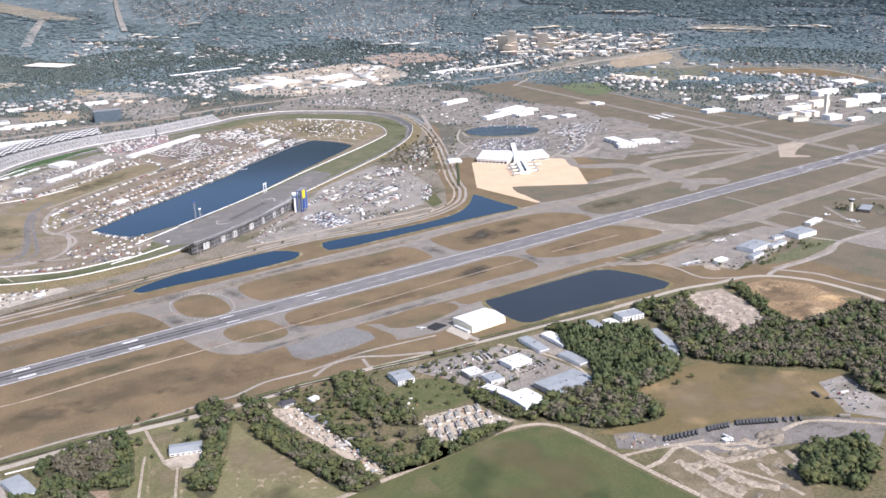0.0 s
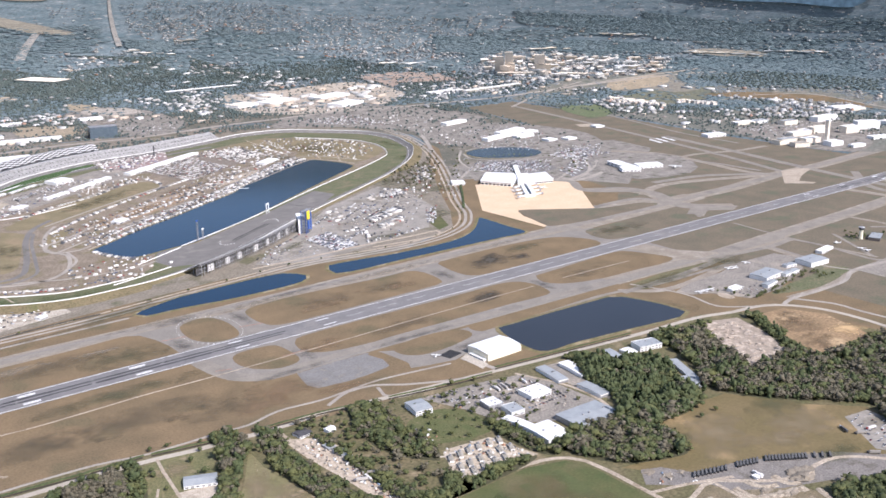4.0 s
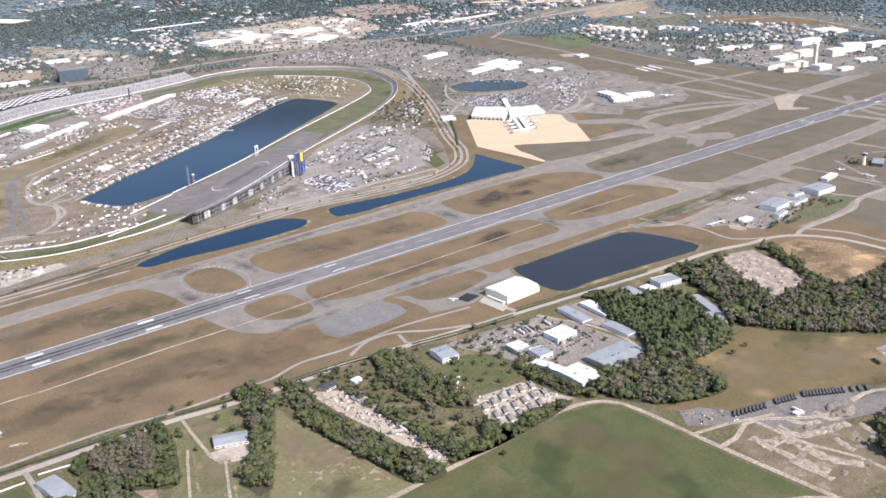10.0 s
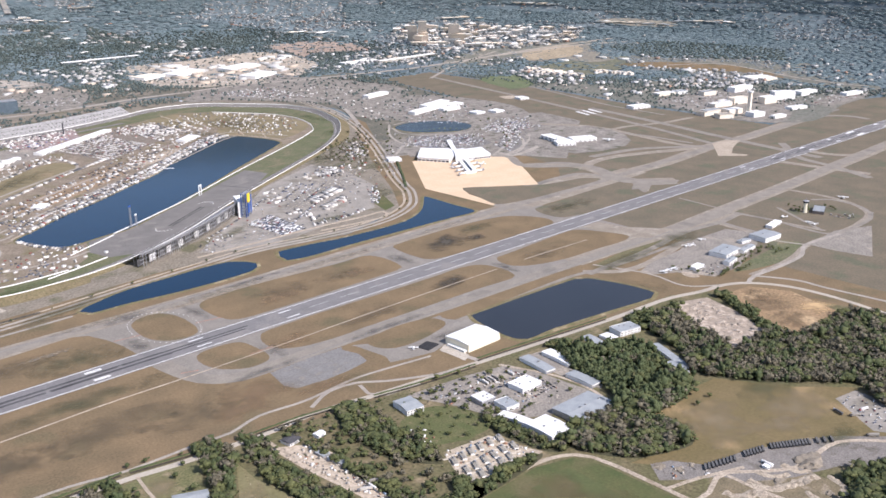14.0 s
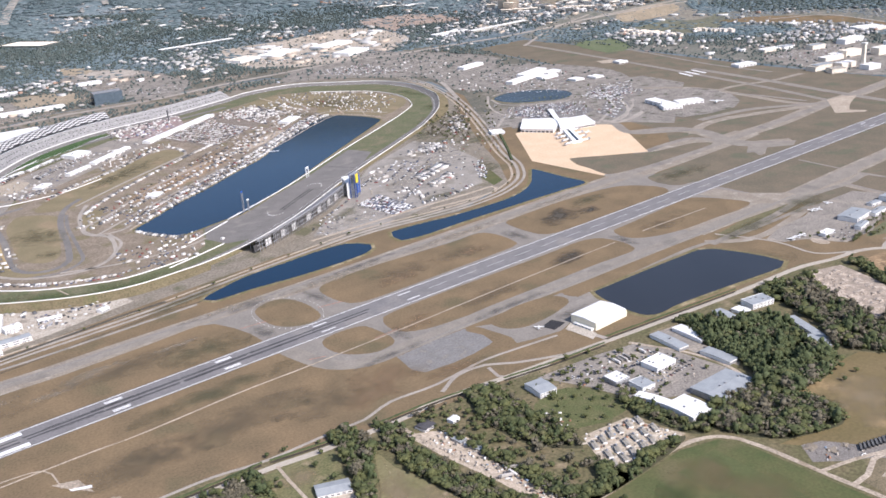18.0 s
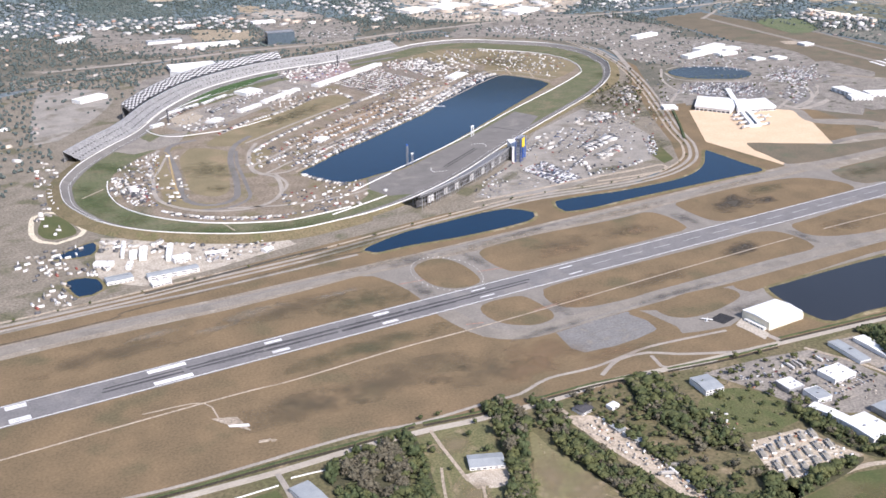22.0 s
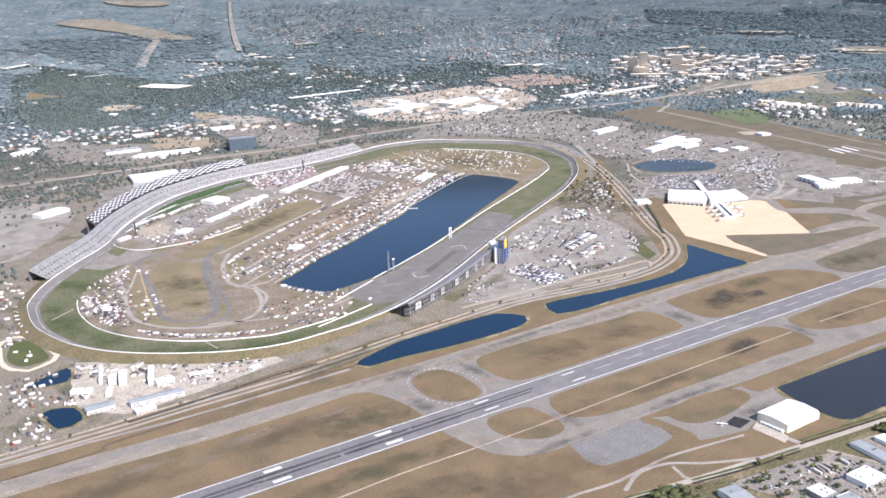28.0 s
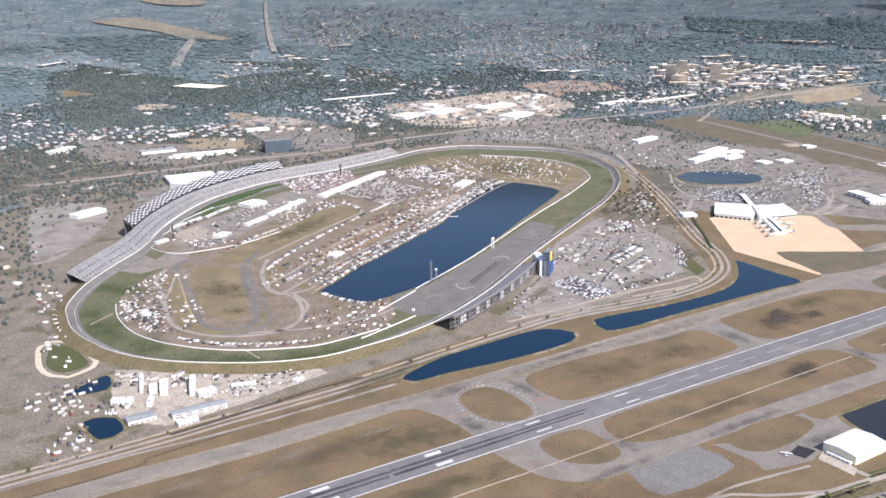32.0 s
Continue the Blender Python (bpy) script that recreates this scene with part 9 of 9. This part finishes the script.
sheet("runway_block", [(2617, 1072), (2665, 1050), (2640, 991), (2596, 1027)], 0.3, SAND, "pale concrete block on the far runway", category="pavement")
# landmark buildings
def landmark(plan, h, walls, roof, label, windows=4, units=3, category="building"):
    """A town building; beyond the flat disc it is drawn into the backdrop with the land."""
    x, y, w, d, a = plan
    ob = building("town_building", (x, y, w, d, a), h, walls, roof, label, 0, 0, 0 if h > 15 else 3, units, category)
    if (Vector((x, y)) - CENTRE).length > FLAT - 150:
        m = ob.matrix_basis.copy()
        ob.matrix_basis = Matrix.Identity(4)
        for c in ob.children_recursive:
            for v in c.data.vertices:
                q = m @ v.co
                v.co = far(q.x, q.y, q.z)[0]
    return ob


TAN = mat("tan_stucco", (0.76, 0.68, 0.56), (0.7, 0.62, 0.52), 8, 2)
PINK = mat("pink_stucco", (0.82, 0.73, 0.64), (0.78, 0.69, 0.6), 8, 2)
for plan, h, walls, roof, label in (((3508, 2383, 61, 34, -86), 36, PINK, TAN, "tall pink hospital tower"), ((3559, 2405, 41, 34, -41), 44, PINK, TAN, "tall pink hospital tower"), ((3684, 2296, 69, 34, -41), 38, TAN, TAN, "tall tan hospital tower"), ((3482, 2293, 175, 34, -41), 14, PINK, TAN, "low pink hospital wing"), ((3547, 2559, 40, 34, -41), 16, PINK, TAN, "low pink hospital wing"), ((3672, 2097, 123, 34, -60), 12, TAN, TAN, "tan hospital wing"),
                                    ((1668, 3735, 250, 120, -62), 9, WH, TAN, "wide pale warehouse"), ((2090, 2875, 351, 34, 1), 8, WH, ROOFWHITE, "very long white store"), ((1291, 1966, 81, 34, -10), 22, GLASS, STEEL, "dark glass office block"), ((2132, 2284, 168, 71, 21), 10, WH, ROOFWHITE, "white mall wing"), ((2373, 2264, 188, 75, 17), 10, WH, ROOFWHITE, "white mall hall"), ((2307, 2037, 144, 75, 21), 10, WH, ROOFWHITE, "white mall hall"), ((1981, 2292, 116, 73, 18), 9, WH, TAN, "tan mall hall"), ((586, 1490, 82, 34, 24), 8, WH, ROOFWHITE, "white exhibition tent hall"), ((732, 2392, 102, 34, 35), 8, WH, ROOFWHITE, "white store hall"), ((981, 2180, 109, 34, -5), 8, WH, ROOFGREY, "grey-roofed store hall"), ((1085, 2040, 191, 34, -10), 8, WH, ROOFWHITE, "long white store"), ((1133, 2426, 78, 34, -4), 8, WH, ROOFWHITE, "white store"), ((1397, 2362, 83, 34, -4), 8, WH, ROOFWHITE, "white store"), ((1351, 5537, 234, 34, 44), 8, WH, ROOFWHITE, "white industrial hall"), ((1558, 4548, 132, 34, 12), 8, WH, ROOFGREY, "grey industrial hall"), ((2817, 2055, 163, 34, 3), 8, WH, ROOFWHITE, "white store"), ((3055, 1989, 344, 34, 3), 9, TAN, ROOFWHITE, "long store"), ((2321, 1371, 109, 27, 10), 9, WH, ROOFWHITE, "white hall by the track"), ((2266, 1054, 190, 25, 11), 9, WH, ROOFWHITE, "long white hangar"), ((2315, 1012, 71, 27, -2), 8, WH, ROOFWHITE, "white hangar"),
                                    ((2821, 393, 69, 34, -7), 12, TAN, ROOFTAN, "tan campus hall"), ((2812, 331, 48, 34, -28), 12, TAN, ROOFTAN, "tan campus hall"), ((3038, 442, 67, 34, -22), 12, TAN, ROOFWHITE, "tan campus hall"), ((3306, 548, 106, 34, -6), 16, WH, ROOFWHITE, "white campus hall"), ((3251, 362, 76, 34, -34), 26, WH, ROOFWHITE, "tall white campus block"), ((3396, 350, 90, 34, -9), 14, WH, ROOFWHITE, "white campus hall"), ((2900, 274, 48, 34, -14), 14, WH, ROOFWHITE, "white campus block"), ((2931, 215, 56, 20, -8), 8, WH, ROOFWHITE, "white hall"), ((3604, 650, 109, 34, -20), 10, WH, ROOFWHITE, "long white store"), ((3508, 235, 94, 26, -11), 9, WH, ROOFWHITE, "white hall"), ((3114, 245, 71, 26, -15), 8, WH, ROOFWHITE, "white hall"), ((3043, 689, 78, 34, -13), 8, TAN, ROOFWHITE, "pale hall")):
    landmark(plan, h, walls, roof, label + " in the town")
OFFICEBLUE = mat("blue_grey_glass", (0.075, 0.1, 0.125), (0.1, 0.13, 0.155), 6, 1.5, rough=0.3)
landmark((1296, 1962, 88, 40, -10), 36, OFFICEBLUE, STEEL, "blue-grey glazed office block in the town")
for (x, y), w, h in zip([(3561, 2491), (3562, 2420), (3675, 2313)], (46, 40, 52), (72, 98, 84)):
    landmark((x, y, w, 26, -41), h, PINK, TAN, "tall pink hospital tower above the town", units=2)
HR = random.Random(91)
for x, y in fill([(3863, 3004), (4256, 2810), (4666, 2326), (4038, 1806), (3609, 1981), (3491, 2283), (3502, 2546)], 118, HR):
    landmark((x, y, HR.uniform(35, 85), HR.uniform(18, 34), HR.choice((-41, 49, 10, 20))), HR.uniform(8, 22), HR.choice((PINK, TAN, WH)), HR.choice((PINK, ROOFWHITE, PINK)), "pink and white hospital quarter block in the town", units=1)
for line in ([(3168, 1417), (3181, 1234)], [(3143, 1330), (3178, 1135)], [(3315, 1175), (3345, 1025)]):
    p, q = Vector(line[0]), Vector(line[1])
    for k in range(9):
        c = p.lerp(q, (k + HR.uniform(0.3, 0.7)) / 9)
        landmark((c.x, c.y, 38, 15, HR.choice((-30, 60, -20))), HR.uniform(9, 12), HR.choice((PINK, TAN)), HR.choice((TAN, ROOFGREY)), "pinkish apartment house in a row in the town", units=0)
for line, n in (([(5759, 3748), (5769, 3359)], 6), ([(5014, 2416), (5129, 1972)], 10), ([(5345, 2047), (5524, 1778)], 7), ([(3319, 3179), (3484, 3064)], 5), ([(3193, 5507), (3359, 5485)], 5), ([(2646, 5090), (2696, 4503)], 6), ([(4462, 3211), (4717, 3071)], 6)):
    p, q = Vector(line[0]), Vector(line[1])
    for k in range(n):
        c = p.lerp(q, (k + HR.uniform(0.2, 0.8)) / n)
        landmark((c.x + HR.uniform(-40, 40), c.y + HR.uniform(-40, 40), HR.uniform(40, 90), HR.uniform(20, 40), HR.uniform(-40, 20)), HR.uniform(5, 8), HR.choice((WH, TAN)), HR.choice((ROOFWHITE, TAN, ROOFGREY)), "pale store in a strip along a far street in the town", units=0)
spire = tagged(new("campus_tower"), "slim tan campus tower", "tower")
spire.matrix_basis = pose(2894, 293, 0)
part("shaft", boxes((-5, -5, 0, 5, 5, 72)), TAN, spire)
part("base", boxes((-12, -12, 0, 12, 12, 8)), TAN, spire)
part("crown", boxes((-7, -7, 72, 7, 7, 76)), WH, spire)
for (x, y), w, h in zip([(2839, 390), (2890, 346), (2978, 438), (3071, 426), (3144, 361), (3104, 666), (3144, 583), (3605, 597)], (70, 60, 80, 70, 60, 50, 60, 70), (14, 16, 12, 20, 22, 10, 14, 9)):
    landmark((x, y, w, 30, -12), h, HR.choice((WH, TAN)), HR.choice((ROOFGREY, TAN, ROOFWHITE)), "pale flat-roofed campus block in the town", units=2)
for outline, gap, kind, miss in (([(1933, 1813), (2182, 1788), (2161, 1524), (2048, 1561)], 11, "car", 0.3), ([(1961, 2345), (2221, 2224), (2462, 1936), (2179, 1915), (1957, 2175)], 16, "car", 0.4), ([(2946, 672), (3240, 590), (3171, 488), (2924, 448)], 12, "car", 0.4), ([(3179, 390), (3329, 386), (3678, 249), (3524, 185), (3063, 234)], 14, "car", 0.4), ([(2219, 1215), (2400, 1247), (2431, 1041), (2192, 814), (2074, 954)], 12, "car", 0.4), ([(2289, 835), (2411, 761), (2217, 597), (2134, 694)], 10, "car", 0.3), ([(1397, 2102), (1583, 2092), (1592, 1948), (1418, 1932)], 12, "car", 0.4), ([(2204, 1816), (2126, 1375), (2020, 1048), (2082, 1000), (2333, 1361), (2390, 1667)], 21, "motorhome", 0.7)):
    spread(kind, outline, gap, miss)
for kind, rows in MORE_TREES.items():
    scatter("avenue_trees", CROWNS[kind], rows, {"oak": LEAF, "pine": LEAFDARK, "bare": LEAFGREY}[kind], "rows of small green roadside trees", "trees")
# all that could not be told apart singly
CARBOX = box_shape()
for kind, rows in CROWD.items():
    dims = {"car": (4.6, 1.9, 1.5), "motorhome": (9.6, 2.6, 3.3), "hauler": (16, 2.6, 4.0), "tent": (6, 6, 3)}[kind]
    scatter("parked_crowd", [CARBOX], [(x, y, z, dims[0] * p, dims[1] * q, dims[2] * r, a) for x, y, z, p, q, r, a in rows], CARS if kind == "car" else RVS, {"car": "crowded rows of parked cars", "motorhome": "crowded rows of campers", "hauler": "rows of parked haulers", "tent": "clusters of tents"}[kind], "vehicles")
